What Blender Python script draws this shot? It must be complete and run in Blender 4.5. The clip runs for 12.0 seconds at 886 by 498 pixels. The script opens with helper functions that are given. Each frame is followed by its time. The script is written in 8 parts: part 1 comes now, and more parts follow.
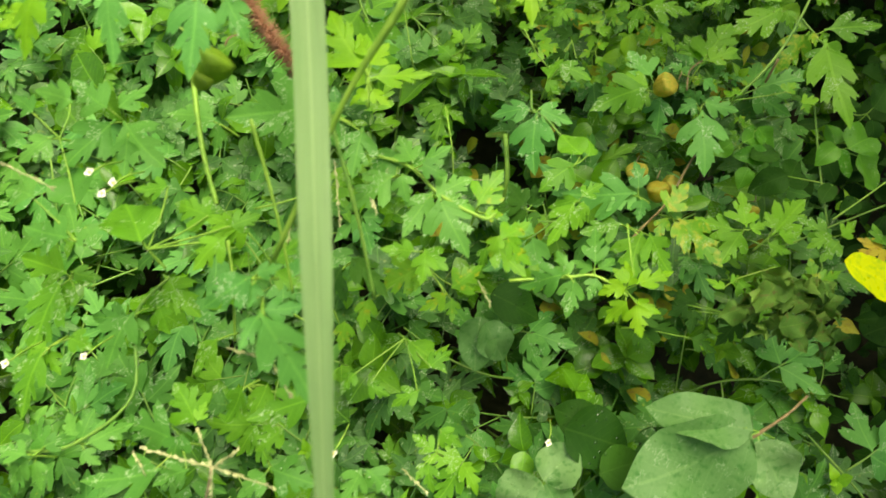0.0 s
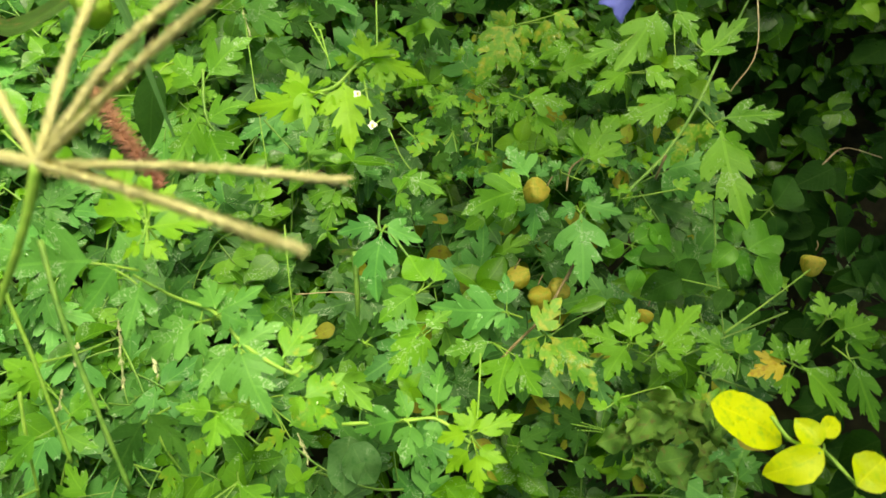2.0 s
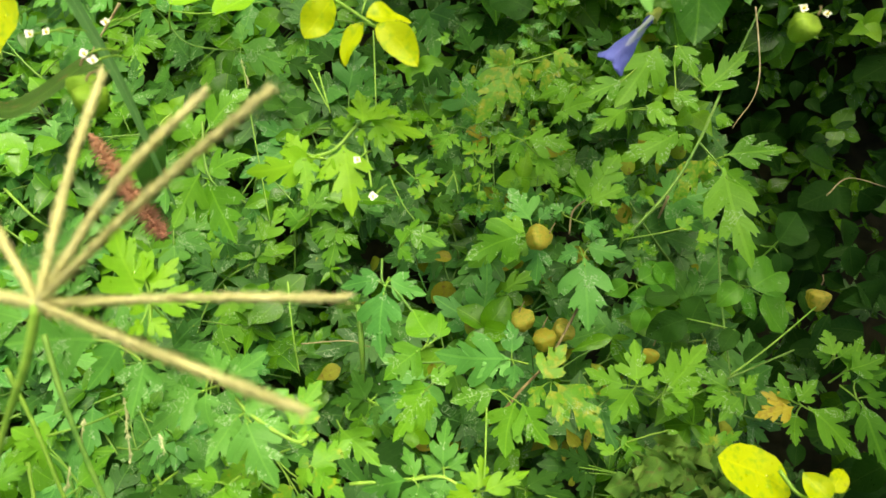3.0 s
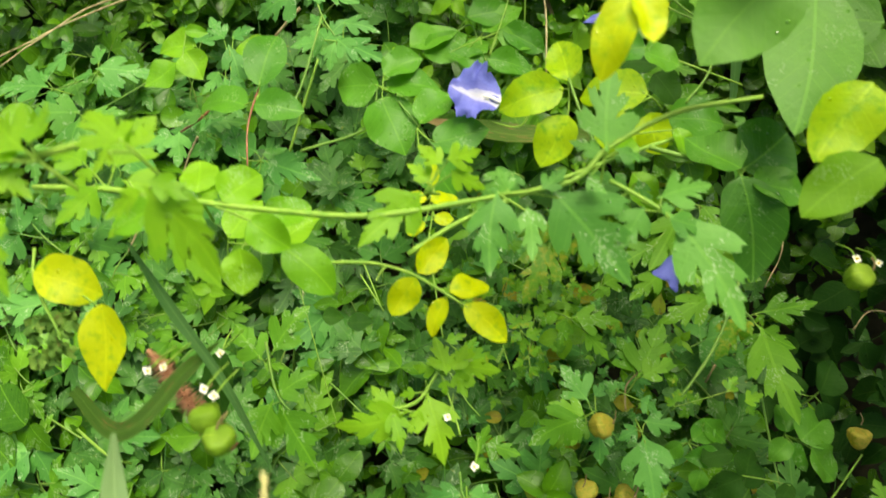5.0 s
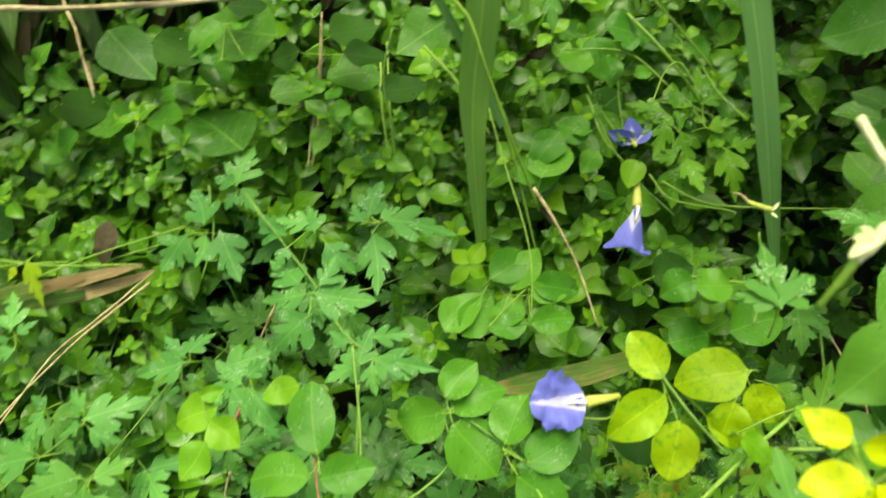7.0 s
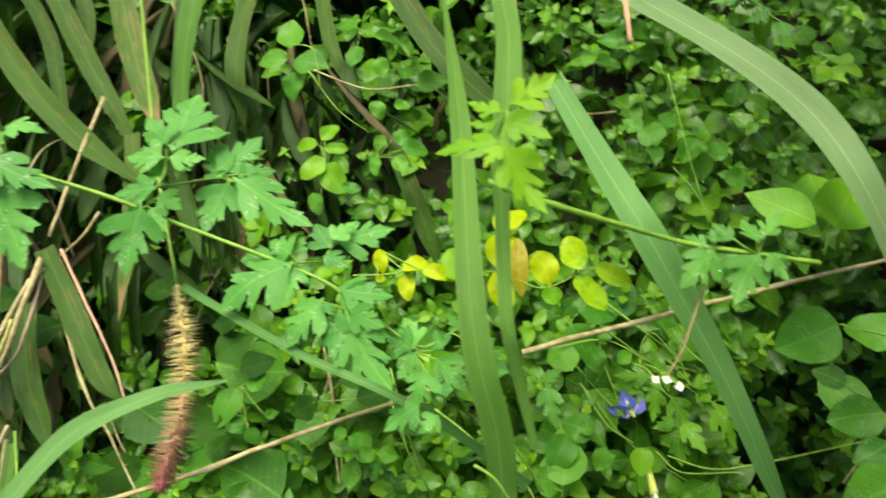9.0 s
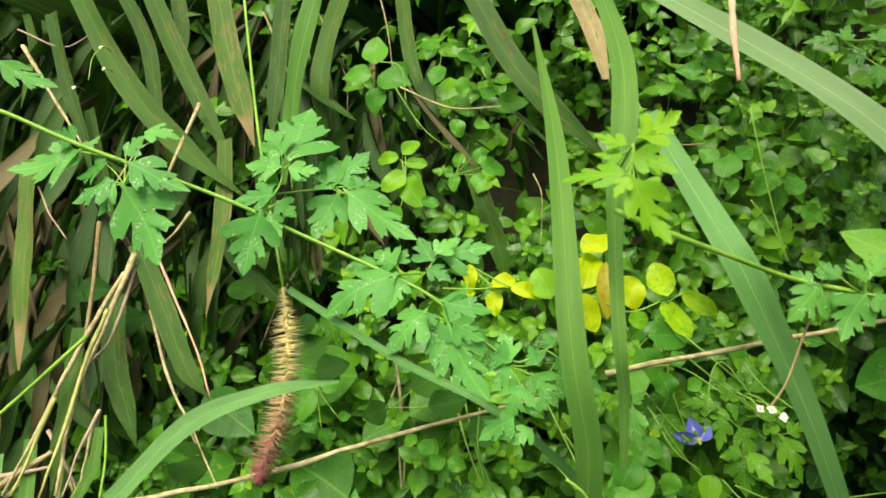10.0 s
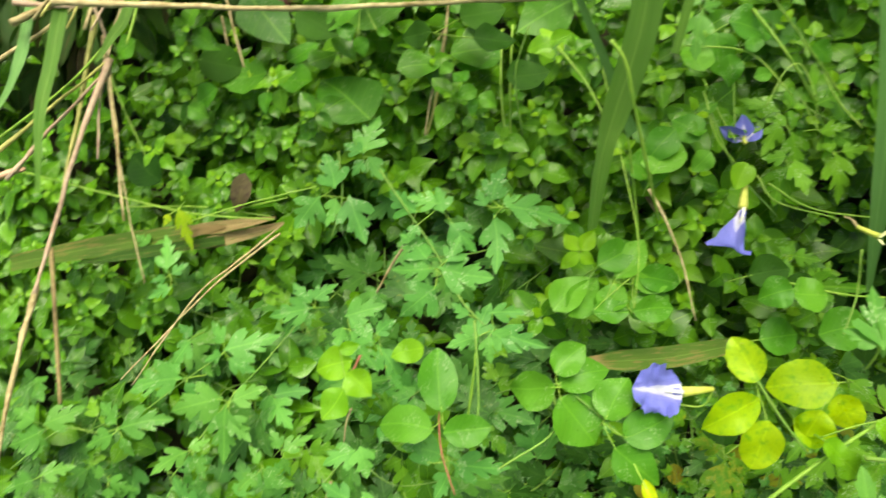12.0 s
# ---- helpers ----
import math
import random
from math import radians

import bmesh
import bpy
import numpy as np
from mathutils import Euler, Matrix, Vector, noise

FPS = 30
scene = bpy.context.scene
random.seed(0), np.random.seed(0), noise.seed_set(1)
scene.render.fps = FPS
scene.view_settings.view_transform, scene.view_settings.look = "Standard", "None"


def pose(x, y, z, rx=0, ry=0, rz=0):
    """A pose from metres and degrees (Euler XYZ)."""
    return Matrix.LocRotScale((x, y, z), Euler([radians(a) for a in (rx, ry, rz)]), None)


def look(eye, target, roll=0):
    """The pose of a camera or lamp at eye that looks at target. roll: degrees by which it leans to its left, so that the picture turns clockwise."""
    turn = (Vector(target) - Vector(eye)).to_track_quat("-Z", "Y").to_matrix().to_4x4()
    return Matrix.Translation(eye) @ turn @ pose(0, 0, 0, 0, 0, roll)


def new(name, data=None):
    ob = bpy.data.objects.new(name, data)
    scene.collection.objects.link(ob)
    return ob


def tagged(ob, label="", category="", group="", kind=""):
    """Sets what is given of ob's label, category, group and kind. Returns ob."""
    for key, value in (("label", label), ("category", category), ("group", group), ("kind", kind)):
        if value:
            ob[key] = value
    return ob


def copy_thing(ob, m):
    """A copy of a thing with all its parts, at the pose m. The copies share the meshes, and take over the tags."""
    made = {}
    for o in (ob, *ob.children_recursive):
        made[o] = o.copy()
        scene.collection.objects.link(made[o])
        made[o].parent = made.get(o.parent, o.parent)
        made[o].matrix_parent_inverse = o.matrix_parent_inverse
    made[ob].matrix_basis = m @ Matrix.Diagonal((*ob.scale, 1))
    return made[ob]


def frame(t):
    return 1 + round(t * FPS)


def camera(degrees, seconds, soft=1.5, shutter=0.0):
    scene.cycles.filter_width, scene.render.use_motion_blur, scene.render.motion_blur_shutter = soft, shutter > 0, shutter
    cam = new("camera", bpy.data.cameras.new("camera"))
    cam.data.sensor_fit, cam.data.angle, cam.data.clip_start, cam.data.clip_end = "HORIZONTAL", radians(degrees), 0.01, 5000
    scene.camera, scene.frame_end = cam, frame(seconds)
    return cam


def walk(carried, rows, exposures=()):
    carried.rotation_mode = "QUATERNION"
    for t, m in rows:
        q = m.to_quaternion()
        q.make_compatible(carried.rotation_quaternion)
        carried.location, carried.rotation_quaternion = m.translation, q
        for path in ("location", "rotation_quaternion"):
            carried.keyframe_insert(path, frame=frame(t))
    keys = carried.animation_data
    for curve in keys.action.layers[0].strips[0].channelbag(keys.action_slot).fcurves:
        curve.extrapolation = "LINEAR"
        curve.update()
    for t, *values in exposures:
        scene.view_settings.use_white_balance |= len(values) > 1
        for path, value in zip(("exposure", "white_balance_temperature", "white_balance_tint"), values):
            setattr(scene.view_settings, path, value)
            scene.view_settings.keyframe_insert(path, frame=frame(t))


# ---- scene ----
cam = camera(67.3, 12.0, soft=1.5, shutter=0.35)
cam.data.dof.use_dof, cam.data.dof.focus_distance, cam.data.dof.aperture_fstop = True, 0.63, 11.0
EYE, TILT, LEAN, TURN = 1.2, -50.0, -10.0, 0.0
PATH = [
    (0, (0.033, -0.014, 1.222), (0.207, 1.316, -0.261), 13.0),
    (0.5, (0.059, 0.028, 1.235), (0.269, 1.356, -0.246), 13.6),
    (1, (0.09, 0.064, 1.245), (0.359, 1.346, -0.266), 13.2),
    (1.5, (0.122, 0.07, 1.249), (0.331, 1.367, -0.259), 9.6),
    (2, (0.145, 0.079, 1.261), (0.277, 1.437, -0.201), 10.9),
    (2.5, (0.149, 0.091, 1.273), (0.264, 1.446, -0.193), 11.9),
    (2.7, (0.146, 0.1, 1.279), (0.265, 1.448, -0.194), 11.0),
    (4.3, (0.113, 0.142, 1.341), (0.225, 1.488, -0.134), 6.4),
    (4.5, (0.1, 0.157, 1.356), (0.231, 1.536, -0.087), 6.3),
    (5, (0.069, 0.198, 1.391), (0.258, 1.587, -0.036), 6.0),
    (5.5, (0.034, 0.235, 1.413), (0.232, 1.644, 0.008), 3.9),
    (6, (0.0, 0.283, 1.442), (0.215, 1.673, 0.02), -1.6),
    (6.5, (-0.004, 0.331, 1.479), (0.29, 1.762, 0.113), -4.5),
    (7, (0.001, 0.398, 1.517), (0.411, 1.796, 0.147), -5.9),
    (7.2, (0.006, 0.412, 1.53), (0.584, 1.785, 0.196), -2.4),
    (8.8, (0.062, 0.489, 1.725), (0.643, 1.949, 0.488), -16.7),
    (9, (0.05, 0.49, 1.738), (0.611, 1.995, 0.548), -16.7),
    (9.5, (0.009, 0.502, 1.765), (0.493, 2.063, 0.612), -16.3),
    (10, (0.001, 0.499, 1.765), (0.502, 2.064, 0.624), -14.9),
    (10.5, (0.015, 0.476, 1.723), (0.572, 1.964, 0.508), -12.8),
    (11, (0.007, 0.449, 1.656), (0.524, 1.791, 0.266), -8.1),
    (11.5, (-0.014, 0.428, 1.614), (0.373, 1.724, 0.14), -6.2),
    (12, (-0.048, 0.416, 1.605), (0.144, 1.686, 0.072), -7.3),
]
walk(cam, [(t, look(eye, target, roll)) for t, eye, target, roll in PATH], [(0.0, 0.93, 7500, 4), (1.0, 1.00, 7500, 4), (2.7, 1.07, 7400, 4), (5.0, 0.84, 7300, 4), (6.0, 0.74, 7150, 5), (7.0, 0.90, 7150, 4), (9.0, 0.88, 6850, 4), (10.5, 0.88, 6850, 4), (11.5, 0.95, 7200, 3), (12.0, 1.02, 7300, 3)])

# ---- light: bright overcast sky over the bank, soft sun from above ----
world = bpy.data.worlds.new("sky")
scene.world = world
world.use_nodes = True
_n = world.node_tree.nodes
_sky = _n.new("ShaderNodeTexSky")
_sky.sky_type, _sky.sun_disc = "NISHITA", False
_sky.sun_elevation, _sky.sun_rotation = radians(80), radians(0)
_sky.air_density, _sky.dust_density = 0.7, 6.0
world.node_tree.links.new(_sky.outputs[0], _n["Background"].inputs[0])
_n["Background"].inputs[1].default_value = 0.14
sun_data = bpy.data.lights.new("sun", "SUN")
sun_data.energy, sun_data.angle, sun_data.color = 2.5, radians(30), (1.0, 0.97, 0.84)
sun = new("sun", sun_data)
_bank = pose(0, 0, EYE, TILT, LEAN, TURN) @ Matrix(((1, 0, 0, 0), (0, 0.243, -0.970, 0.57), (0, 0.970, 0.243, 0), (0, 0, 0, 1)))
sun.matrix_world = look(_bank @ Vector((1.2, 1.6, 3.4)), _bank @ Vector((0.2, 0.5, 0.0)))

# ---- materials ----
def node_mat(name):
    m = bpy.data.materials.new(name)
    m.use_nodes = True
    return m, m.node_tree.nodes, m.node_tree.links, m.node_tree.nodes["Principled BSDF"]


def leaf_material(name, dark, light, spot=None, spot_amount=0.0, rough=0.42, thin=0.35, vein=0.12, island=False, scale=60.0, dew=0.10, glint_marks=0.0, gloss=0.28):
    """Thin leaf: colour varies from leaf to leaf and in blotches, paler veins, light shines through."""
    m, n, l, p = node_mat(name)
    uv = n.new("ShaderNodeUVMap")
    sep = n.new("ShaderNodeSeparateXYZ")
    l.new(uv.outputs[0], sep.inputs[0])
    geo = n.new("ShaderNodeNewGeometry")
    info = n.new("ShaderNodeObjectInfo")
    rnd = geo.outputs["Random Per Island"] if island else info.outputs["Random"]
    pos = geo.outputs["Position"]
    big = n.new("ShaderNodeTexNoise")
    big.inputs["Scale"].default_value, big.inputs["Detail"].default_value = scale, 3
    l.new(pos, big.inputs["Vector"])
    fine = n.new("ShaderNodeTexNoise")
    fine.inputs["Scale"].default_value, fine.inputs["Detail"].default_value = scale * 9, 4
    l.new(pos, fine.inputs["Vector"])

    def math_node(op, a, b=None):
        q = n.new("ShaderNodeMath")
        q.operation = op
        for i, v in enumerate((a, b)):
            if v is None:
                continue
            if isinstance(v, (int, float)):
                q.inputs[i].default_value = v
            else:
                l.new(v, q.inputs[i])
        return q.outputs[0]

    # mix factor: leaf to leaf, blotch, grain
    f = math_node("ADD", math_node("MULTIPLY", math_node("POWER", rnd, 1.6), 0.85), math_node("MULTIPLY", big.outputs[0], 0.55))
    f = math_node("ADD", f, math_node("MULTIPLY", fine.outputs[0], 0.35))
    f = math_node("SUBTRACT", f, 0.35)
    mix = n.new("ShaderNodeMix")
    mix.data_type, mix.clamp_factor = "RGBA", True
    l.new(f, mix.inputs[0])
    mix.inputs[6].default_value, mix.inputs[7].default_value = (*dark, 1), (*light, 1)
    col = mix.outputs[2]
    # veins: midrib and slanting side veins
    across = math_node("ABSOLUTE", math_node("SUBTRACT", sep.outputs[1], 0.5))
    rib = math_node("LESS_THAN", across, 0.013)
    side = math_node("FRACT", math_node("MULTIPLY", math_node("SUBTRACT", sep.outputs[0], math_node("MULTIPLY", across, 0.9)), 8.0))
    side = math_node("LESS_THAN", side, 0.07)
    veins = math_node("MULTIPLY", math_node("MAXIMUM", rib, math_node("MULTIPLY", side, 0.5)), vein)
    vm = n.new("ShaderNodeMix")
    vm.data_type = "RGBA"
    l.new(veins, vm.inputs[0])
    l.new(col, vm.inputs[6])
    vm.inputs[7].default_value = (min(1, light[0] * 1.6 + 0.05), min(1, light[1] * 1.5 + 0.06), light[2] * 1.4 + 0.02, 1)
    col = vm.outputs[2]
    if spot:
        sp = n.new("ShaderNodeTexNoise")
        sp.inputs["Scale"].default_value, sp.inputs["Detail"].default_value = scale * 3.2, 5
        l.new(pos, sp.inputs["Vector"])
        ramp = n.new("ShaderNodeMapRange")
        ramp.inputs[1].default_value, ramp.inputs[2].default_value = 0.58 - spot_amount, 0.80 - spot_amount
        l.new(sp.outputs[0], ramp.inputs[0])
        sm = n.new("ShaderNodeMix")
        sm.data_type = "RGBA"
        l.new(ramp.outputs[0], sm.inputs[0])
        l.new(col, sm.inputs[6])
        sm.inputs[7].default_value = (*spot, 1)
        col = sm.outputs[2]
    if glint_marks:
        # pale winding lines painted in for wet glints, shaped like insect trails
        glint = n.new("ShaderNodeTexNoise")
        glint.inputs["Scale"].default_value, glint.inputs["Detail"].default_value = 300, 1.5
        l.new(pos, glint.inputs["Vector"])
        thin_line = math_node("LESS_THAN", math_node("ABSOLUTE", math_node("SUBTRACT", glint.outputs[0], 0.5)), 0.022)
        where = n.new("ShaderNodeTexNoise")
        where.inputs["Scale"].default_value = 70
        l.new(pos, where.inputs["Vector"])
        amount = math_node("MULTIPLY", math_node("MULTIPLY", thin_line, math_node("GREATER_THAN", where.outputs[0], 0.58)), glint_marks)
        tm = n.new("ShaderNodeMix")
        tm.data_type = "RGBA"
        l.new(amount, tm.inputs[0])
        l.new(col, tm.inputs[6])
        tm.inputs[7].default_value = (0.46, 0.60, 0.36, 1)
        col = tm.outputs[2]
    l.new(col, p.inputs["Base Color"])
    vor = n.new("ShaderNodeTexVoronoi")
    vor.inputs["Scale"].default_value = 260
    l.new(pos, vor.inputs["Vector"])
    keep = n.new("ShaderNodeSeparateColor")
    l.new(vor.outputs["Color"], keep.inputs[0])
    bead = math_node("MULTIPLY", math_node("LESS_THAN", vor.outputs["Distance"], 0.30), math_node("GREATER_THAN", keep.outputs[0], 1 - dew))
    rg = math_node("SUBTRACT", rough, math_node("MULTIPLY", bead, rough - 0.08))
    l.new(rg, p.inputs["Roughness"])
    l.new(math_node("ADD", math_node("MULTIPLY", bead, 0.7), gloss), p.inputs["Specular IOR Level"])
    bump = n.new("ShaderNodeBump")
    bump.inputs["Strength"].default_value, bump.inputs["Distance"].default_value = 0.8, 0.0015
    h = math_node("ADD", big.outputs[0], math_node("MULTIPLY", math_node("MAXIMUM", rib, math_node("MULTIPLY", side, 0.5)), -0.3))
    h = math_node("ADD", h, math_node("MULTIPLY", fine.outputs[0], 0.3))
    h = math_node("ADD", h, math_node("MULTIPLY", bead, math_node("SUBTRACT", 0.7, math_node("MULTIPLY", vor.outputs["Distance"], 2.3))))
    l.new(h, bump.inputs["Height"])
    l.new(bump.outputs[0], p.inputs["Normal"])
    tr = n.new("ShaderNodeBsdfTranslucent")
    hue = n.new("ShaderNodeMix")
    hue.data_type, hue.blend_type = "RGBA", "MULTIPLY"
    hue.inputs[0].default_value = 1.0
    l.new(col, hue.inputs[6])
    hue.inputs[7].default_value = (1.25, 1.2, 0.45, 1)
    l.new(hue.outputs[2], tr.inputs[0])
    ms = n.new("ShaderNodeMixShader")
    ms.inputs[0].default_value = thin
    l.new(p.outputs[0], ms.inputs[1])
    l.new(tr.outputs[0], ms.inputs[2])
    l.new(ms.outputs[0], n["Material Output"].inputs[0])
    return m


def grass_material(name, dark, light, spot=None, spot_amount=0.0, rough=0.45, thin=0.35, island=False, tip=None):
    """A grass blade: fine parallel ribs along it, a paler midrib, stretched brown blotches, a dried tip, light shines through."""
    m, n, l, p = node_mat(name)
    uv = n.new("ShaderNodeUVMap")
    geo = n.new("ShaderNodeNewGeometry")
    info = n.new("ShaderNodeObjectInfo")

    def textured(scale, stretch, detail=3.0):
        mp = n.new("ShaderNodeMapping")
        mp.inputs["Scale"].default_value = stretch
        mix = n.new("ShaderNodeVectorMath")
        mix.operation = "ADD"
        l.new(uv.outputs[0], mix.inputs[0])
        l.new(geo.outputs["Random Per Island"], mix.inputs[1])
        l.new(mix.outputs[0], mp.inputs[0])
        q = n.new("ShaderNodeTexNoise")
        q.inputs["Scale"].default_value, q.inputs["Detail"].default_value = scale, detail
        l.new(mp.outputs[0], q.inputs["Vector"])
        return q.outputs[0]

    def do(op, a, b=0.0, c=0.0):
        q = n.new("ShaderNodeMath")
        q.operation = op
        for i, v in enumerate((a, b, c)):
            if isinstance(v, (int, float)):
                q.inputs[i].default_value = v
            else:
                l.new(v, q.inputs[i])
        return q.outputs[0]

    def blend(f, a, b):
        q = n.new("ShaderNodeMix")
        q.data_type, q.clamp_factor = "RGBA", True
        l.new(f, q.inputs[0])
        for k, v in ((6, a), (7, b)):
            if isinstance(v, tuple):
                q.inputs[k].default_value = (*v, 1)
            else:
                l.new(v, q.inputs[k])
        return q.outputs[2]

    ribs = textured(1.0, (0.8, 70.0, 1.0), 2.0)
    broad = textured(1.0, (2.2, 7.0, 1.0), 4.0)
    rnd = geo.outputs["Random Per Island"] if island else info.outputs["Random"]
    f = do("MULTIPLY_ADD", ribs, 0.55, do("MULTIPLY_ADD", broad, 0.7, do("MULTIPLY_ADD", rnd, 0.5, -0.45)))
    col = blend(f, dark, light)
    sep = n.new("ShaderNodeSeparateXYZ")
    l.new(uv.outputs[0], sep.inputs[0])
    rib = do("LESS_THAN", do("ABSOLUTE", do("SUBTRACT", sep.outputs[1], 0.5)), 0.016)
    col = blend(do("MULTIPLY", rib, 0.4), col, (min(1, light[0] * 1.4 + 0.03), min(1, light[1] * 1.3 + 0.04), light[2] * 1.3 + 0.02))
    if spot:
        stain = textured(1.0, (4.0, 16.0, 1.0), 5.0)
        ramp = n.new("ShaderNodeMapRange")
        ramp.inputs[1].default_value, ramp.inputs[2].default_value = 0.58 - spot_amount, 0.72 - spot_amount
        l.new(stain, ramp.inputs[0])
        col = blend(ramp.outputs[0], col, spot)
    if tip:
        ramp = n.new("ShaderNodeMapRange")
        ramp.inputs[1].default_value, ramp.inputs[2].default_value = 2.75, 3.05
        l.new(do("MULTIPLY_ADD", ribs, 0.5, do("MULTIPLY_ADD", broad, 0.6, sep.outputs[0])), ramp.inputs[0])
        col = blend(ramp.outputs[0], col, tip)
    l.new(col, p.inputs["Base Color"])
    p.inputs["Roughness"].default_value = rough
    p.inputs["Specular IOR Level"].default_value = 0.3
    bump = n.new("ShaderNodeBump")
    bump.inputs["Strength"].default_value, bump.inputs["Distance"].default_value = 0.7, 0.0012
    l.new(do("MULTIPLY_ADD", rib, -0.4, ribs), bump.inputs["Height"])
    l.new(bump.outputs[0], p.inputs["Normal"])
    tr = n.new("ShaderNodeBsdfTranslucent")
    l.new(col, tr.inputs[0])
    ms = n.new("ShaderNodeMixShader")
    ms.inputs[0].default_value = thin
    l.new(p.outputs[0], ms.inputs[1])
    l.new(tr.outputs[0], ms.inputs[2])
    l.new(ms.outputs[0], n["Material Output"].inputs[0])
    return m


def plain_material(name, dark, light, rough=0.6, scale=200.0, bump=0.4, island=False, stretch=(1, 1, 1), metal=0.0):
    m, n, l, p = node_mat(name)
    tc = n.new("ShaderNodeTexCoord")
    mp = n.new("ShaderNodeMapping")
    mp.inputs["Scale"].default_value = stretch
    l.new(tc.outputs["Object"], mp.inputs[0])
    a = n.new("ShaderNodeTexNoise")
    a.inputs["Scale"].default_value, a.inputs["Detail"].default_value = scale, 5
    l.new(mp.outputs[0], a.inputs["Vector"])
    b = n.new("ShaderNodeTexNoise")
    b.inputs["Scale"].default_value = scale * 0.13
    l.new(mp.outputs[0], b.inputs["Vector"])
    s = n.new("ShaderNodeMath")
    s.operation = "ADD"
    l.new(a.outputs[0], s.inputs[0])
    l.new(b.outputs[0], s.inputs[1])
    r = n.new("ShaderNodeMapRange")
    r.inputs[1].default_value, r.inputs[2].default_value = 0.7, 1.3
    l.new(s.outputs[0], r.inputs[0])
    mix = n.new("ShaderNodeMix")
    mix.data_type = "RGBA"
    l.new(r.outputs[0], mix.inputs[0])
    mix.inputs[6].default_value, mix.inputs[7].default_value = (*dark, 1), (*light, 1)
    l.new(mix.outputs[2], p.inputs["Base Color"])
    p.inputs["Roughness"].default_value = rough
    p.inputs["Specular IOR Level"].default_value = 0.3
    bp = n.new("ShaderNodeBump")
    bp.inputs["Strength"].default_value, bp.inputs["Distance"].default_value = bump, 0.002
    l.new(a.outputs[0], bp.inputs["Height"])
    l.new(bp.outputs[0], p.inputs["Normal"])
    return m


def spike_material(name, top, end):
    """Bristles that change colour along the head."""
    m, n, l, p = node_mat(name)
    uv = n.new("ShaderNodeUVMap")
    sep = n.new("ShaderNodeSeparateXYZ")
    l.new(uv.outputs[0], sep.inputs[0])
    ramp = n.new("ShaderNodeValToRGB")
    ramp.color_ramp.elements[0].color, ramp.color_ramp.elements[1].color = (*top, 1), (*end, 1)
    ramp.color_ramp.elements[0].position = 0.35
    l.new(sep.outputs[0], ramp.inputs[0])
    tips = n.new("ShaderNodeMix")
    tips.data_type = "RGBA"
    far = n.new("ShaderNodeMath")
    far.operation = "MULTIPLY"
    far.inputs[1].default_value = 0.4
    l.new(sep.outputs[1], far.inputs[0])
    l.new(far.outputs[0], tips.inputs[0])
    l.new(ramp.outputs[0], tips.inputs[6])
    tips.inputs[7].default_value = (end[0] * 0.8, end[1] * 0.9, end[2] * 0.9, 1)
    l.new(tips.outputs[2], p.inputs["Base Color"])
    p.inputs["Roughness"].default_value = 0.6
    return m


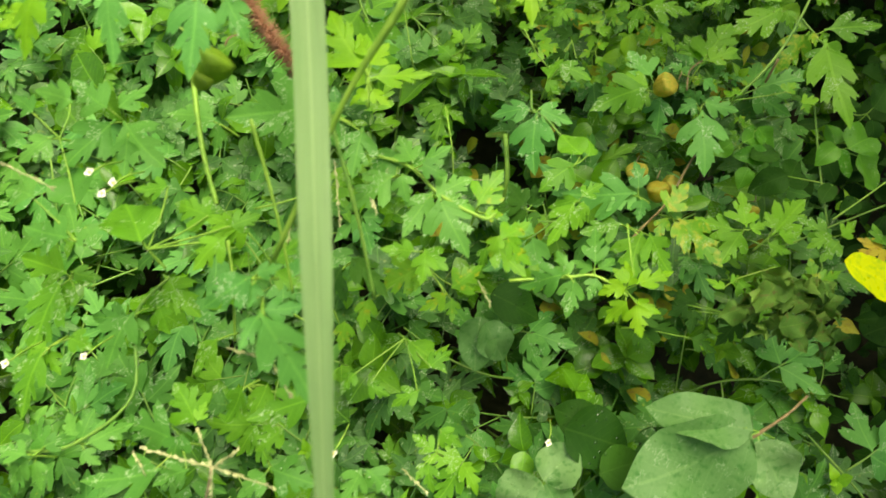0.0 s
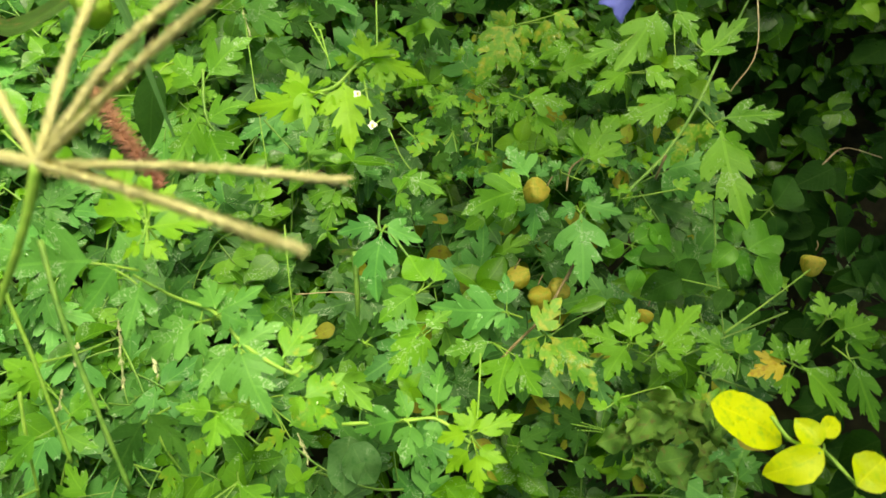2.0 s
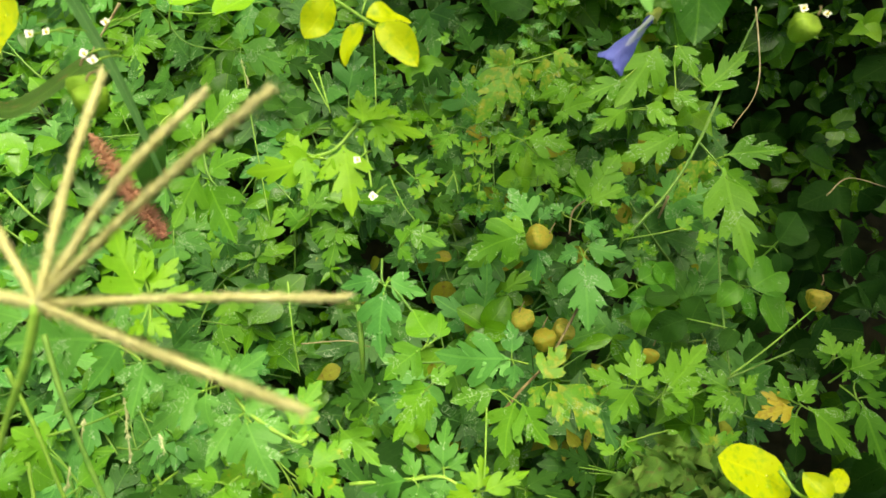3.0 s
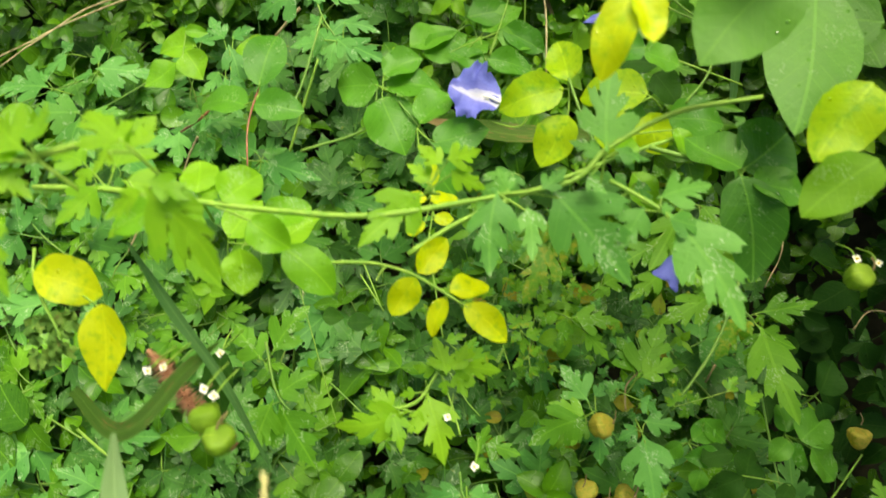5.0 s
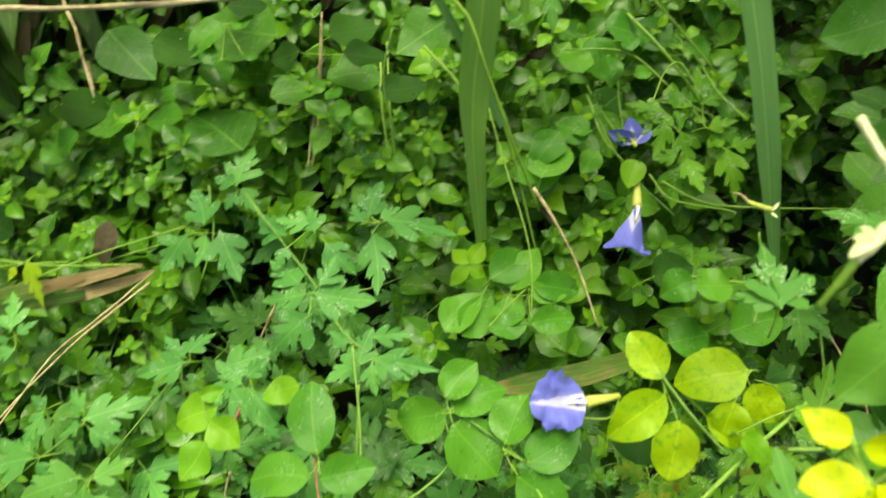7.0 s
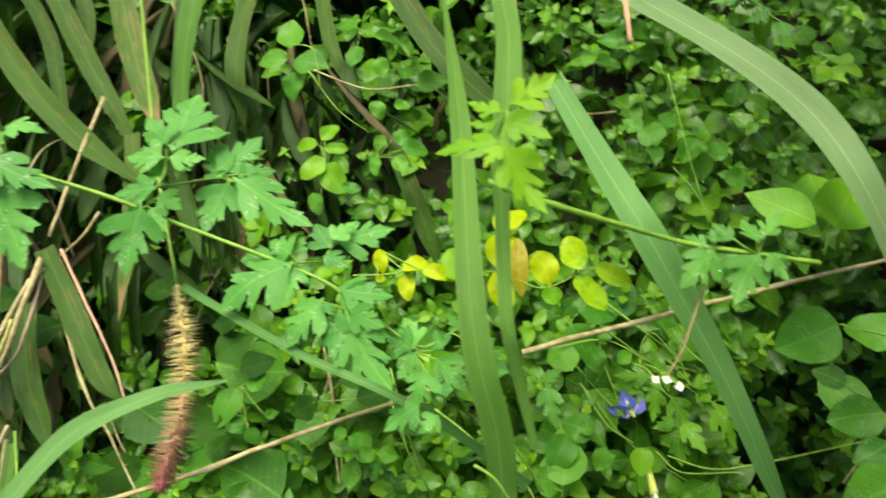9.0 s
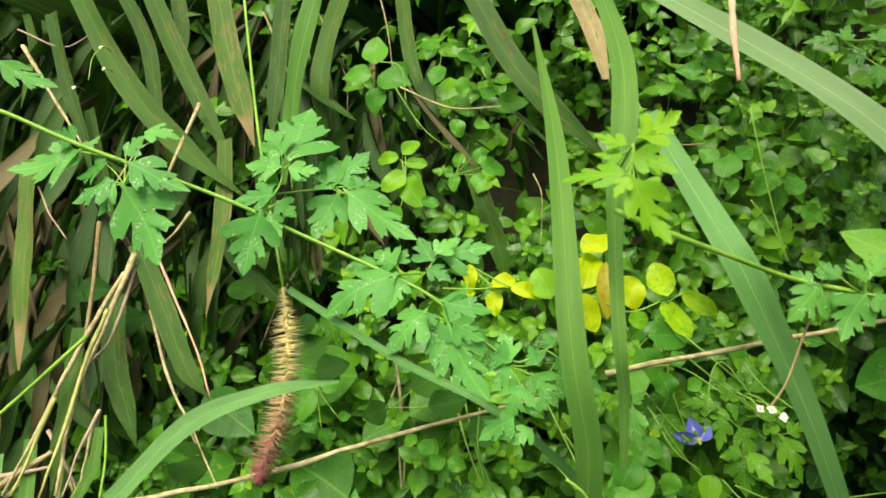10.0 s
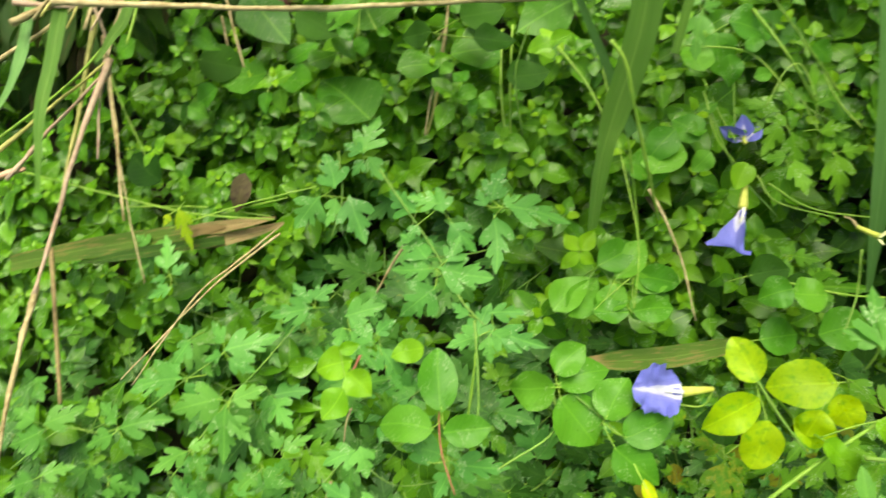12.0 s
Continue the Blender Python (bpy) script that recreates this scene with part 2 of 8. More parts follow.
def petal_material(name, throat, white, narrow=2.9, along=1.0):
    """Violet-blue petal: a yellow throat, and a white stripe up its middle; fine darker veins."""
    m, n, l, p = node_mat(name)
    uv = n.new("ShaderNodeUVMap")
    sep = n.new("ShaderNodeSeparateXYZ")
    l.new(uv.outputs[0], sep.inputs[0])
    noisy = n.new("ShaderNodeTexNoise")
    noisy.inputs["Scale"].default_value, noisy.inputs["Detail"].default_value = 220, 3
    l.new(n.new("ShaderNodeNewGeometry").outputs["Position"], noisy.inputs["Vector"])

    def do(op, a, b, c=0.0):
        q = n.new("ShaderNodeMath")
        q.operation = op
        for i, v in enumerate((a, b, c)):
            if isinstance(v, (int, float)):
                q.inputs[i].default_value = v
            else:
                l.new(v, q.inputs[i])
        return q.outputs[0]

    off = do("ABSOLUTE", do("SUBTRACT", sep.outputs[1], 0.5), 0.0)
    a = do("MULTIPLY_ADD", off, narrow, do("MULTIPLY", sep.outputs[0], along))
    a = do("MULTIPLY_ADD", do("SUBTRACT", noisy.outputs[0], 0.5), 0.30, a)
    ramp = n.new("ShaderNodeValToRGB")
    e = ramp.color_ramp.elements
    e[0].position, e[0].color = throat, (0.74, 0.74, 0.28, 1)
    e[1].position, e[1].color = throat + 0.14, (0.78, 0.77, 0.84, 1)
    q = e.new(white)
    q.color = (0.62, 0.62, 0.88, 1)
    q = e.new(min(0.93, white + 0.10))
    q.color = (0.23, 0.24, 0.74, 1)
    q = e.new(1.0)
    q.color = (0.165, 0.19, 0.68, 1)
    l.new(a, ramp.inputs[0])
    line = do("LESS_THAN", do("FRACT", do("MULTIPLY_ADD", sep.outputs[1], 26.0, do("MULTIPLY", noisy.outputs[0], 2.0)), 0.0), 0.16)
    dark = n.new("ShaderNodeMix")
    dark.data_type, dark.blend_type = "RGBA", "MULTIPLY"
    l.new(do("MULTIPLY", line, 0.45), dark.inputs[0])
    l.new(ramp.outputs[0], dark.inputs[6])
    dark.inputs[7].default_value = (0.62, 0.60, 0.85, 1)
    l.new(dark.outputs[2], p.inputs["Base Color"])
    p.inputs["Roughness"].default_value = 0.6
    p.inputs["Sheen Weight"].default_value = 0.1
    bump = n.new("ShaderNodeBump")
    bump.inputs["Strength"].default_value, bump.inputs["Distance"].default_value = 0.6, 0.0015
    l.new(do("MULTIPLY_ADD", line, -0.3, noisy.outputs[0]), bump.inputs["Height"])
    l.new(bump.outputs[0], p.inputs["Normal"])
    tr = n.new("ShaderNodeBsdfTranslucent")
    l.new(dark.outputs[2], tr.inputs[0])
    ms = n.new("ShaderNodeMixShader")
    ms.inputs[0].default_value = 0.3
    l.new(p.outputs[0], ms.inputs[1])
    l.new(tr.outputs[0], ms.inputs[2])
    l.new(ms.outputs[0], n["Material Output"].inputs[0])
    return m


M_VINE = leaf_material("vine_leaf_green", (0.088, 0.272, 0.014), (0.180, 0.432, 0.024), rough=0.5, glint_marks=0.65, vein=0.2)
M_VINE_PALE = leaf_material("vine_leaf_pale", (0.075, 0.250, 0.032), (0.142, 0.372, 0.056), rough=0.5, glint_marks=0.65, vein=0.2)
M_VINE_BLUE = leaf_material("vine_leaf_bluish", (0.070, 0.262, 0.044), (0.158, 0.435, 0.078), rough=0.5, glint_marks=0.65, vein=0.2)
M_VINE_LIME = leaf_material("vine_leaf_lime", (0.110, 0.320, 0.016), (0.210, 0.460, 0.028), spot=(0.42, 0.42, 0.02), spot_amount=0.02)
M_VINE_YOUNG = leaf_material("vine_leaf_young", (0.165, 0.400, 0.013), (0.275, 0.520, 0.020), rough=0.45, thin=0.45)
M_VINE_GOLD = leaf_material("vine_leaf_golden", (0.190, 0.340, 0.008), (0.330, 0.470, 0.014), spot=(0.16, 0.36, 0.012), spot_amount=0.06, thin=0.4)
M_VINE_YELLOWING = leaf_material("vine_leaf_yellowing", (0.100, 0.300, 0.016), (0.200, 0.410, 0.026), spot=(0.40, 0.42, 0.04), spot_amount=0.10, glint_marks=0.4)
# leaves of several plants that lie in shade: the shade is in this colour
M_LEAF_SHADE = leaf_material("leaf_shade_dark", (0.012, 0.051, 0.005), (0.035, 0.108, 0.010), rough=0.6, thin=0.12, gloss=0.08)
M_UNDER = leaf_material("undergrowth_leaf", (0.036, 0.128, 0.007), (0.115, 0.310, 0.012), rough=0.26, island=True, thin=0.22, vein=0.3, glint_marks=0.35)
M_PEA = leaf_material("pea_leaf_green", (0.060, 0.235, 0.014), (0.130, 0.360, 0.026), rough=0.42, scale=45, vein=0.2, glint_marks=0.3)
M_PEA_PALE = leaf_material("pea_leaf_pale", (0.088, 0.255, 0.020), (0.155, 0.370, 0.032), rough=0.5, scale=35)
M_PEA_LIME = leaf_material("pea_leaf_lime", (0.135, 0.375, 0.012), (0.235, 0.490, 0.018), thin=0.4, vein=0.2, glint_marks=0.25)
M_PEA_OLIVE = leaf_material("pea_leaf_olive", (0.075, 0.230, 0.006), (0.145, 0.330, 0.010), thin=0.4, rough=0.6, vein=0.2, glint_marks=0.2)
M_PEA_YELLOW = leaf_material("pea_leaf_yellow", (0.480, 0.600, 0.006), (0.640, 0.720, 0.010), spot=(0.34, 0.54, 0.012), spot_amount=0.06, thin=0.4, vein=0.18)
M_PEA_TURNING = leaf_material("pea_leaf_turning", (0.290, 0.500, 0.008), (0.430, 0.600, 0.010), spot=(0.17, 0.40, 0.012), spot_amount=0.08, thin=0.4, vein=0.2)
M_ORANGE = leaf_material("leaf_orange_yellow", (0.400, 0.350, 0.020), (0.540, 0.460, 0.030), spot=(0.32, 0.17, 0.02), spot_amount=0.04)
M_BROWN = leaf_material("leaf_brown", (0.070, 0.060, 0.025), (0.140, 0.115, 0.050), spot=(0.05, 0.03, 0.02), spot_amount=0.1, rough=0.7, thin=0.15)
M_DEW = leaf_material("leaf_dewy_round", (0.100, 0.245, 0.060), (0.200, 0.350, 0.125), spot=(0.055, 0.190, 0.030), spot_amount=0.06, rough=0.5, scale=55, glint_marks=0.3)
M_GRASS_FRESH = grass_material("grass_blade_fresh", (0.135, 0.330, 0.050), (0.285, 0.520, 0.105), rough=0.42, thin=0.6)
# darker than the fresh blade: the tuft's shade is mixed into this green
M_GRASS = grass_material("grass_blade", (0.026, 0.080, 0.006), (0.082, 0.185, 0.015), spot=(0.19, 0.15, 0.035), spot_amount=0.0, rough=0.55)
M_GRASS_PALE = grass_material("grass_blade_pale", (0.165, 0.300, 0.095), (0.285, 0.440, 0.180))
M_GRASS_BLUE = grass_material("grass_blade_bluish", (0.115, 0.295, 0.070), (0.225, 0.450, 0.130), rough=0.5)
M_GRASS_SPOT = grass_material("grass_blade_browning", (0.048, 0.120, 0.010), (0.120, 0.220, 0.024), spot=(0.21, 0.19, 0.050), spot_amount=0.06, rough=0.55, tip=(0.33, 0.24, 0.10))
M_STRAW_LEAF = grass_material("straw_leaf", (0.230, 0.165, 0.060), (0.430, 0.340, 0.160), spot=(0.17, 0.20, 0.05), spot_amount=0.04, rough=0.65, thin=0.2)
M_STRAW = plain_material("dry_straw", (0.19, 0.14, 0.05), (0.58, 0.50, 0.26), rough=0.7, scale=160, stretch=(1.0, 1.0, 1.6))
M_STRAW_LIME = plain_material("yellowing_straw", (0.26, 0.28, 0.06), (0.50, 0.48, 0.16), rough=0.6, scale=120, stretch=(1.0, 1.0, 1.6))
M_STRAW_PINK = plain_material("pinkish_straw", (0.52, 0.28, 0.17), (0.68, 0.44, 0.28), rough=0.7)
M_STRAW_GREY = plain_material("grey_straw", (0.30, 0.20, 0.13), (0.52, 0.40, 0.28), rough=0.7, scale=120)
M_CREAM = plain_material("cream_bud", (0.46, 0.52, 0.20), (0.68, 0.70, 0.38), rough=0.6)
M_SEED = plain_material("pale_seed", (0.36, 0.40, 0.14), (0.58, 0.58, 0.30), rough=0.7)
M_WHITE = plain_material("white_petal", (0.72, 0.74, 0.58), (0.86, 0.86, 0.78), rough=0.6)
M_YELLOW = plain_material("yellow_anther", (0.62, 0.48, 0.04), (0.78, 0.66, 0.10), rough=0.6)
M_STEM = plain_material("lime_stem", (0.14, 0.31, 0.03), (0.28, 0.46, 0.06), rough=0.5)
M_STEM_DARK = plain_material("green_stem", (0.09, 0.22, 0.03), (0.19, 0.34, 0.05), rough=0.5)
M_STEM_BROWN = plain_material("brown_stem", (0.14, 0.10, 0.04), (0.30, 0.24, 0.10), rough=0.65)
M_STEM_RED = plain_material("red_stem", (0.26, 0.08, 0.05), (0.40, 0.18, 0.10), rough=0.55)
M_POD = leaf_material("dry_pod", (0.380, 0.330, 0.034), (0.560, 0.490, 0.080), spot=(0.27, 0.36, 0.035), spot_amount=0.09, rough=0.55, thin=0.35, vein=0.25, scale=90, dew=0.02)
M_POD_GREEN = leaf_material("green_pod", (0.170, 0.330, 0.020), (0.330, 0.480, 0.045), rough=0.5, thin=0.3, vein=0.25, scale=90, dew=0.02)
M_FINGER = plain_material("hairy_tan_spike", (0.38, 0.37, 0.12), (0.58, 0.55, 0.25), rough=0.8, scale=400, bump=0.5)
M_SPIKE = spike_material("foxtail_bristles", (0.84, 0.72, 0.30), (0.34, 0.07, 0.08))
M_SPIKE_RED = spike_material("red_foxtail_bristles", (0.44, 0.22, 0.11), (0.38, 0.15, 0.085))
M_CALYX = plain_material("pale_calyx", (0.36, 0.44, 0.05), (0.56, 0.58, 0.14), rough=0.6)
M_PETAL = petal_material("blue_petal", 0.10, 0.56, 4.4, 0.60)
M_PETAL_BLUE = petal_material("folded_blue_petal", 0.02, 0.55)
M_WITHERED = leaf_material("withered_leaf", (0.060, 0.160, 0.018), (0.150, 0.270, 0.036), spot=(0.13, 0.10, 0.03), spot_amount=0.02, rough=0.7, thin=0.2)
M_BROAD = leaf_material("broad_leaf_crinkled", (0.042, 0.165, 0.012), (0.100, 0.290, 0.022), rough=0.4, scale=80, vein=0.35, glint_marks=0.3)
M_SOIL = plain_material("dark_soil", (0.016, 0.018, 0.007), (0.042, 0.040, 0.016), rough=0.95, scale=60, bump=1.0)

# ---- shapes ----
BASE = pose(0, 0, EYE, TILT, LEAN, TURN)
# the bank: x along it, y up its slope, z out of it
BANK = BASE @ Matrix(((1, 0, 0, 0), (0, 0.243, -0.970, 0.57), (0, 0.970, 0.243, 0), (0, 0, 0, 1)))
rng = np.random.default_rng(7)


def mesh_of(name, verts, faces, uvs=None, material=None, smooth=True):
    me = bpy.data.meshes.new(name)
    me.from_pydata([tuple(v) for v in verts], [], [tuple(f) for f in faces])
    if uvs is not None:
        layer = me.uv_layers.new(name="UVMap")
        idx = np.empty(len(me.loops), dtype=np.int32)
        me.loops.foreach_get("vertex_index", idx)
        layer.data.foreach_set("uv", np.asarray(uvs, dtype=np.float32)[idx].ravel())
    if smooth:
        me.polygons.foreach_set("use_smooth", np.ones(len(me.polygons), dtype=bool))
    if material:
        me.materials.append(material)
    me.update()
    return me


# half outlines: distance along the midrib, half width
OVATE = ((0, 0), (0.06, 0.13), (0.18, 0.27), (0.36, 0.34), (0.55, 0.31), (0.73, 0.22), (0.88, 0.11), (1, 0))
ROUND = ((0, 0), (0.03, 0.17), (0.14, 0.34), (0.34, 0.44), (0.56, 0.42), (0.76, 0.30), (0.91, 0.14), (1, 0))
ELLIPTIC = ((0, 0), (0.08, 0.16), (0.22, 0.27), (0.45, 0.32), (0.68, 0.28), (0.86, 0.18), (0.96, 0.08), (1, 0))
# lobed leaflets: half outlines as half width, distance along, and where on the midrib that point's vein starts
TERMINAL = ((0.012, 0, 0), (0.028, 0.07, 0.035), (0.092, 0.13, 0.065), (0.192, 0.19, 0.095), (0.280, 0.27, 0.125), (0.330, 0.365, 0.155), (0.350, 0.48, 0.19), (0.298, 0.455, 0.22), (0.265, 0.505, 0.24),
            (0.200, 0.465, 0.265), (0.085, 0.385, 0.305), (0.125, 0.465, 0.345), (0.188, 0.555, 0.385), (0.230, 0.685, 0.435), (0.182, 0.665, 0.475), (0.160, 0.715, 0.505), (0.082, 0.635, 0.555), (0.105, 0.72, 0.61),
            (0.130, 0.825, 0.66), (0.090, 0.81, 0.70), (0.075, 0.875, 0.775), (0.037, 0.94, 0.875), (0, 1, 1))
SIDE = ((0.012, 0, 0), (0.038, 0.055, 0.03), (0.150, 0.115, 0.06), (0.268, 0.195, 0.10), (0.345, 0.31, 0.14), (0.374, 0.455, 0.18), (0.316, 0.44, 0.22), (0.291, 0.50, 0.25), (0.225, 0.465, 0.28),
        (0.115, 0.40, 0.33), (0.165, 0.50, 0.38), (0.250, 0.695, 0.45), (0.200, 0.68, 0.50), (0.176, 0.742, 0.54), (0.098, 0.67, 0.60), (0.122, 0.78, 0.67), (0.096, 0.855, 0.75), (0.047, 0.935, 0.86), (0, 1, 1))
TERMINAL_SHORT = tuple(TERMINAL[q] for q in (0, 2, 4, 6, 8, 10, 12, 13, 16, 18, 20, 22))
SIDE_SHORT = tuple(SIDE[q] for q in (0, 2, 4, 5, 7, 9, 11, 14, 15, 18))
LOBED, LOBED_SIDE = "lobed", "lobed side"
LOBES = {LOBED: (TERMINAL, TERMINAL_SHORT, 0.36), LOBED_SIDE: (SIDE, SIDE_SHORT, 0.38)}


def refined(outline):
    """A smooth outline with twice the stations."""
    s, w = np.array(outline).T
    dense = np.linspace(0, 1, 129)
    soft = np.interp(dense, s, w)
    for _ in range(40):
        soft[1:-1] = 0.25 * soft[:-2] + 0.5 * soft[1:-1] + 0.25 * soft[2:]
    soft *= max(w) / soft.max()
    t = np.linspace(0, 1, 17)
    t = t - 0.06 * np.sin(2 * np.pi * t)
    soft = np.interp(t, dense, soft)
    return tuple(zip(t, soft))


OVATE_FINE, ROUND_FINE, ELLIPTIC_FINE = refined(OVATE), refined(ROUND), refined(ELLIPTIC)


def strip(outline, length, fold, droop, wave, twist, r, wide, cols):
    """A blade along +y from the origin, face up (+z). Returns vertices, faces, uvs."""
    vs, fs, uv = [], [], []
    c = len(cols)
    skew = {q: 1 + 0.10 * r.uniform(-1, 1) for q in (-1, 1)}
    lean, ph = 0.05 * r.uniform(-1, 1), r.uniform(0, 6)
    for i, (s, w) in enumerate(outline):
        for q in cols:
            side = -1 if q < 0 else 1
            ww = w * q * wide * skew[side] * (1 + (0.03 if abs(q) == 1 else 0.015) * r.uniform(-1, 1))
            ss = max(s - 0.05 * (1 - abs(q)) * (w > 0.06), 0)
            z = abs(ww) * fold - droop * ss * ss * 0.5 + wave * math.sin(8 * ss + 2 * side + ph) * abs(ww) + 0.03 * math.sin(5 * ss + ph)
            if twist:
                z += ww * math.sin(twist * ss)
            vs.append(((ww + lean * math.sin(3 * ss)) * length, ss * length, z * length))
            uv.append((ss, 0.5 + w * q * 0.9))
    for i in range(len(outline) - 1):
        for b in range(c - 1):
            a = c * i + b
            fs.append((a, a + 1, a + c + 1, a + c))
    return np.array(vs), fs, np.array(uv)


def leaflet(outline, length, fold=0.25, droop=0.3, wave=0.0, twist=0.0, seed=0, half=None, cols=(-1, -0.5, 0, 0.5, 1), short=False):
    """A leaflet; half: its widest half, by its length. A lobed one is cut into toothed lobes along its side veins."""
    r = np.random.default_rng(seed)
    if outline not in LOBES:
        return strip(outline, length, fold, droop, wave, twist, r, 1.0 if half is None else half / max(w for _, w in outline), cols)
    full, brief, widest = LOBES[outline]
    half_line = brief if short else full
    wide = 1.0 if half is None else half / widest
    cuts = (1.0,) if short else (0.5, 1.0)
    ph, lean = r.uniform(0, 6), 0.06 * r.uniform(-1, 1)
    notch = {q: r.uniform(0.85, 1.8) for q in (-1, 1)}
    breadth = {q: r.uniform(0.86, 1.12) for q in (-1, 1)}
    shift = {q: r.uniform(-0.035, 0.035) for q in (-1, 1)}
    V, U, F = [], [], []
    c = 1 + 2 * len(cuts)
    for k, (w, s, m) in enumerate(half_line):
        for side, cut in [(-1, q) for q in cuts[::-1]] + [(1, 0.0)] + [(1, q) for q in cuts]:
            dip = 0 < k < len(half_line) - 1 and w < half_line[k - 1][0] and w < half_line[k + 1][0]
            ww = (w * notch[side] if dip else w) * breadth[side] * wide * (1 + 0.05 * r.uniform(-1, 1))
            x, y = side * ww * cut, m + (s + shift[side] * (0 < k < len(half_line) - 1) - m) * cut
            arc = abs(ww * cut)
            z = arc * fold - droop * y * y * 0.5 - 0.55 * arc * arc + wave * arc * math.sin(9 * y + 2 * side + ph) + 0.03 * math.sin(5 * y + ph) + x * math.sin(twist * y)
            V.append(((x + lean * math.sin(3 * y)) * length, y * length, z * length))
            U.append((y, 0.5 + side * arc * 0.9))
    for k in range(len(half_line) - 1):
        for b in range(c - 1):
            a = c * k + b
            F.append((a, a + 1, a + c + 1, a + c))
    return np.array(V), F, np.array(U)


def tube(points, r0, r1, sides=5, rough=0.0, seed=0):
    """A tapering tube along a smooth line through points. Returns vertices, faces, uvs."""
    pts = smooth_line([Vector(p) for p in points])
    r = np.random.default_rng(seed)
    vs, fs, uv = [], [], []
    k = len(pts)
    for i, p in enumerate(pts):
        d = (pts[min(i + 1, k - 1)] - pts[max(i - 1, 0)]).normalized()
        a = d.orthogonal().normalized()
        if i and a.dot(last) < 0.2:
            a = last
        a = (a if i == 0 else (last - d * last.dot(d)).normalized())
        last = a
        b = d.cross(a)
        rad = r0 + (r1 - r0) * i / (k - 1)
        rad *= 1 + rough * r.uniform(-1, 1)
        for j in range(sides):
            t = 2 * math.pi * j / sides
            vs.append(p + a * (rad * math.cos(t)) + b * (rad * math.sin(t)))
            uv.append((i / (k - 1), j / sides))
    for i in range(k - 1):
        for j in range(sides):
            q = (j + 1) % sides
            fs.append((i * sides + j, i * sides + q, (i + 1) * sides + q, (i + 1) * sides + j))
    fs.append(tuple(range(sides))[::-1])
    fs.append(tuple((k - 1) * sides + j for j in range(sides)))
    return np.array([tuple(v) for v in vs]), fs, np.array(uv)


def smooth_line(p, steps=6):
    if len(p) < 3:
        return [p[0].lerp(p[-1], i / 4) for i in range(5)]
    q = [p[0] * 2 - p[1], *p, p[-1] * 2 - p[-2]]
    out = []
    for i in range(1, len(q) - 2):
        for s in range(steps):
            t = s / steps
            out.append(0.5 * (2 * q[i] + (q[i + 1] - q[i - 1]) * t + (2 * q[i - 1] - 5 * q[i] + 4 * q[i + 1] - q[i + 2]) * t * t
                              + (3 * q[i] - q[i - 1] - 3 * q[i + 1] + q[i + 2]) * t ** 3))
    out.append(p[-1])
    return out


def join(*bits):
    """Several (vertices, faces, uvs) in one, each with its matrix: (bit, matrix)."""
    V, F, U, n = [], [], [], 0
    for (v, f, u), m in bits:
        m = np.array(m) if m is not None else np.eye(4)
        V.append(v @ m[:3, :3].T + m[:3, 3])
        F += [tuple(i + n for i in q) for q in f]
        U.append(u)
        n += len(v)
    return np.concatenate(V), F, np.concatenate(U)


def facing(base, tip, out, scale=1.0):
    """The pose of a leaf that grows from base towards tip, its face turned to out."""
    y = (Vector(tip) - Vector(base)).normalized()
    x = y.cross(Vector(out)).normalized()
    z = x.cross(y)
    m = Matrix((x, y, z)).transposed().to_4x4() @ Matrix.Diagonal((scale, scale, scale, 1))
    m.translation = base
    return m


def part(name, bit, material, parent, label=""):
    """One mesh under a thing, from vertices in world places; the first part sets where the thing stands."""
    v, f, u = bit
    if not parent.get("placed"):
        parent.location = Vector(v[0])
        parent["placed"] = 1
    ob = new(name, mesh_of(name, v - np.array(parent.location), f, u, material))
    ob.parent = parent
    return tagged(ob, label)


def plant(name, label, category):
    return tagged(new(name), label, category, category + " on the bank")


def bank(p):
    return BANK @ Vector(p)


def bank_dir(p):
    return BANK.to_3x3() @ Vector(p)


def stem(v, material, radius, *points):
    rough = int(rng.integers(0, 1 << 30))
    dry = material in (M_STRAW, M_STRAW_GREY, M_STRAW_PINK, M_STRAW_LIME)
    bit = tube([bank(p) for p in points], radius, radius * (0.5 if dry else 0.75), 6, 0.2 if dry else 0.12, rough)
    if dry:
        # dry stalks are a little bent all along
        for q in bit[0]:
            w = noise.noise_vector(Vector(q) * 30 + Vector((rough % 97, 0, 0)))
            q += np.array(w) * min(radius * 0.8, 0.0016)
    part("stem", bit, material, v)


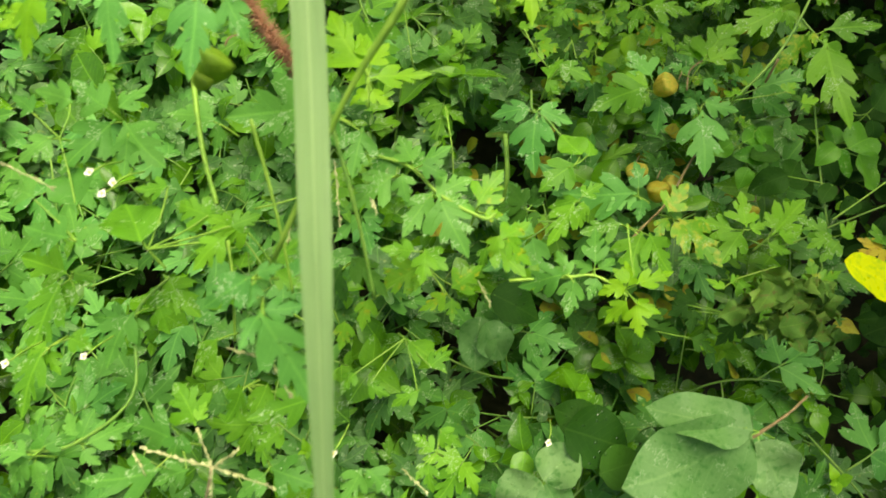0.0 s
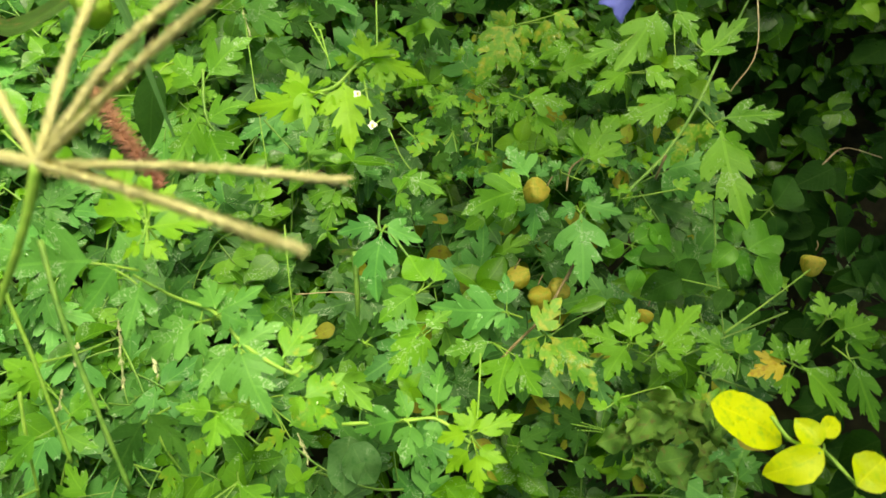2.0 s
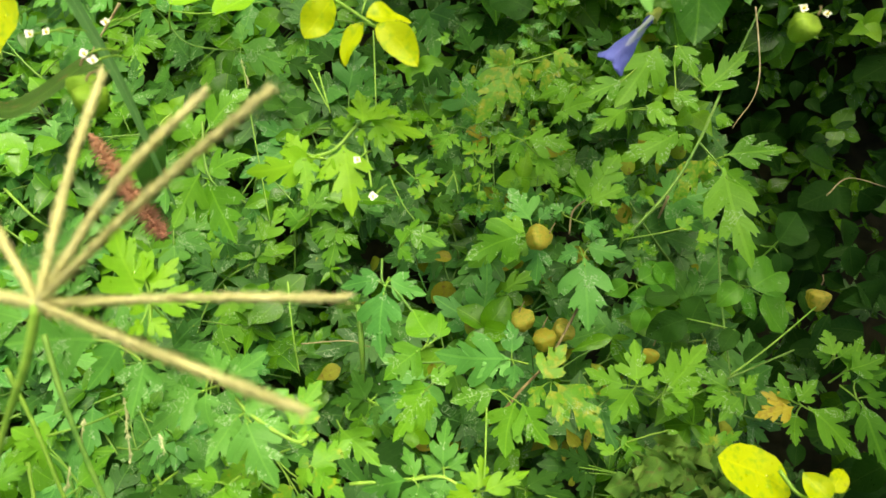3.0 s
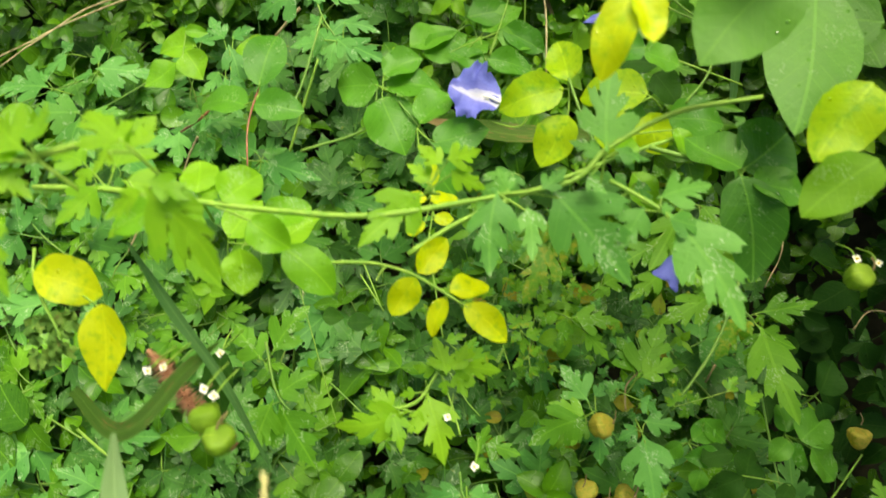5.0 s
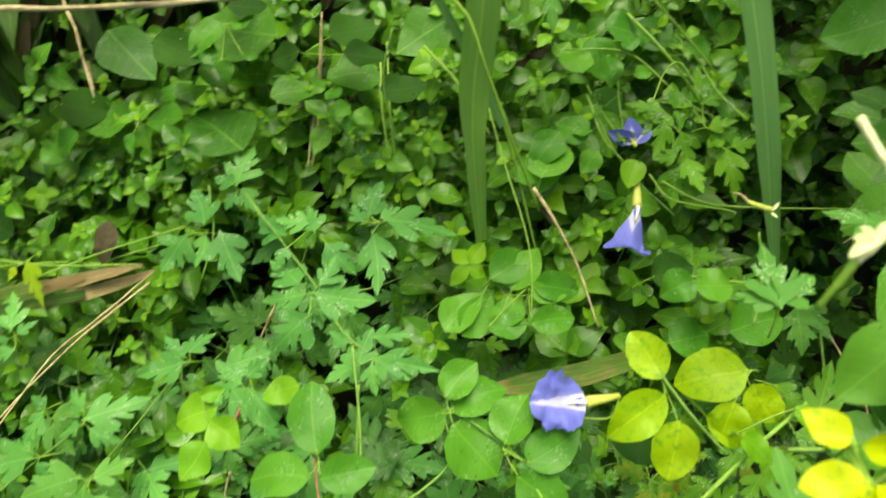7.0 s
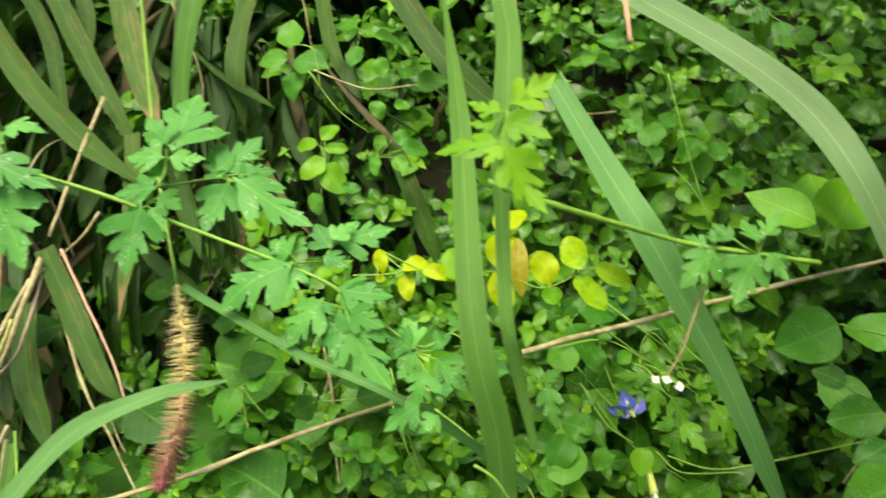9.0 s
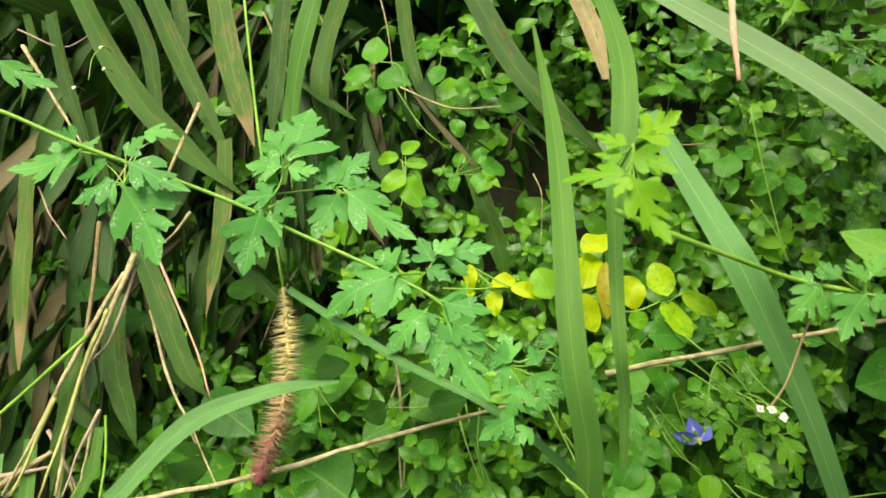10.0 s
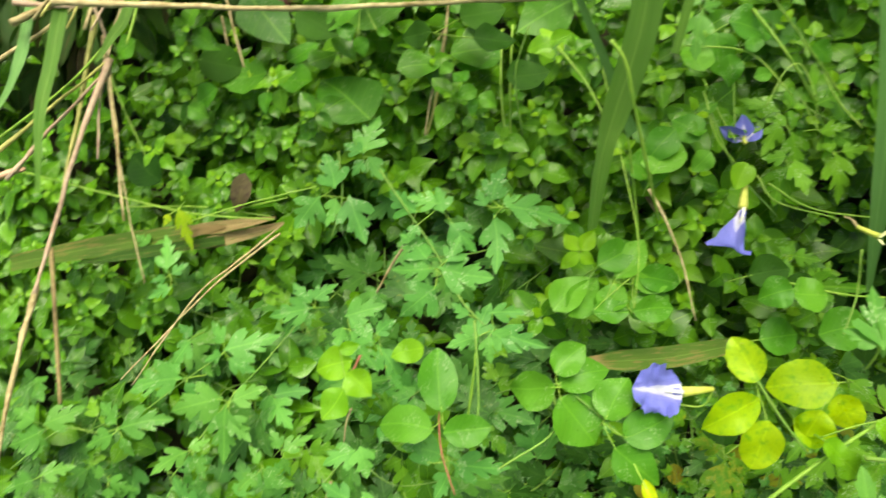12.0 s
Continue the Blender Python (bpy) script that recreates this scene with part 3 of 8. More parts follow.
def blade(v, material, widths, *points):
    """A long grass blade: a folded ribbon along a smooth line."""
    line = smooth_line([bank(p) for p in points], 8)
    k = len(line)
    ws = np.interp(np.linspace(0, 1, k), np.linspace(0, 1, len(widths)), widths)
    if material in (M_GRASS, M_GRASS_SPOT):
        # these run out into a point
        ws = ws * np.minimum(1.0, (1.02 - np.linspace(0, 1, k)) / 0.3) ** 0.8
    vs, fs, uv = [], [], []
    out = bank_dir((rng.uniform(-0.25, 0.25), rng.uniform(-0.25, 0.25), 1)).normalized()
    ph = rng.uniform(0, 6)
    for i, p in enumerate(line):
        d = (line[min(i + 1, k - 1)] - line[max(i - 1, 0)]).normalized()
        x = d.cross(out).normalized()
        n = x.cross(d)
        t = i / (k - 1)
        for q in (-1, -0.55, 0, 0.55, 1):
            w = q * ws[i] * 0.5
            lift = 0.22 * abs(w) + 0.06 * ws[i] * math.sin(14 * t + ph + q)
            vs.append(p + x * w + n * lift)
            uv.append((t * 3.0, 0.5 + 0.28 * q))
    for i in range(k - 1):
        for b in range(4):
            a = 5 * i + b
            fs.append((a, a + 1, a + 6, a + 5))
    part("blade", (np.array([tuple(q) for q in vs]), fs, np.array(uv)), material, v)


def _bit(outline, half0, a):
    return (outline, a[:3], a[3:6], a[6] if len(a) > 6 else half0)


def T(*a):
    return _bit(LOBED, 0.36, a)


def S(*a):
    return _bit(LOBED_SIDE, 0.38, a)


def O(*a):
    return _bit(OVATE_FINE, 0.34, a)


def R(*a):
    return _bit(ROUND_FINE, 0.44, a)


def E(*a):
    return _bit(ELLIPTIC_FINE, 0.32, a)


def leaf(v, material, *bits):
    """A leaf of one or more leaflets, each from its base to its tip: the stalk is the part, the leaflets hang on it."""
    holder = None
    if len(bits) > 1:
        b, t = bank(bits[0][1]), bank(bits[0][2])
        back = b + (b - t) * 0.3 - bank_dir((0, 0, 1)) * 0.022
        twigs = [(tube([back, b.lerp(back, 0.4), b.lerp(t, 0.08)], 0.0008, 0.0006, 5), None)]
        joint = b.lerp(back, 0.25)
        for _, p, q, _ in bits[1:]:
            p, q = bank(p), bank(q)
            if 0.002 < (p - joint).length < 0.05:
                twigs.append((tube([joint, joint.lerp(p, 0.6) - bank_dir((0, 0, 0.001)), p.lerp(q, 0.06)], 0.0006, 0.0005, 4), None))
        holder = part("leaf", join(*twigs), M_STEM, v)
    for outline, b, t, half in bits:
        b, t = bank(b), bank(t)
        size = (t - b).length
        lobed = outline in (LOBED, LOBED_SIDE)
        if lobed:
            b, size = b + (b - t) * 0.04, size * 1.06
        out = bank_dir((rng.uniform(-0.28, 0.28), rng.uniform(-0.28, 0.28), 1))
        soft = 1.0 if lobed else min(1.0, 0.036 / size)
        bit = leaflet(outline, size, rng.uniform(-0.05, 0.28) if lobed else rng.uniform(0.10, 0.45) * soft, rng.uniform(-0.1, 0.35) if lobed else rng.uniform(0.0, 0.6) * soft, 0.34 if material is M_DEW else 0.14 if lobed else 0.2 * soft,
                      rng.uniform(-0.35, 0.35), int(rng.integers(0, 1 << 30)), half)
        bit = join((bit, facing(b, t, out)))
        if holder is None:
            part("leaf", bit, material, v)
        else:
            ob = new("leaflet", mesh_of("leaflet", bit[0] - np.array(v.location), bit[1], bit[2], material))
            ob.parent = holder


def foxtail(v, material, reach, *points):
    """A bristly seed head along a line: rings of stiff bristles that stand out from a thin core."""
    line = smooth_line([bank(p) for p in points], 14)
    k = len(line)
    part("spike_core", tube([bank(p) for p in points], reach * 0.10, reach * 0.13, 9, 0.25), material, v)
    V, F, U, n = [], [], [], 0
    rings = 34
    for i in range(rings * 36):
        s = min(0.995, max(0.01, (i % rings + 0.5) / rings + rng.normal(0, 0.006)))
        a = s * (k - 1)
        j = min(int(a), k - 2)
        p = line[j].lerp(line[j + 1], a - j)
        d = (line[j + 1] - line[j]).normalized()
        side = Matrix.Rotation(rng.uniform(0, 6.283), 3, d) @ d.orthogonal().normalized()
        swell = min(1, 4 * s + 0.25) * min(1, 5 * (1.02 - s) + 0.4)
        tip = p + side * (reach * swell * rng.uniform(0.75, 1.2)) + d * reach * rng.uniform(-0.05, 0.22)
        w = d.cross(side) * (reach * 0.042)
        root = p + side * reach * 0.06
        V += [root - w, root + w, tip, root + d * reach * 0.07]
        U += [(s, 0), (s, 0), (s, 1), (s, 0)]
        F += [(n, n + 1, n + 2), (n + 1, n + 3, n + 2), (n + 3, n, n + 2)]
        n += 4
    part("bristles", (np.array([tuple(q) for q in V]), F, np.array(U)), material, v)["kind"] = "stuff"


def finger_spikes(v, hub, *tips):
    """Thick hairy spikes spread from one point."""
    h = bank(hub)
    for t in tips:
        t = bank(t)
        up = bank_dir((0, 0, 1))
        mid = h.lerp(t, 0.5) + up * (t - h).length * rng.uniform(0.02, 0.08)
        core = tube([h, mid, t], 0.0011, 0.0009, 7, 0.08, int(rng.integers(0, 9999)))
        bits = [(core, None)]
        line = smooth_line([h, mid, t], 10)
        V, F, U, n = [], [], [], 0
        for i in range(1000):
            a = rng.uniform(0.5, len(line) - 1.01)
            j = int(a)
            p = line[j].lerp(line[j + 1], a - j)
            d = (line[j + 1] - line[j]).normalized()
            side = Matrix.Rotation(rng.uniform(0, 6.283), 3, d) @ d.orthogonal().normalized()
            w = d.cross(side) * 0.00030
            r0 = p + side * 0.0012
            V += [r0 - w, r0 + w, p + side * rng.uniform(0.0016, 0.0032) + d * rng.uniform(0.001, 0.004)]
            U += [(0, 0)] * 3
            F.append((n, n + 1, n + 2))
            n += 3
        bits.append(((np.array([tuple(q) for q in V]), F, np.array(U)), None))
        part("spike", join(*bits), M_FINGER, v)


def seed_threads(v, hub, *tips):
    """Thin grass spikes beset with small pale seeds."""
    h = bank(hub)
    for t in tips:
        t = bank(t)
        bits = [(tube([h, t], 0.0004, 0.0003, 4), None)]
        d = (t - h).normalized()
        for i in range(int((t - h).length / 0.0018) + 2):
            p = h.lerp(t, rng.random())
            side = Matrix.Rotation(rng.uniform(0, 6.283), 3, d) @ d.orthogonal().normalized()
            bits.append((leaflet(ELLIPTIC, 0.0032, 0.4, 0, 0, 0, i, 0.18, (-1, 0, 1)), facing(p, p + d * 0.9 + side * 0.4, side.cross(d) + side)))
        part("seed_thread", join(*bits), M_SEED, v)


def pod(v, place, radius, material):
    """A papery inflated pod with three swollen lobes and a point below."""
    c = bank(place)
    vs, fs, uv = [], [], []
    rings, seg = 10, 24
    deep = 0.80 if material is M_POD else 0.86
    turn = rng.uniform(0, 6)
    tilt = Matrix.Rotation(rng.uniform(-0.7, 0.7), 3, "X") @ Matrix.Rotation(rng.uniform(-0.7, 0.7), 3, "Y")
    for i in range(rings + 1):
        a = math.pi * i / rings
        for j in range(seg):
            b = 2 * math.pi * j / seg
            lobe = deep + (1 - deep) * abs(math.cos(1.5 * (b + turn))) ** 0.8
            r = radius * math.sin(a) ** 0.8 * (1.08 - 0.30 * (a / math.pi) ** 2) * lobe if 0 < i < rings else radius * 0.02
            z = radius * math.cos(a) * (1.3 if a > 1.57 else 0.75 - 0.25 * math.cos(a))
            crease = 1 + 0.16 * noise.noise(Vector((b * 2, a * 3, radius * 900))) + 0.07 * noise.noise(Vector((b * 6, a * 6, radius * 700)))
            p = Vector((r * math.cos(b) * crease, r * math.sin(b) * crease, z))
            vs.append(tuple(c + tilt @ p))
            uv.append((i / rings, j / seg))
    for i in range(rings):
        for j in range(seg):
            q = (j + 1) % seg
            fs.append((i * seg + j, (i + 1) * seg + j, (i + 1) * seg + q, i * seg + q))
    top = c + tilt @ Vector((0, 0, radius))
    part("pod_skin", (np.array(vs), fs, np.array(uv)), material, v)
    part("stalk", tube([top, top + bank_dir((0.2, 0.4, 0.1)) * radius, top + bank_dir((0.5, 1.0, -0.5)) * radius], 0.0006, 0.0005, 5), M_STEM_BROWN, v)


def pea_flower(v, calyx, throat, tip, half, folded=False):
    """A butterfly pea flower: tubular calyx, a broad cupped banner, two wings and a keel."""
    a, b, c = bank(calyx), bank(throat), bank(tip)
    up = bank_dir((0.1, -0.1, 1))
    size = (c - b).length
    part("calyx", join((tube([a, a.lerp(b, 0.5), b], size * 0.05, size * 0.11, 8), None),
                       (leaflet(ELLIPTIC, size * 0.35, 0.3, 0.2, 0, 0, 3, 0.2), facing(a, b, up + bank_dir((0.5, 0.5, 0))))), M_CALYX, v)
    blue = M_PETAL_BLUE if folded else M_PETAL
    if folded:
        edge_line = ((0, 0), (0.06, 0.07), (0.2, 0.10), (0.4, 0.19), (0.6, 0.29), (0.78, 0.38), (0.92, 0.44), (1.0, 0.45), (0.985, 0.2), (0.95, 0))
        wide = edge_line
    else:
        edge_line = ((0, 0), (0.03, 0.13), (0.09, 0.25), (0.22, 0.37), (0.44, 0.45), (0.66, 0.44), (0.84, 0.33), (0.94, 0.20), (1.0, 0.05))
        at, out = np.array(edge_line).T
        wide = tuple((a, float(np.interp(a, at, out)) * (1 + 0.05 * math.sin(31 * a) + 0.03 * math.sin(67 * a))) for a in np.linspace(0, 1, 27))
    bv, bf, bu = leaflet(wide, size, -0.5 if folded else 0.30, -0.15, 0.30 if folded else 0.45, 0.1, 5, half, (-1, -0.8, -0.6, -0.35, 0, 0.35, 0.6, 0.8, 1))
    for q in bv:
        # crumpled edges
        edge = min(1.0, abs(q[0]) / (0.3 * size)) * min(1.0, q[1] / (0.3 * size))
        w = noise.noise_vector(Vector(q) * (4.5 / size))
        q += np.array((0.10 * w.x, 0.11 * w.y, 0.26 * w.z)) * size * edge
    part("banner", join(((bv, bf, bu), facing(b, c, up))), blue, v)
    wing = facing(b + up * size * 0.06, b.lerp(c, 0.5) + up * size * 0.12, up + bank_dir((0.6, 0.4, 0)))
    part("wing", join((leaflet(OVATE, size * 0.30, 0.5, 0.2, 0.1, 0.3, 8, 0.22), wing),
                      (leaflet(OVATE, size * 0.28, 0.5, 0.2, 0.1, -0.3, 9, 0.22), facing(b + up * size * 0.05, b.lerp(c, 0.5) + up * size * 0.1, up - bank_dir((0.7, 0.5, 0))))), M_PETAL_BLUE, v)
    part("keel", tube([b + up * size * 0.05, b.lerp(c, 0.2) + up * size * 0.1, b.lerp(c, 0.34) + up * size * 0.07], size * 0.05, size * 0.02, 6), M_WHITE, v)


def petal_tip(v, a, b):
    """A small pale pointed bract that stands off a bud."""
    part("bract", join((leaflet(ELLIPTIC, (bank(b) - bank(a)).length * 1.15, 0.5, 0.1, 0.1, 0.2, 4, 0.17), facing(bank(a), bank(b), bank_dir((0.2, 0.1, 1))))), M_CREAM, v)


def bract(v, a, b):
    part("bract", join((leaflet(ROUND, (bank(b) - bank(a)).length, 0.3, 0.2, 0.05, 0, 2, 0.44), facing(bank(a), bank(b), bank_dir((0, 0, 1))))), M_PEA_LIME, v)


def wilted_flower(v, base, *tips):
    b = bank(base)
    for i, t in enumerate(tips):
        t = bank(t)
        s = (t - b).length
        part("petal", join((leaflet(ROUND, s, 0.7, 0.4, 0.5, 1.0, 30 + i, 0.30), facing(b, t, bank_dir((0.3 * (i - 1), -0.3, 1))))), M_PETAL_BLUE, v)
    part("calyx", tube([b - bank_dir((0, 0.5, 0)) * 0.012, b, b.lerp(bank(tips[1]), 0.2)], 0.002, 0.003, 7), M_CALYX, v)


def tiny_flowers(v, *places):
    """Tiny four-petalled flowers with a yellow middle, each on a fine stalk."""
    for i, p in enumerate(places):
        c = bank(p)
        bits = []
        for q in range(4):
            d = bank_dir((math.cos(1.57 * q + i), math.sin(1.57 * q + i), 0.25))
            bits.append((leaflet(ROUND, rng.uniform(0.0024, 0.0034), 0.5, -0.4, 0.1, 0, q + 7 * i, 0.42, (-1, 0, 1)), facing(c, c + d, bank_dir((0, 0, 1)))))
        part("corolla", join(*bits), M_WHITE, v)
        part("stamen", tube([c, c + bank_dir((0.0004, 0, 0.0012)), c + bank_dir((0, 0, 0.0022))], 0.0009, 0.0005, 6), M_YELLOW, v)
        part("stalk", tube([c, c + bank_dir((0.003, 0.008, -0.008)), c + bank_dir((0.004, 0.016, -0.022))], 0.0005, 0.0005, 4), M_STEM, v)


def withered(v, place, size):
    """A dying leaf cluster: limp leaflets curled over one another."""
    c = bank(place)
    for i in range(34):
        b = c + bank_dir((rng.uniform(-1, 1), rng.uniform(-0.8, 0.8), rng.uniform(-0.4, 0.3))) * size
        t = b + bank_dir((rng.uniform(-1, 1), rng.uniform(-1, 0.4), rng.uniform(-0.5, 0.2))) * size * 0.7
        bit = leaflet(LOBED_SIDE if i % 3 else OVATE_FINE, size * rng.uniform(0.55, 1.0), rng.uniform(-0.5, 0.8), rng.uniform(0.2, 0.9), 0.8, rng.uniform(-1.6, 1.6), 50 + i, 0.36)
        part("limp_leaf", join((bit, facing(b, t, bank_dir((rng.uniform(-0.6, 0.6), rng.uniform(-0.6, 0.6), 1))))), M_WITHERED, v)

# ---- the bank ----
def hollow(u, v):
    """A dip beside the vines, sunk to make that side darker."""
    return (0 if u < 0.2 else 1 / (1 + math.exp(-(u - 0.40) / 0.03))) / (1 + math.exp((v - 0.52) / 0.05))


def bank_height(u, v):
    return -0.27 - 0.12 * hollow(u, v) + 0.03 * noise.noise(Vector((u * 3, v * 3, 0.3))) + 0.008 * noise.noise(Vector((u * 17, v * 17, 4.0)))


def build_ground():
    # one sheet: fine where the weeds grow, then running out to the horizon on level land
    steps = [-900, -200, -40, -10, -4, -2] + [-1.4 + 0.07 * i for i in range(55)] + [3, 4, 10, 40, 200, 900]
    vs, fs = [], []
    k = len(steps)
    for b in steps:
        for a in steps:
            near = abs(a) <= 3 and abs(b) <= 3
            p = BANK @ Vector((a, b, bank_height(a, b) if near else -0.27))
            if not near:
                p = BANK @ Vector((a, b, -0.27))
                lim = BANK @ Vector((max(-3, min(3, a)), max(-3, min(3, b)), -0.27))
                p.z = lim.z
            vs.append(p)
    for j in range(k - 1):
        for i in range(k - 1):
            fs.append((j * k + i, j * k + i + 1, (j + 1) * k + i + 1, (j + 1) * k + i))
    me = mesh_of("ground", vs, fs, None, M_SOIL)
    tagged(new("ground", me), "dark damp soil of a weedy roadside bank", "ground", kind="structure")


build_ground()


def scatter(name, bits, poses, material, label, category):
    """Many small leaves in one mesh."""
    V, F, U, n = [], [], [], 0
    for (k, m) in poses:
        v, f, u = bits[k]
        m = np.array(m)
        V.append(v @ m[:3, :3].T + m[:3, 3])
        F += [tuple(i + n for i in q) for q in f]
        U.append(u)
        n += len(v)
    ob = new(name, mesh_of(name, np.concatenate(V), F, np.concatenate(U), material))
    return tagged(ob, label, category, kind="stuff")


def bank_pose(u, v, n, turn, tip, roll, size):
    return BANK @ pose(u, v, n, 0, 0, turn) @ pose(0, 0, 0, tip, roll, 0) @ Matrix.Diagonal((size, size, size, 1))


def smooth_step(x):
    return 1 / (1 + math.exp(-x))


def canopy(u, v):
    """How high the low leaves stand out of the bank."""
    return -0.03 - 0.17 * hollow(u, v) + 0.10 * smooth_step((u - 0.02) / 0.06) * smooth_step((v - 0.42) / 0.06) + 0.05 * smooth_step((v - 1.1) / 0.1)


# simple pointed outlines for leaves that lie low
POINTED = ((0, 0), (0.07, 0.14), (0.20, 0.275), (0.38, 0.33), (0.58, 0.275), (0.80, 0.125), (1, 0))
BLUNT = ((0, 0), (0.06, 0.18), (0.20, 0.335), (0.42, 0.40), (0.66, 0.335), (0.87, 0.175), (1, 0))
LANCE = ((0, 0), (0.12, 0.105), (0.28, 0.18), (0.45, 0.19), (0.64, 0.15), (0.84, 0.06), (1, 0))
SMALL = [leaflet(o, 1.0, f, d, 0.12, w, i, None, (-1, 0, 1)) for i, (o, f, d, w) in enumerate(((POINTED, 0.45, 0.4, 0.2), (POINTED, 0.2, 0.7, -0.3), (BLUNT, 0.5, 0.3, 0.2), (LANCE, 0.3, 0.8, 0.4), (POINTED, 0.5, 0.1, 0.0), (BLUNT, 0.1, 0.8, -0.4)))]


def undergrowth():
    r = np.random.default_rng(3)
    # a whole divided leaf: stalk, end leaflet and two side leaflets
    lobed = []
    for i, (droop, spread, lift) in enumerate(((0.3, 58, 6), (0.6, 66, -8), (0.2, 52, 14), (0.8, 62, 0))):
        lobed.append(join((leaflet(LANCE, 0.55, 0.2, 0.1, 0, 0, i, 0.014, (-1, 0, 1)), pose(0, -0.12, 0)),
                          (leaflet(LOBED, 0.62, 0.15, droop, 0.12, 0, i, 0.36, (-1, 0, 1), True), pose(0, 0.38, 0, lift)),
                          (leaflet(LOBED_SIDE, 0.50, 0.15, droop, 0.12, 0.2, i + 7, 0.37, (-1, 0, 1), True), pose(0, 0.31, 0, lift, 8, spread)),
                          (leaflet(LOBED_SIDE, 0.47, 0.15, droop, 0.12, -0.2, i + 9, 0.37, (-1, 0, 1), True), pose(0, 0.28, 0, -lift, -8, -spread))))
    low, vine, young = [], [], []
    for i in range(25000):
        u, v = r.uniform(-0.95, 1.3), r.uniform(-0.6, 2.3)
        top = canopy(u, v) + 0.03 * noise.noise(Vector((u * 9, v * 9, 2.0)))
        if v > 0.95 and u < 0.75 - 0.45 * v + 0.3 and r.random() < 0.6:
            continue
        if v > 0.85 and u > 0.05 and r.random() < 0.4:
            continue
        deep = hollow(u, v)
        n = -0.25 - 0.1 * deep + (top + 0.25) * r.random() ** 0.9
        if deep > 0.5 and r.random() < 0.8:
            continue
        t0 = r.uniform(0, 360)
        if v < 0.33 + 0.1 * noise.noise(Vector((u * 6, v * 6, 5))) + 0.33 * smooth_step((0.10 - u) / 0.05) and r.random() < 0.72:
            # balloon vine: divided leaves, spread flat over the top
            if r.random() < 0.66 + 0.10 * (v > 0.4):
                continue
            s = r.uniform(0.055, 0.090) + 0.008 * (v > 0.4)
            n = max(n, top - 0.14 + 0.10 * r.random())
            lean, roll = r.uniform(-22, 12), r.uniform(-18, 18)
            vine.append((r.integers(0, 4), bank_pose(u, v, n, t0, lean, roll, s)))
            continue
        s = 0.014 + 0.032 * r.random() ** 1.5
        if r.random() < 0.022:
            for q in range(4):
                young.append((r.integers(0, 6), bank_pose(u, v, top + 0.005, t0 + 90 * q + r.uniform(-15, 15), r.uniform(0, 35), r.uniform(-20, 20), s * r.uniform(.5, .8))))
            continue
        kind = r.integers(0, 6)
        for q in range(r.integers(3, 6)):
            low.append((kind, bank_pose(u, v, n + r.uniform(-.008, .008), t0 + 90 * q + r.uniform(-20, 20), r.uniform(-35, 35), r.uniform(-30, 30), s * r.uniform(.7, 1.15))))
    scatter("undergrowth", SMALL, low, M_UNDER, "dense low undergrowth of small ovate glossy green leaves", "undergrowth")
    scatter("young_shoots", SMALL, young, M_YOUNG_UNDER, "pale young shoots scattered through the undergrowth", "undergrowth")
    scatter("vine_undergrowth", lobed, vine, M_VINE_UNDER, "dense lower layer of lobed balloon vine leaves", "undergrowth")


def meadow():
    """The same weeds going on along the bank, beyond what is seen closely."""
    r = np.random.default_rng(5)
    low, high = [], []
    ribbon = leaflet(LANCE, 1.0, 0.3, 0.6, 0.05, 0.5, 4, None, (-1, 0, 1))
    for i in range(4800):
        u, v = r.uniform(-3, 3), r.uniform(-3, 3)
        inside = -0.9 < u < 1.25 and -0.55 < v < 2.2
        if inside or (r.random() < 0.15 * (abs(u) + abs(v) - 1.5)):
            continue
        n, t0, s = r.uniform(-0.26, 0.0), r.uniform(0, 360), r.uniform(0.05, 0.11)
        for q in range(4):
            low.append((r.integers(0, 6), bank_pose(u, v, n, t0 + 90 * q + r.uniform(-25, 25), r.uniform(-30, 30), r.uniform(-30, 30), s * r.uniform(.7, 1.1))))
        if r.random() < 0.4:
            m = BANK @ pose(u, v, -0.26, 0, 0, t0) @ pose(0, 0, 0, r.uniform(30, 75), 0, 0) @ Matrix.Diagonal((r.uniform(0.03, 0.06), r.uniform(0.3, 0.55), 0.3, 1))
            high.append((0, m))
    scatter("bank_weeds", SMALL, low, M_UNDER, "low weeds covering the rest of the bank", "undergrowth")
    scatter("bank_grass", [ribbon], high, M_GRASS_SHADE, "coarse grass scattered over the rest of the bank", "grass")


# vine green darkened for the lower layer, shade from the top leaves included
M_VINE_UNDER = leaf_material("vine_leaf_under_shade", (0.027, 0.106, 0.012), (0.085, 0.255, 0.035), rough=0.45, island=True, thin=0.22, glint_marks=0.5, vein=0.2, spot=(0.30, 0.34, 0.03), spot_amount=-0.06)
M_YOUNG_UNDER = leaf_material("young_undergrowth_leaf", (0.120, 0.330, 0.012), (0.240, 0.500, 0.020), rough=0.35, island=True)
undergrowth()


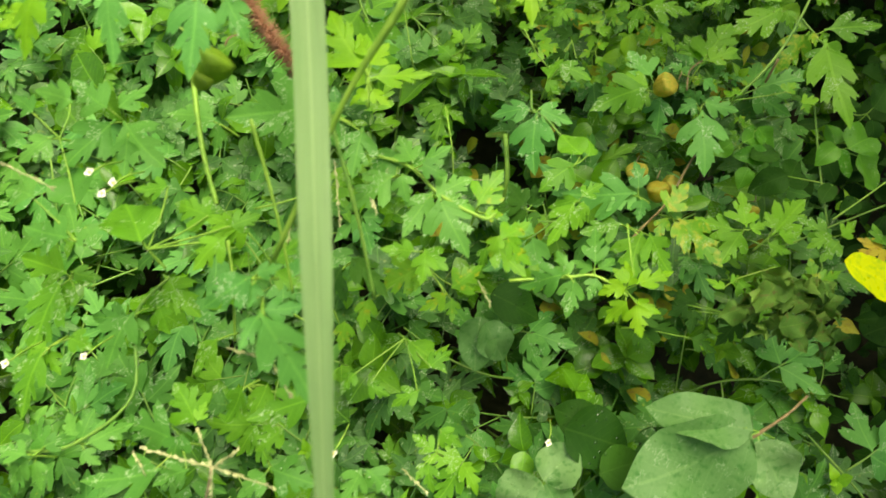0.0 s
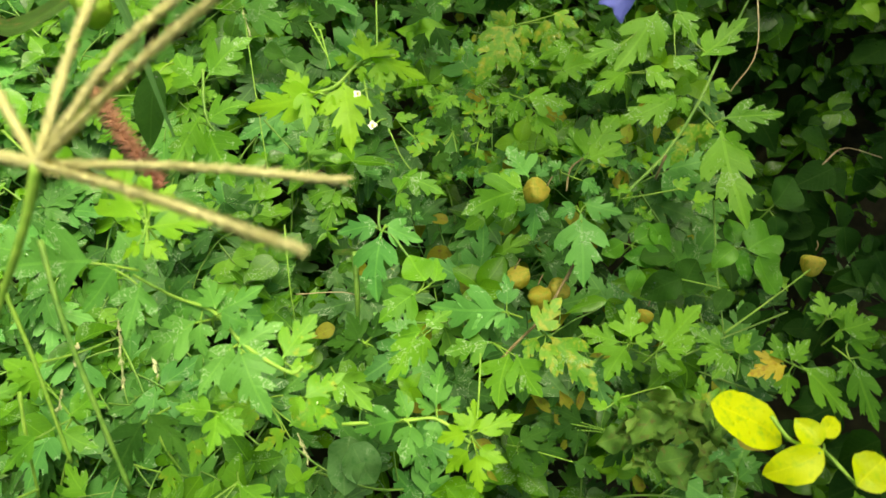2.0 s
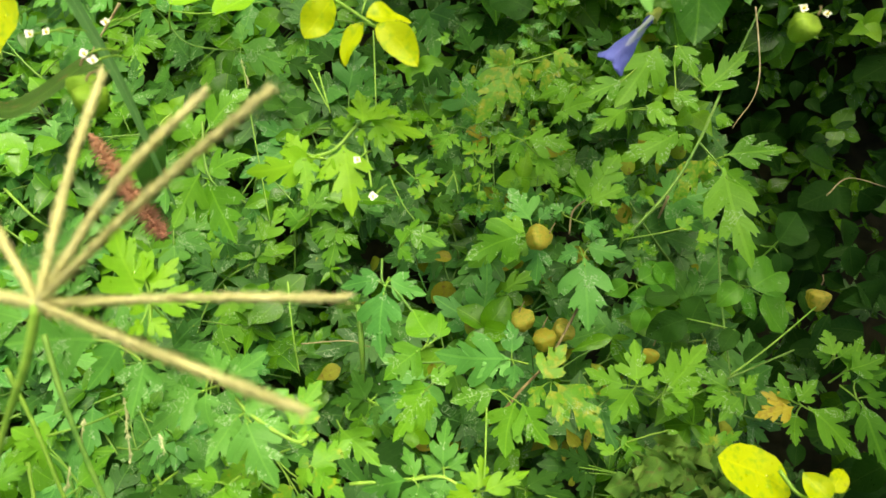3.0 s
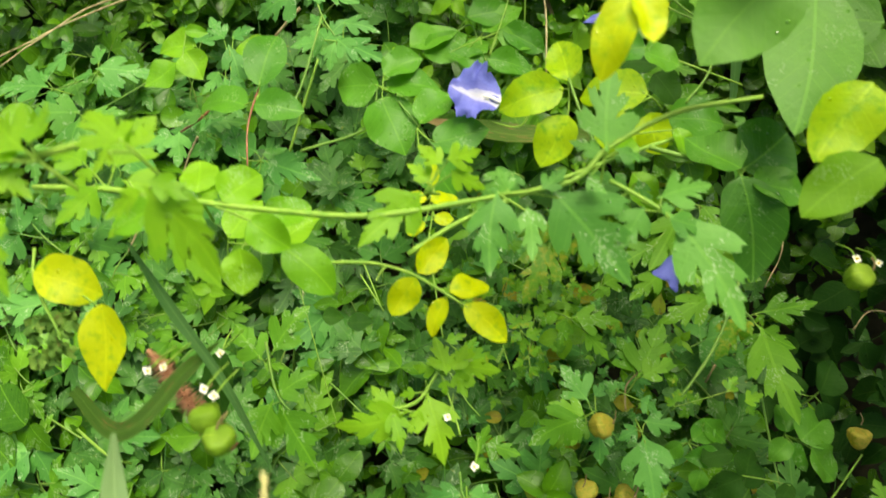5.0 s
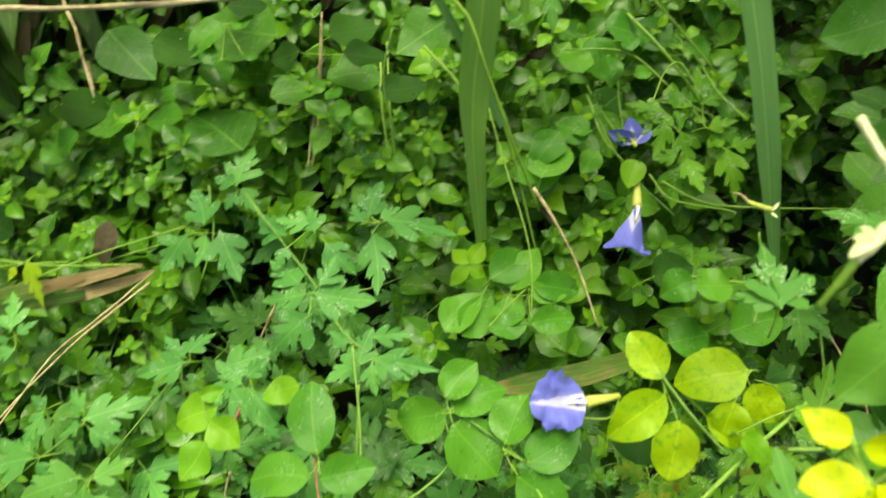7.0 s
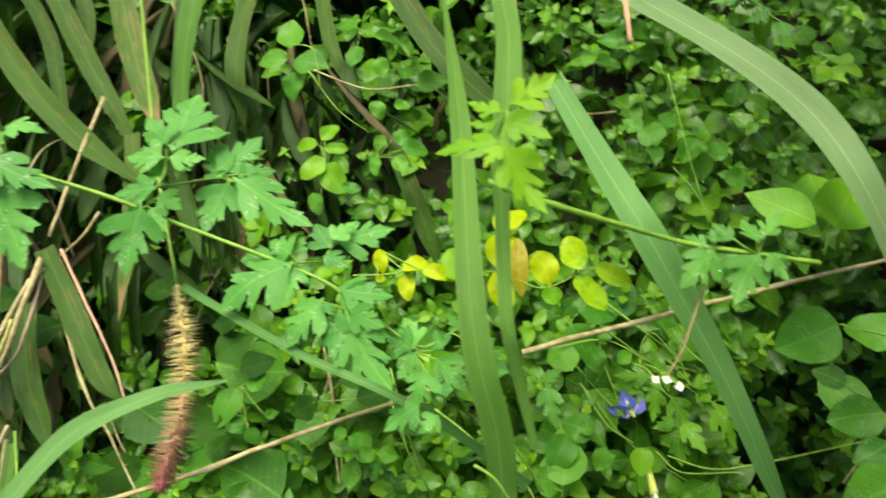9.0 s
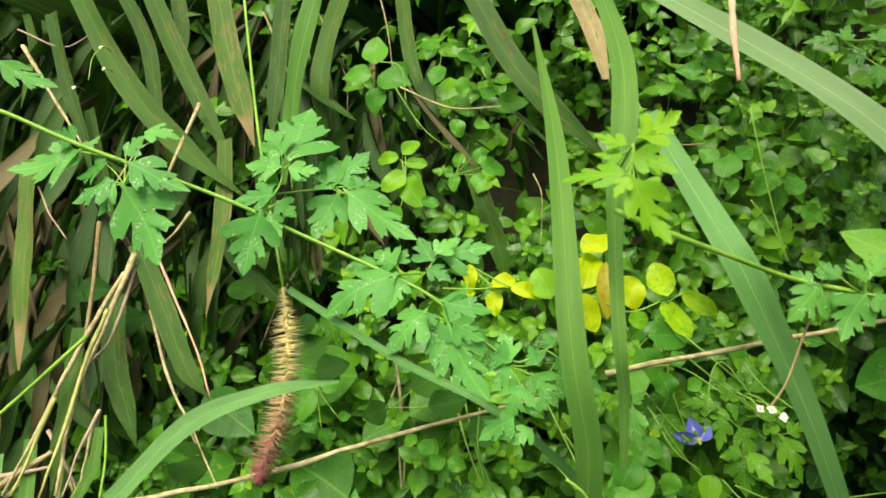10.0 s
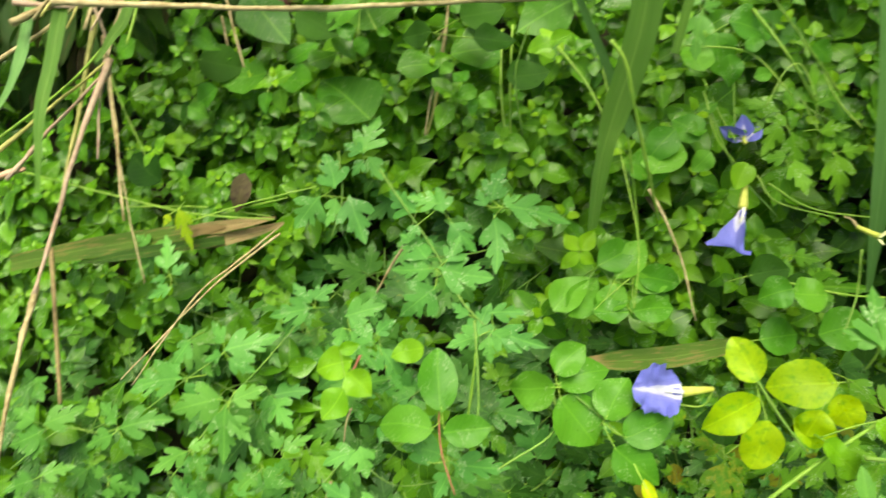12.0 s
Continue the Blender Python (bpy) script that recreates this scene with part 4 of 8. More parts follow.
def thatch():
    """The matted grass behind the tuft: narrow blades and dead stalks, mostly leaning one way."""
    r = np.random.default_rng(21)
    ribbon = leaflet(((0, 0.3), (0.15, 0.42), (0.4, 0.5), (0.7, 0.4), (0.9, 0.2), (1, 0)), 1.0, 0.3, 0.35, 0.05, 0.5, 4, 0.5, (-1, 0, 1))
    green, dead = [], []
    for i in range(1700):
        u, v = r.uniform(-0.75, 0.45), r.uniform(1.02, 2.25)
        if u > 0.95 - 0.62 * v + 0.22:
            continue
        long = min(r.uniform(0.10, 0.30), v - 0.98)
        turn = math.degrees(math.atan2(-0.56, 0.71)) + r.normal(180, 24)
        m = BANK @ pose(u, v, r.uniform(-0.15, 0.12), 0, 0, turn) @ pose(0, 0, 0, r.uniform(-20, 20), r.uniform(-50, 50), 0)
        m = m @ Matrix.Diagonal((r.uniform(0.005, 0.014), long, 0.08, 1))
        (dead if r.random() < 0.2 else green).append((0, m))
    scatter("matted_grass", [ribbon], green, M_GRASS_SHADE, "matted green grass blades behind a tuft, shade in their colour", "grass")
    scatter("dead_grass", [ribbon], [(k, m @ Matrix.Diagonal((0.35, 1, 1, 1))) for k, m in dead], M_DEAD, "dead tan grass blades matted on the bank", "grass")


M_DEAD = grass_material("dead_grass_blade", (0.060, 0.052, 0.020), (0.200, 0.165, 0.070), rough=0.7, thin=0.15, island=True)
# grass green darkened further, so the matted blades look shaded
M_GRASS_SHADE = grass_material("grass_blade_shade_tone", (0.020, 0.068, 0.007), (0.066, 0.152, 0.016), spot=(0.16, 0.13, 0.04), spot_amount=-0.03, rough=0.5, island=True)
thatch()
meadow()


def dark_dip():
    """Leaves down in the dip; their dark colour stands in for shade."""
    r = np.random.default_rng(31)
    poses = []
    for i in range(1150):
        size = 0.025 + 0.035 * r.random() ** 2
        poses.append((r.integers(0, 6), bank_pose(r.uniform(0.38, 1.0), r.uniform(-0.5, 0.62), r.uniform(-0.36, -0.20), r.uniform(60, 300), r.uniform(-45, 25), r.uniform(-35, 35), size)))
    scatter("shaded_leaves", SMALL, poses, M_LEAF_SHADE, "ovate leaves in a dip, shade put into their dark colour", "undergrowth")


def dying_leaves():
    """Yellow and orange leaves caught under the vine."""
    r = np.random.default_rng(33)
    poses = [(r.integers(0, 6), bank_pose(min(r.normal(0.22, 0.09), 0.36), r.normal(0.12, 0.12), r.uniform(-0.12, -0.03), r.uniform(0, 360), r.uniform(-40, 30), r.uniform(-40, 40), r.uniform(0.012, 0.028)))
             for i in range(100)]
    scatter("dying_leaves", SMALL, poses, M_DYING, "small yellow and orange dying leaves caught under the vine", "leaf")


M_DYING = leaf_material("dying_leaf", (0.280, 0.250, 0.020), (0.300, 0.430, 0.028), spot=(0.20, 0.12, 0.03), spot_amount=0.04, rough=0.6, island=True)
dying_leaves()
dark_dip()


def added_shade_shrub():
    """A leafy shrub added mostly out of view to overhang the dip and shade it."""
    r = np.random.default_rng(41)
    v = plant("shrub", "dense dark green shrub, mostly unseen, added to shade a dip", "shrub")
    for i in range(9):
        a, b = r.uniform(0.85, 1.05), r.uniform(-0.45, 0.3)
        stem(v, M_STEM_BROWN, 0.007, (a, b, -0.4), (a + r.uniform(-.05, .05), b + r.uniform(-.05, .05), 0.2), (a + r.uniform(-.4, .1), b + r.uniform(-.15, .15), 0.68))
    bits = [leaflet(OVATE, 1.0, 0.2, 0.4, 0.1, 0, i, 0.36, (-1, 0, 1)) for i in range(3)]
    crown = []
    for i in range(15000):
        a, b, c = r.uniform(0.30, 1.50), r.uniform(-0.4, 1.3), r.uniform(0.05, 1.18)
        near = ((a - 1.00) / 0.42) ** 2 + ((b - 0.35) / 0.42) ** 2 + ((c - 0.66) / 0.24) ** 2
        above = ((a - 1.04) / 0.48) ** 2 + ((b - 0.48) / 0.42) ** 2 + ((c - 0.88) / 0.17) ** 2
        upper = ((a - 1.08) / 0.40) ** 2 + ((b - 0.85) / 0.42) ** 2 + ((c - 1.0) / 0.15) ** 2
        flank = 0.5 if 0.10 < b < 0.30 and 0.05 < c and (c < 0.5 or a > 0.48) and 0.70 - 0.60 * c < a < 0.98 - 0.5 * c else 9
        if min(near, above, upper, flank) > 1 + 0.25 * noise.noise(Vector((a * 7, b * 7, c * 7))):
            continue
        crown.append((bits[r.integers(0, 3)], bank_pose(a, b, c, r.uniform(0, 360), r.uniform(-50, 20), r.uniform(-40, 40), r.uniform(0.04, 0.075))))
    part("crown", join(*crown), M_LEAF_SHADE, v)["kind"] = "stuff"


def tall_stand():
    """Tall grass standing farther up the bank, with taller blades added for their shade."""
    r = np.random.default_rng(43)
    ribbon = leaflet(((0, 0.3), (0.12, 0.42), (0.3, 0.5), (0.5, 0.48), (0.7, 0.38), (0.9, 0.18), (1, 0)), 1.0, 0.3, 0.5, 0.05, 0.5, 4, 0.5, (-1, 0, 1))
    poses = []
    for i in range(1500):
        u = r.uniform(-0.9, 1.3)
        v = r.uniform(1.40, 2.3) - 0.30 * max(0.0, u - 0.2)
        m = BANK @ pose(u, v, -0.25, 0, 0, r.uniform(-70, 70)) @ pose(0, 0, 0, r.uniform(40, 75), 0, 0) @ Matrix.Diagonal((r.uniform(0.007, 0.015), r.uniform(0.3, 0.6), 0.25, 1))
        poses.append((0, m))
        # the taller blades behind are out of view, added to shade the tuft
        if i % 2:
            m = BANK @ pose(u - 0.2, v + 0.4, -0.25, 0, 0, r.uniform(-60, 60)) @ pose(0, 0, 0, r.uniform(55, 85), 0, 0) @ Matrix.Diagonal((r.uniform(0.012, 0.022), r.uniform(0.7, 1.1), 0.3, 1))
            poses.append((0, m))
    scatter("tall_grass_stand", [ribbon], poses, M_GRASS_SHADE, "stand of tall green grass farther up the bank", "grass")


added_shade_shrub()
tall_stand()

# ---- the plants that stand out, in bank places: along, up the slope, out ----
v = plant("balloon_vine", "young lime-green balloon vine sprig with a pale bud", "vine")
stem(v, M_STEM, .0012, (.031, .154, .196), (.060, .157, .196), (.078, .176, .196), (.099, .180, .196))
leaf(v, M_VINE_YOUNG, T(.068, .160, .197, .075, .118, .197), S(.063, .151, .199, .053, .139, .199), S(.060, .163, .195, .049, .163, .194))
leaf(v, M_VINE_YOUNG, T(.054, .151, .205, .006, .148, .193, .3), S(.045, .151, .203, .049, .127, .202, .3), S(.046, .155, .200, .033, .170, .199))
leaf(v, M_VINE_YOUNG, S(.075, .176, .196, .060, .180, .196), T(.083, .177, .197, .117, .173, .185, .32), S(.081, .172, .204, .076, .197, .198), S(.086, .174, .204, .096, .190, .203), S(.088, .173, .198, .093, .157, .194), S(.080, .168, .203, .080, .159, .199))
stem(v, M_STEM, .0008, (.078, .172, .196), (.083, .151, .196), (.086, .134, .196))

v = plant("balloon_vine", "bright yellow-green young balloon vine shoot with serrated leaflets", "vine")
stem(v, M_STEM, .0012, (-.026, .042, .221), (-.027, .060, .221), (-.029, .072, .221))
leaf(v, M_VINE_YOUNG, T(-.028, .063, .230, -.051, .105, .230, .33), S(-.025, .067, .226, -.015, .086, .222, .34), T(-.023, .058, .225, .011, .064, .224, .28), S(-.028, .055, .225, -.042, .062, .225, .4), S(-.026, .048, .230, -.036, .040, .226, .4), S(-.024, .050, .226, -.012, .041, .224, .4), S(-.027, .070, .230, -.034, .087, .227, .35))
leaf(v, M_VINE_PALE, T(-.056, .041, .220, -.113, .041, .206, .36), S(-.045, .039, .215, -.063, .015, .212, .36), T(-.029, .030, .216, -.034, .000, .212, .45))

v = plant("balloon_vine", "broad-leaved balloon vine with matt mid-green lobed leaves", "vine")
stem(v, M_STEM, .0013, (.051, -.008, .176), (.043, -.011, .176), (.016, .004, .176), (-.004, .023, .176), (-.029, .032, .176), (-.056, .045, .176))
leaf(v, M_VINE_PALE, T(-.016, .017, .176, -.046, -.004, .173, .42), S(-.008, .015, .184, -.004, -.003, .184, .42), S(-.012, .033, .175, -.032, .019, .170, .4))
leaf(v, M_VINE_PALE, T(-.004, .023, .177, .022, .040, .172, .36), S(-.002, .025, .180, -.012, .045, .178, .4), S(.005, .021, .186, .021, .014, .185, .4))
leaf(v, M_VINE_PALE, S(.010, .003, .179, -.007, -.025, .178, .36), T(.016, -.000, .182, .035, -.036, .179, .40), S(.014, .003, .178, .036, .018, .172, .42), S(.018, -.002, .178, .040, -.005, .174, .4))
leaf(v, M_VINE, T(.008, -.036, .185, .006, -.057, .185, .4), S(-.000, -.033, .175, -.021, -.031, .174, .36), S(.008, -.034, .183, .022, -.046, .179, .42))
leaf(v, M_VINE_LIME, T(.040, -.003, .177, .056, .023, .174, .45), S(.044, -.008, .176, .056, -.007, .174, .42))
leaf(v, M_VINE_LIME, S(.054, -.024, .175, .074, -.010, .169, .36), T(.058, -.026, .185, .074, -.041, .177, .42), S(.053, -.025, .183, .048, -.038, .178, .4))
leaf(v, M_VINE, T(-.094, -.036, .154, -.077, -.019, .153, .38), S(-.089, -.045, .166, -.070, -.054, .159), S(-.114, -.013, .159, -.145, -.003, .150), S(-.111, -.016, .161, -.138, -.025, .155), T(-.110, -.049, .158, -.127, -.069, .157))
leaf(v, M_VINE_PALE, T(-.144, .064, .159, -.180, .071, .159, .4), S(-.140, .061, .159, -.144, .040, .151), T(-.081, .078, .158, -.050, .049, .160, .4))
leaf(v, M_LEAF_SHADE, T(-.048, -.039, .155, -.066, -.072, .154, .35), S(-.040, -.036, .163, -.017, -.060, .160, .3))

v = plant("balloon_vine", "balloon vine with dense bluish-green lobed leaves over the bank", "vine")
stem(v, M_STEM_DARK, .0012, (-.061, .223, .116), (-.052, .180, .116), (-.026, .153, .116))
leaf(v, M_VINE, T(-.049, .172, .117, -.024, .125, .118, .42), T(-.053, .175, .126, -.071, .136, .121, .36), S(-.052, .181, .116, -.022, .195, .117, .4))
leaf(v, M_VINE, S(-.066, .211, .115, -.087, .241, .114, .42), T(-.054, .213, .122, -.024, .246, .122, .36), S(-.063, .206, .114, -.046, .201, .112, .3))
leaf(v, M_LEAF_SHADE, O(-.096, .222, .117, -.106, .166, .094, .2), O(-.016, .238, .115, .001, .238, .113, .4), O(.005, .229, .123, .026, .230, .121, .4))
leaf(v, M_VINE, T(.029, .147, .126, .041, .167, .123, .4), S(.026, .153, .117, .018, .167, .115), T(.029, .152, .114, .046, .155, .112, .3), S(.019, .140, .117, .008, .153, .113, .5))
stem(v, M_STEM_DARK, .0010, (.080, .112, .116), (.081, .095, .116), (.091, .088, .116), (.116, .055, .116))
leaf(v, M_VINE_BLUE, T(.083, .088, .124, .082, .043, .117, .36), S(.078, .097, .114, .050, .093, .113, .35), S(.086, .097, .117, .111, .087, .116, .36))
leaf(v, M_VINE, T(.093, .121, .117, .105, .143, .110, .42), S(.092, .120, .116, .102, .109, .116), S(.101, .129, .125, .125, .119, .120, .36))
leaf(v, M_VINE, S(.108, .047, .126, .084, .028, .123, .42), O(.115, .055, .125, .102, .077, .120, .45), S(.120, .055, .123, .122, .074, .119, .4))
leaf(v, M_VINE, T(.110, .020, .120, .089, -.010, .120, .34), S(.112, .023, .117, .091, .021, .111, .36), S(.115, .019, .125, .114, .001, .119, .3), S(.116, .026, .118, .132, .038, .114, .36))
leaf(v, M_LEAF_SHADE, S(.074, .016, .124, .062, .035, .119), T(.073, .016, .124, .047, .014, .120, .3), S(.075, .013, .122, .061, .003, .118), S(.079, .018, .117, .082, .037, .111), S(.082, .012, .125, .080, -.001, .126))

v = plant("balloon_vine", "balloon vine stem with dewy blue-green lobed leaves and dry papery pods", "vine")
stem(v, M_STEM_BROWN, .0013, (.159, .007, .040), (.177, .027, .040), (.200, .051, .036), (.221, .086, .040), (.234, .104, .050))
stem(v, M_STEM_BROWN, .0009, (.218, .146, .056), (.222, .165, .056), (.236, .177, .056))
leaf(v, M_VINE_BLUE, T(.166, .048, .066, .111, .056, .048, .36), S(.168, .048, .062, .144, .034, .063, .36), S(.170, .053, .065, .168, .077, .065, .4), S(.172, .043, .066, .169, .026, .062, .4))
leaf(v, M_VINE, T(.157, .026, .055, .124, .018, .054, .38), T(.171, .015, .062, .164, -.022, .055, .45), T(.177, .015, .063, .196, -.013, .052, .45))
leaf(v, M_VINE_YELLOWING, T(.202, .030, .057, .235, -.008, .059, .36), S(.193, .034, .065, .211, .058, .066, .42), S(.197, .024, .065, .204, -.000, .065, .32), S(.191, .028, .064, .183, .011, .059, .36))
leaf(v, M_VINE, T(.181, .143, .065, .136, .126, .056, .36), S(.182, .146, .065, .156, .158, .064, .42), S(.184, .139, .062, .169, .123, .060, .42))
leaf(v, M_VINE_BLUE, T(.193, .135, .065, .190, .105, .056, .42), T(.188, .157, .060, .172, .189, .054, .42), S(.195, .160, .054, .207, .172, .055))
leaf(v, M_VINE_BLUE, T(.228, .123, .061, .229, .070, .053, .38), S(.223, .130, .064, .207, .123, .061, .45), S(.232, .136, .056, .261, .129, .053, .36))
leaf(v, M_VINE, T(.233, .173, .063, .262, .215, .056, .42), S(.231, .177, .054, .225, .210, .046, .4), S(.235, .171, .064, .262, .183, .064, .38))
leaf(v, M_VINE_BLUE, S(.213, .163, .061, .205, .170, .059, .5), S(.230, .152, .063, .243, .142, .062, .5), S(.218, .169, .057, .220, .162, .056, .5))
leaf(v, M_VINE_YELLOWING, T(.177, .292, .066, .147, .245, .066, .38), S(.180, .302, .055, .159, .317, .051, .4), T(.184, .292, .065, .187, .268, .060, .32), S(.205, .302, .059, .210, .268, .047, .36), S(.213, .305, .063, .233, .293, .064, .36))
leaf(v, M_VINE, T(.187, .226, .065, .226, .220, .063, .36), T(.197, .213, .058, .213, .189, .048, .36), S(.181, .225, .059, .173, .205, .052, .35), S(.174, .234, .056, .162, .226, .051, .35))
leaf(v, M_VINE, T(.218, .253, .056, .246, .262, .056, .4), S(.222, .249, .060, .209, .241, .059, .4), T(.227, .275, .061, .200, .270, .051, .36))

v = plant("balloon_vine", "dark green balloon vine with deeply cut hanging leaves", "vine")
stem(v, M_STEM_DARK, .0015, (.261, .144, .036), (.303, .187, .036), (.333, .232, .036), (.366, .297, .036), (.401, .361, .036))
stem(v, M_STEM_DARK, .0010, (.333, .230, .036), (.346, .211, .036))
leaf(v, M_VINE, T(.348, .201, .043, .361, .122, .046, .28), S(.350, .200, .038, .333, .173, .032, .36), S(.351, .201, .040, .379, .184, .032, .36))
leaf(v, M_VINE, T(.352, .217, .040, .400, .220, .041, .3), S(.350, .215, .037, .355, .205, .033, .5))
leaf(v, M_VINE_YELLOWING, T(.337, .215, .038, .310, .181, .025, .34), S(.336, .210, .046, .339, .197, .043, .4))
leaf(v, M_VINE, T(.310, .236, .042, .265, .218, .032, .34), S(.313, .238, .038, .300, .250, .033, .4), S(.314, .239, .040, .293, .221, .029, .3), S(.319, .238, .038, .328, .222, .032, .4))
leaf(v, M_VINE, T(.273, .260, .043, .243, .240, .036, .32), T(.302, .262, .039, .306, .243, .039, .5), S(.291, .262, .043, .314, .245, .040, .4))
leaf(v, M_VINE, T(.303, .318, .042, .267, .266, .042, .34), S(.306, .320, .035, .308, .286, .035, .32), T(.272, .286, .044, .234, .268, .043, .34))
leaf(v, M_VINE, T(.322, .319, .045, .336, .287, .041, .34), T(.340, .277, .041, .383, .315, .036, .3), T(.316, .277, .041, .334, .256, .042, .36), S(.348, .252, .039, .363, .246, .034, .36))
leaf(v, M_LEAF_SHADE, T(.276, .325, .036, .252, .312, .030, .4), S(.266, .329, .038, .246, .348, .036, .4), T(.345, .327, .034, .361, .361, .036, .3))
leaf(v, M_VINE_LIME, S(.261, .146, .045, .255, .155, .042, .4), S(.263, .149, .044, .270, .160, .040, .4), T(.320, .140, .045, .324, .131, .045, .5), S(.320, .144, .041, .338, .148, .038, .4), S(.309, .153, .041, .320, .165, .036, .4))

v = plant("balloon_vine", "low balloon vine with narrow-lobed dark green leaves", "vine")
stem(v, M_STEM_DARK, .0010, (.229, .009, .014), (.261, .029, .014), (.297, .020, .014), (.345, .039, .014), (.394, .059, .014))
leaf(v, M_VINE, T(.266, .033, .033, .268, .067, .022, .42), T(.258, .032, .025, .229, .046, .019, .42), S(.262, .027, .032, .246, .002, .025, .4), S(.270, .030, .031, .285, .037, .027, .4))
leaf(v, M_VINE, T(.290, .028, .028, .328, .064, .012, .34), S(.290, .032, .029, .286, .048, .026, .4), S(.291, .025, .035, .313, .029, .030, .36), S(.285, .019, .028, .303, .011, .027, .4))
leaf(v, M_VINE, T(.336, .028, .028, .314, .045, .022, .4), S(.333, .024, .036, .315, .015, .029, .36), S(.342, .021, .029, .326, .004, .026, .4), S(.342, .025, .034, .358, .039, .033, .4))
leaf(v, M_ORANGE, T(.380, .014, .029, .352, .007, .030, .36), S(.380, .018, .026, .361, .026, .023, .34))
leaf(v, M_VINE, T(.391, .013, .032, .432, -.022, .022, .28), S(.380, .019, .028, .378, .041, .021, .42), S(.384, .019, .031, .400, .034, .031, .4), T(.384, .010, .025, .384, -.014, .016, .34))
leaf(v, M_VINE, T(.428, .016, .036, .448, -.034, .020, .22), S(.428, .018, .031, .418, .003, .030, .34), S(.436, .022, .025, .459, .013, .024, .3), T(.428, .033, .027, .464, .041, .017, .34))
leaf(v, M_VINE, T(.414, .051, .035, .413, .073, .029, .42), S(.416, .050, .026, .404, .057, .025, .42), S(.422, .052, .028, .434, .059, .024, .42))
leaf(v, M_VINE, T(.426, .042, .026, .446, .069, .018, .36), S(.426, .042, .032, .453, .052, .028, .36), S(.422, .039, .036, .416, .032, .035, .4))
leaf(v, M_VINE_LIME, S(.319, -.017, .030, .317, .007, .030, .36), S(.324, -.011, .025, .343, -.003, .026, .3))
leaf(v, M_VINE, T(.256, -.013, .028, .270, -.031, .028, .42), S(.252, -.015, .025, .268, -.008, .019, .4), S(.245, -.020, .027, .233, -.010, .023, .4), T(.286, -.002, .032, .295, -.014, .029, .4))
leaf(v, M_LEAF_SHADE, T(.266, -.040, .002, .246, -.062, -.008, .4), S(.270, -.044, .005, .292, -.051, -.001, .4), S(.262, -.040, .001, .250, -.032, -.003, .4), T(.231, -.029, .003, .205, -.017, -.002, .36), S(.227, -.033, .000, .223, -.054, -.000, .4), S(.222, -.029, .004, .205, -.038, .001, .4))
leaf(v, M_LEAF_SHADE, T(.183, -.048, -.005, .221, -.055, -.006, .35), S(.181, -.044, .004, .205, -.034, .003, .4), S(.179, -.052, -.001, .192, -.069, -.006, .4), T(.222, -.058, .004, .244, -.070, .002, .4))

v = plant("balloon_vine", "balloon vine with a lime-green growing tip and paired leaves", "vine")
stem(v, M_STEM, .0013, (.063, -.037, .116), (.103, -.034, .116), (.124, -.033, .116), (.145, -.047, .116))
leaf(v, M_VINE_PALE, T(.123, -.025, .119, .125, .004, .115, .38), S(.121, -.028, .114, .108, -.019, .110, .42), S(.126, -.027, .114, .138, -.018, .109, .4), S(.124, -.035, .116, .118, -.050, .116, .4))
leaf(v, M_VINE_PALE, T(.100, -.034, .124, .069, -.041, .116, .42), S(.105, -.032, .117, .097, -.014, .113, .36), S(.108, -.037, .120, .103, -.063, .114, .38))
leaf(v, M_VINE_YOUNG, T(.145, -.040, .116, .147, -.019, .110, .4), S(.150, -.040, .126, .178, -.029, .119, .26), S(.142, -.042, .125, .124, -.047, .119, .36), S(.143, -.052, .119, .129, -.066, .113, .4), T(.149, -.053, .124, .152, -.076, .120, .4), S(.151, -.050, .115, .168, -.058, .112, .36), S(.144, -.039, .125, .134, -.029, .124, .4))

v = plant("balloon_vine", "small-leaved young balloon vine deep among the leaves", "vine")
leaf(v, M_VINE_LIME, S(.143, .228, .032, .133, .244, .027, .4), S(.146, .228, .031, .154, .244, .032, .4), S(.143, .223, .032, .133, .215, .031, .4), S(.148, .219, .034, .163, .226, .031, .4), S(.146, .219, .028, .144, .205, .023, .4))
leaf(v, M_VINE_LIME, S(.149, .204, .032, .161, .210, .030, .4), S(.142, .198, .034, .132, .194, .031, .4), S(.147, .192, .035, .154, .184, .031, .4), S(.158, .239, .032, .172, .249, .028, .36), S(.163, .234, .031, .175, .230, .029, .4))
leaf(v, M_LEAF_SHADE, S(.125, .212, .036, .109, .223, .034, .4), S(.126, .215, .025, .138, .222, .022, .4), S(.120, .199, .030, .105, .195, .027, .4), S(.130, .193, .031, .126, .178, .030, .4), S(.110, .190, .026, .126, .174, .027, .4))
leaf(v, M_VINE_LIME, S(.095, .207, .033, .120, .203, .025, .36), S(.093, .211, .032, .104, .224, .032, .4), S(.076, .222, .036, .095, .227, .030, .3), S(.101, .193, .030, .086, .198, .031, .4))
leaf(v, M_LEAF_SHADE, T(-.027, .325, .034, .005, .312, .027, .3), S(.015, .327, .031, -.008, .350, .033, .4), T(.104, .326, .033, .067, .337, .034, .36), S(.109, .317, .030, .121, .288, .029, .36), S(.099, .312, .028, .089, .293, .021, .4), T(.145, .326, .033, .133, .363, .024, .35), S(.061, .330, .028, .033, .344, .024, .36))

v = plant("balloon_vine", "crowded balloon vine with matt green leaves near the ground", "vine")
stem(v, M_STEM_DARK, .0012, (-.244, -.160, .146), (-.212, -.154, .146), (-.179, -.123, .146), (-.185, -.072, .146), (-.166, -.045, .146))
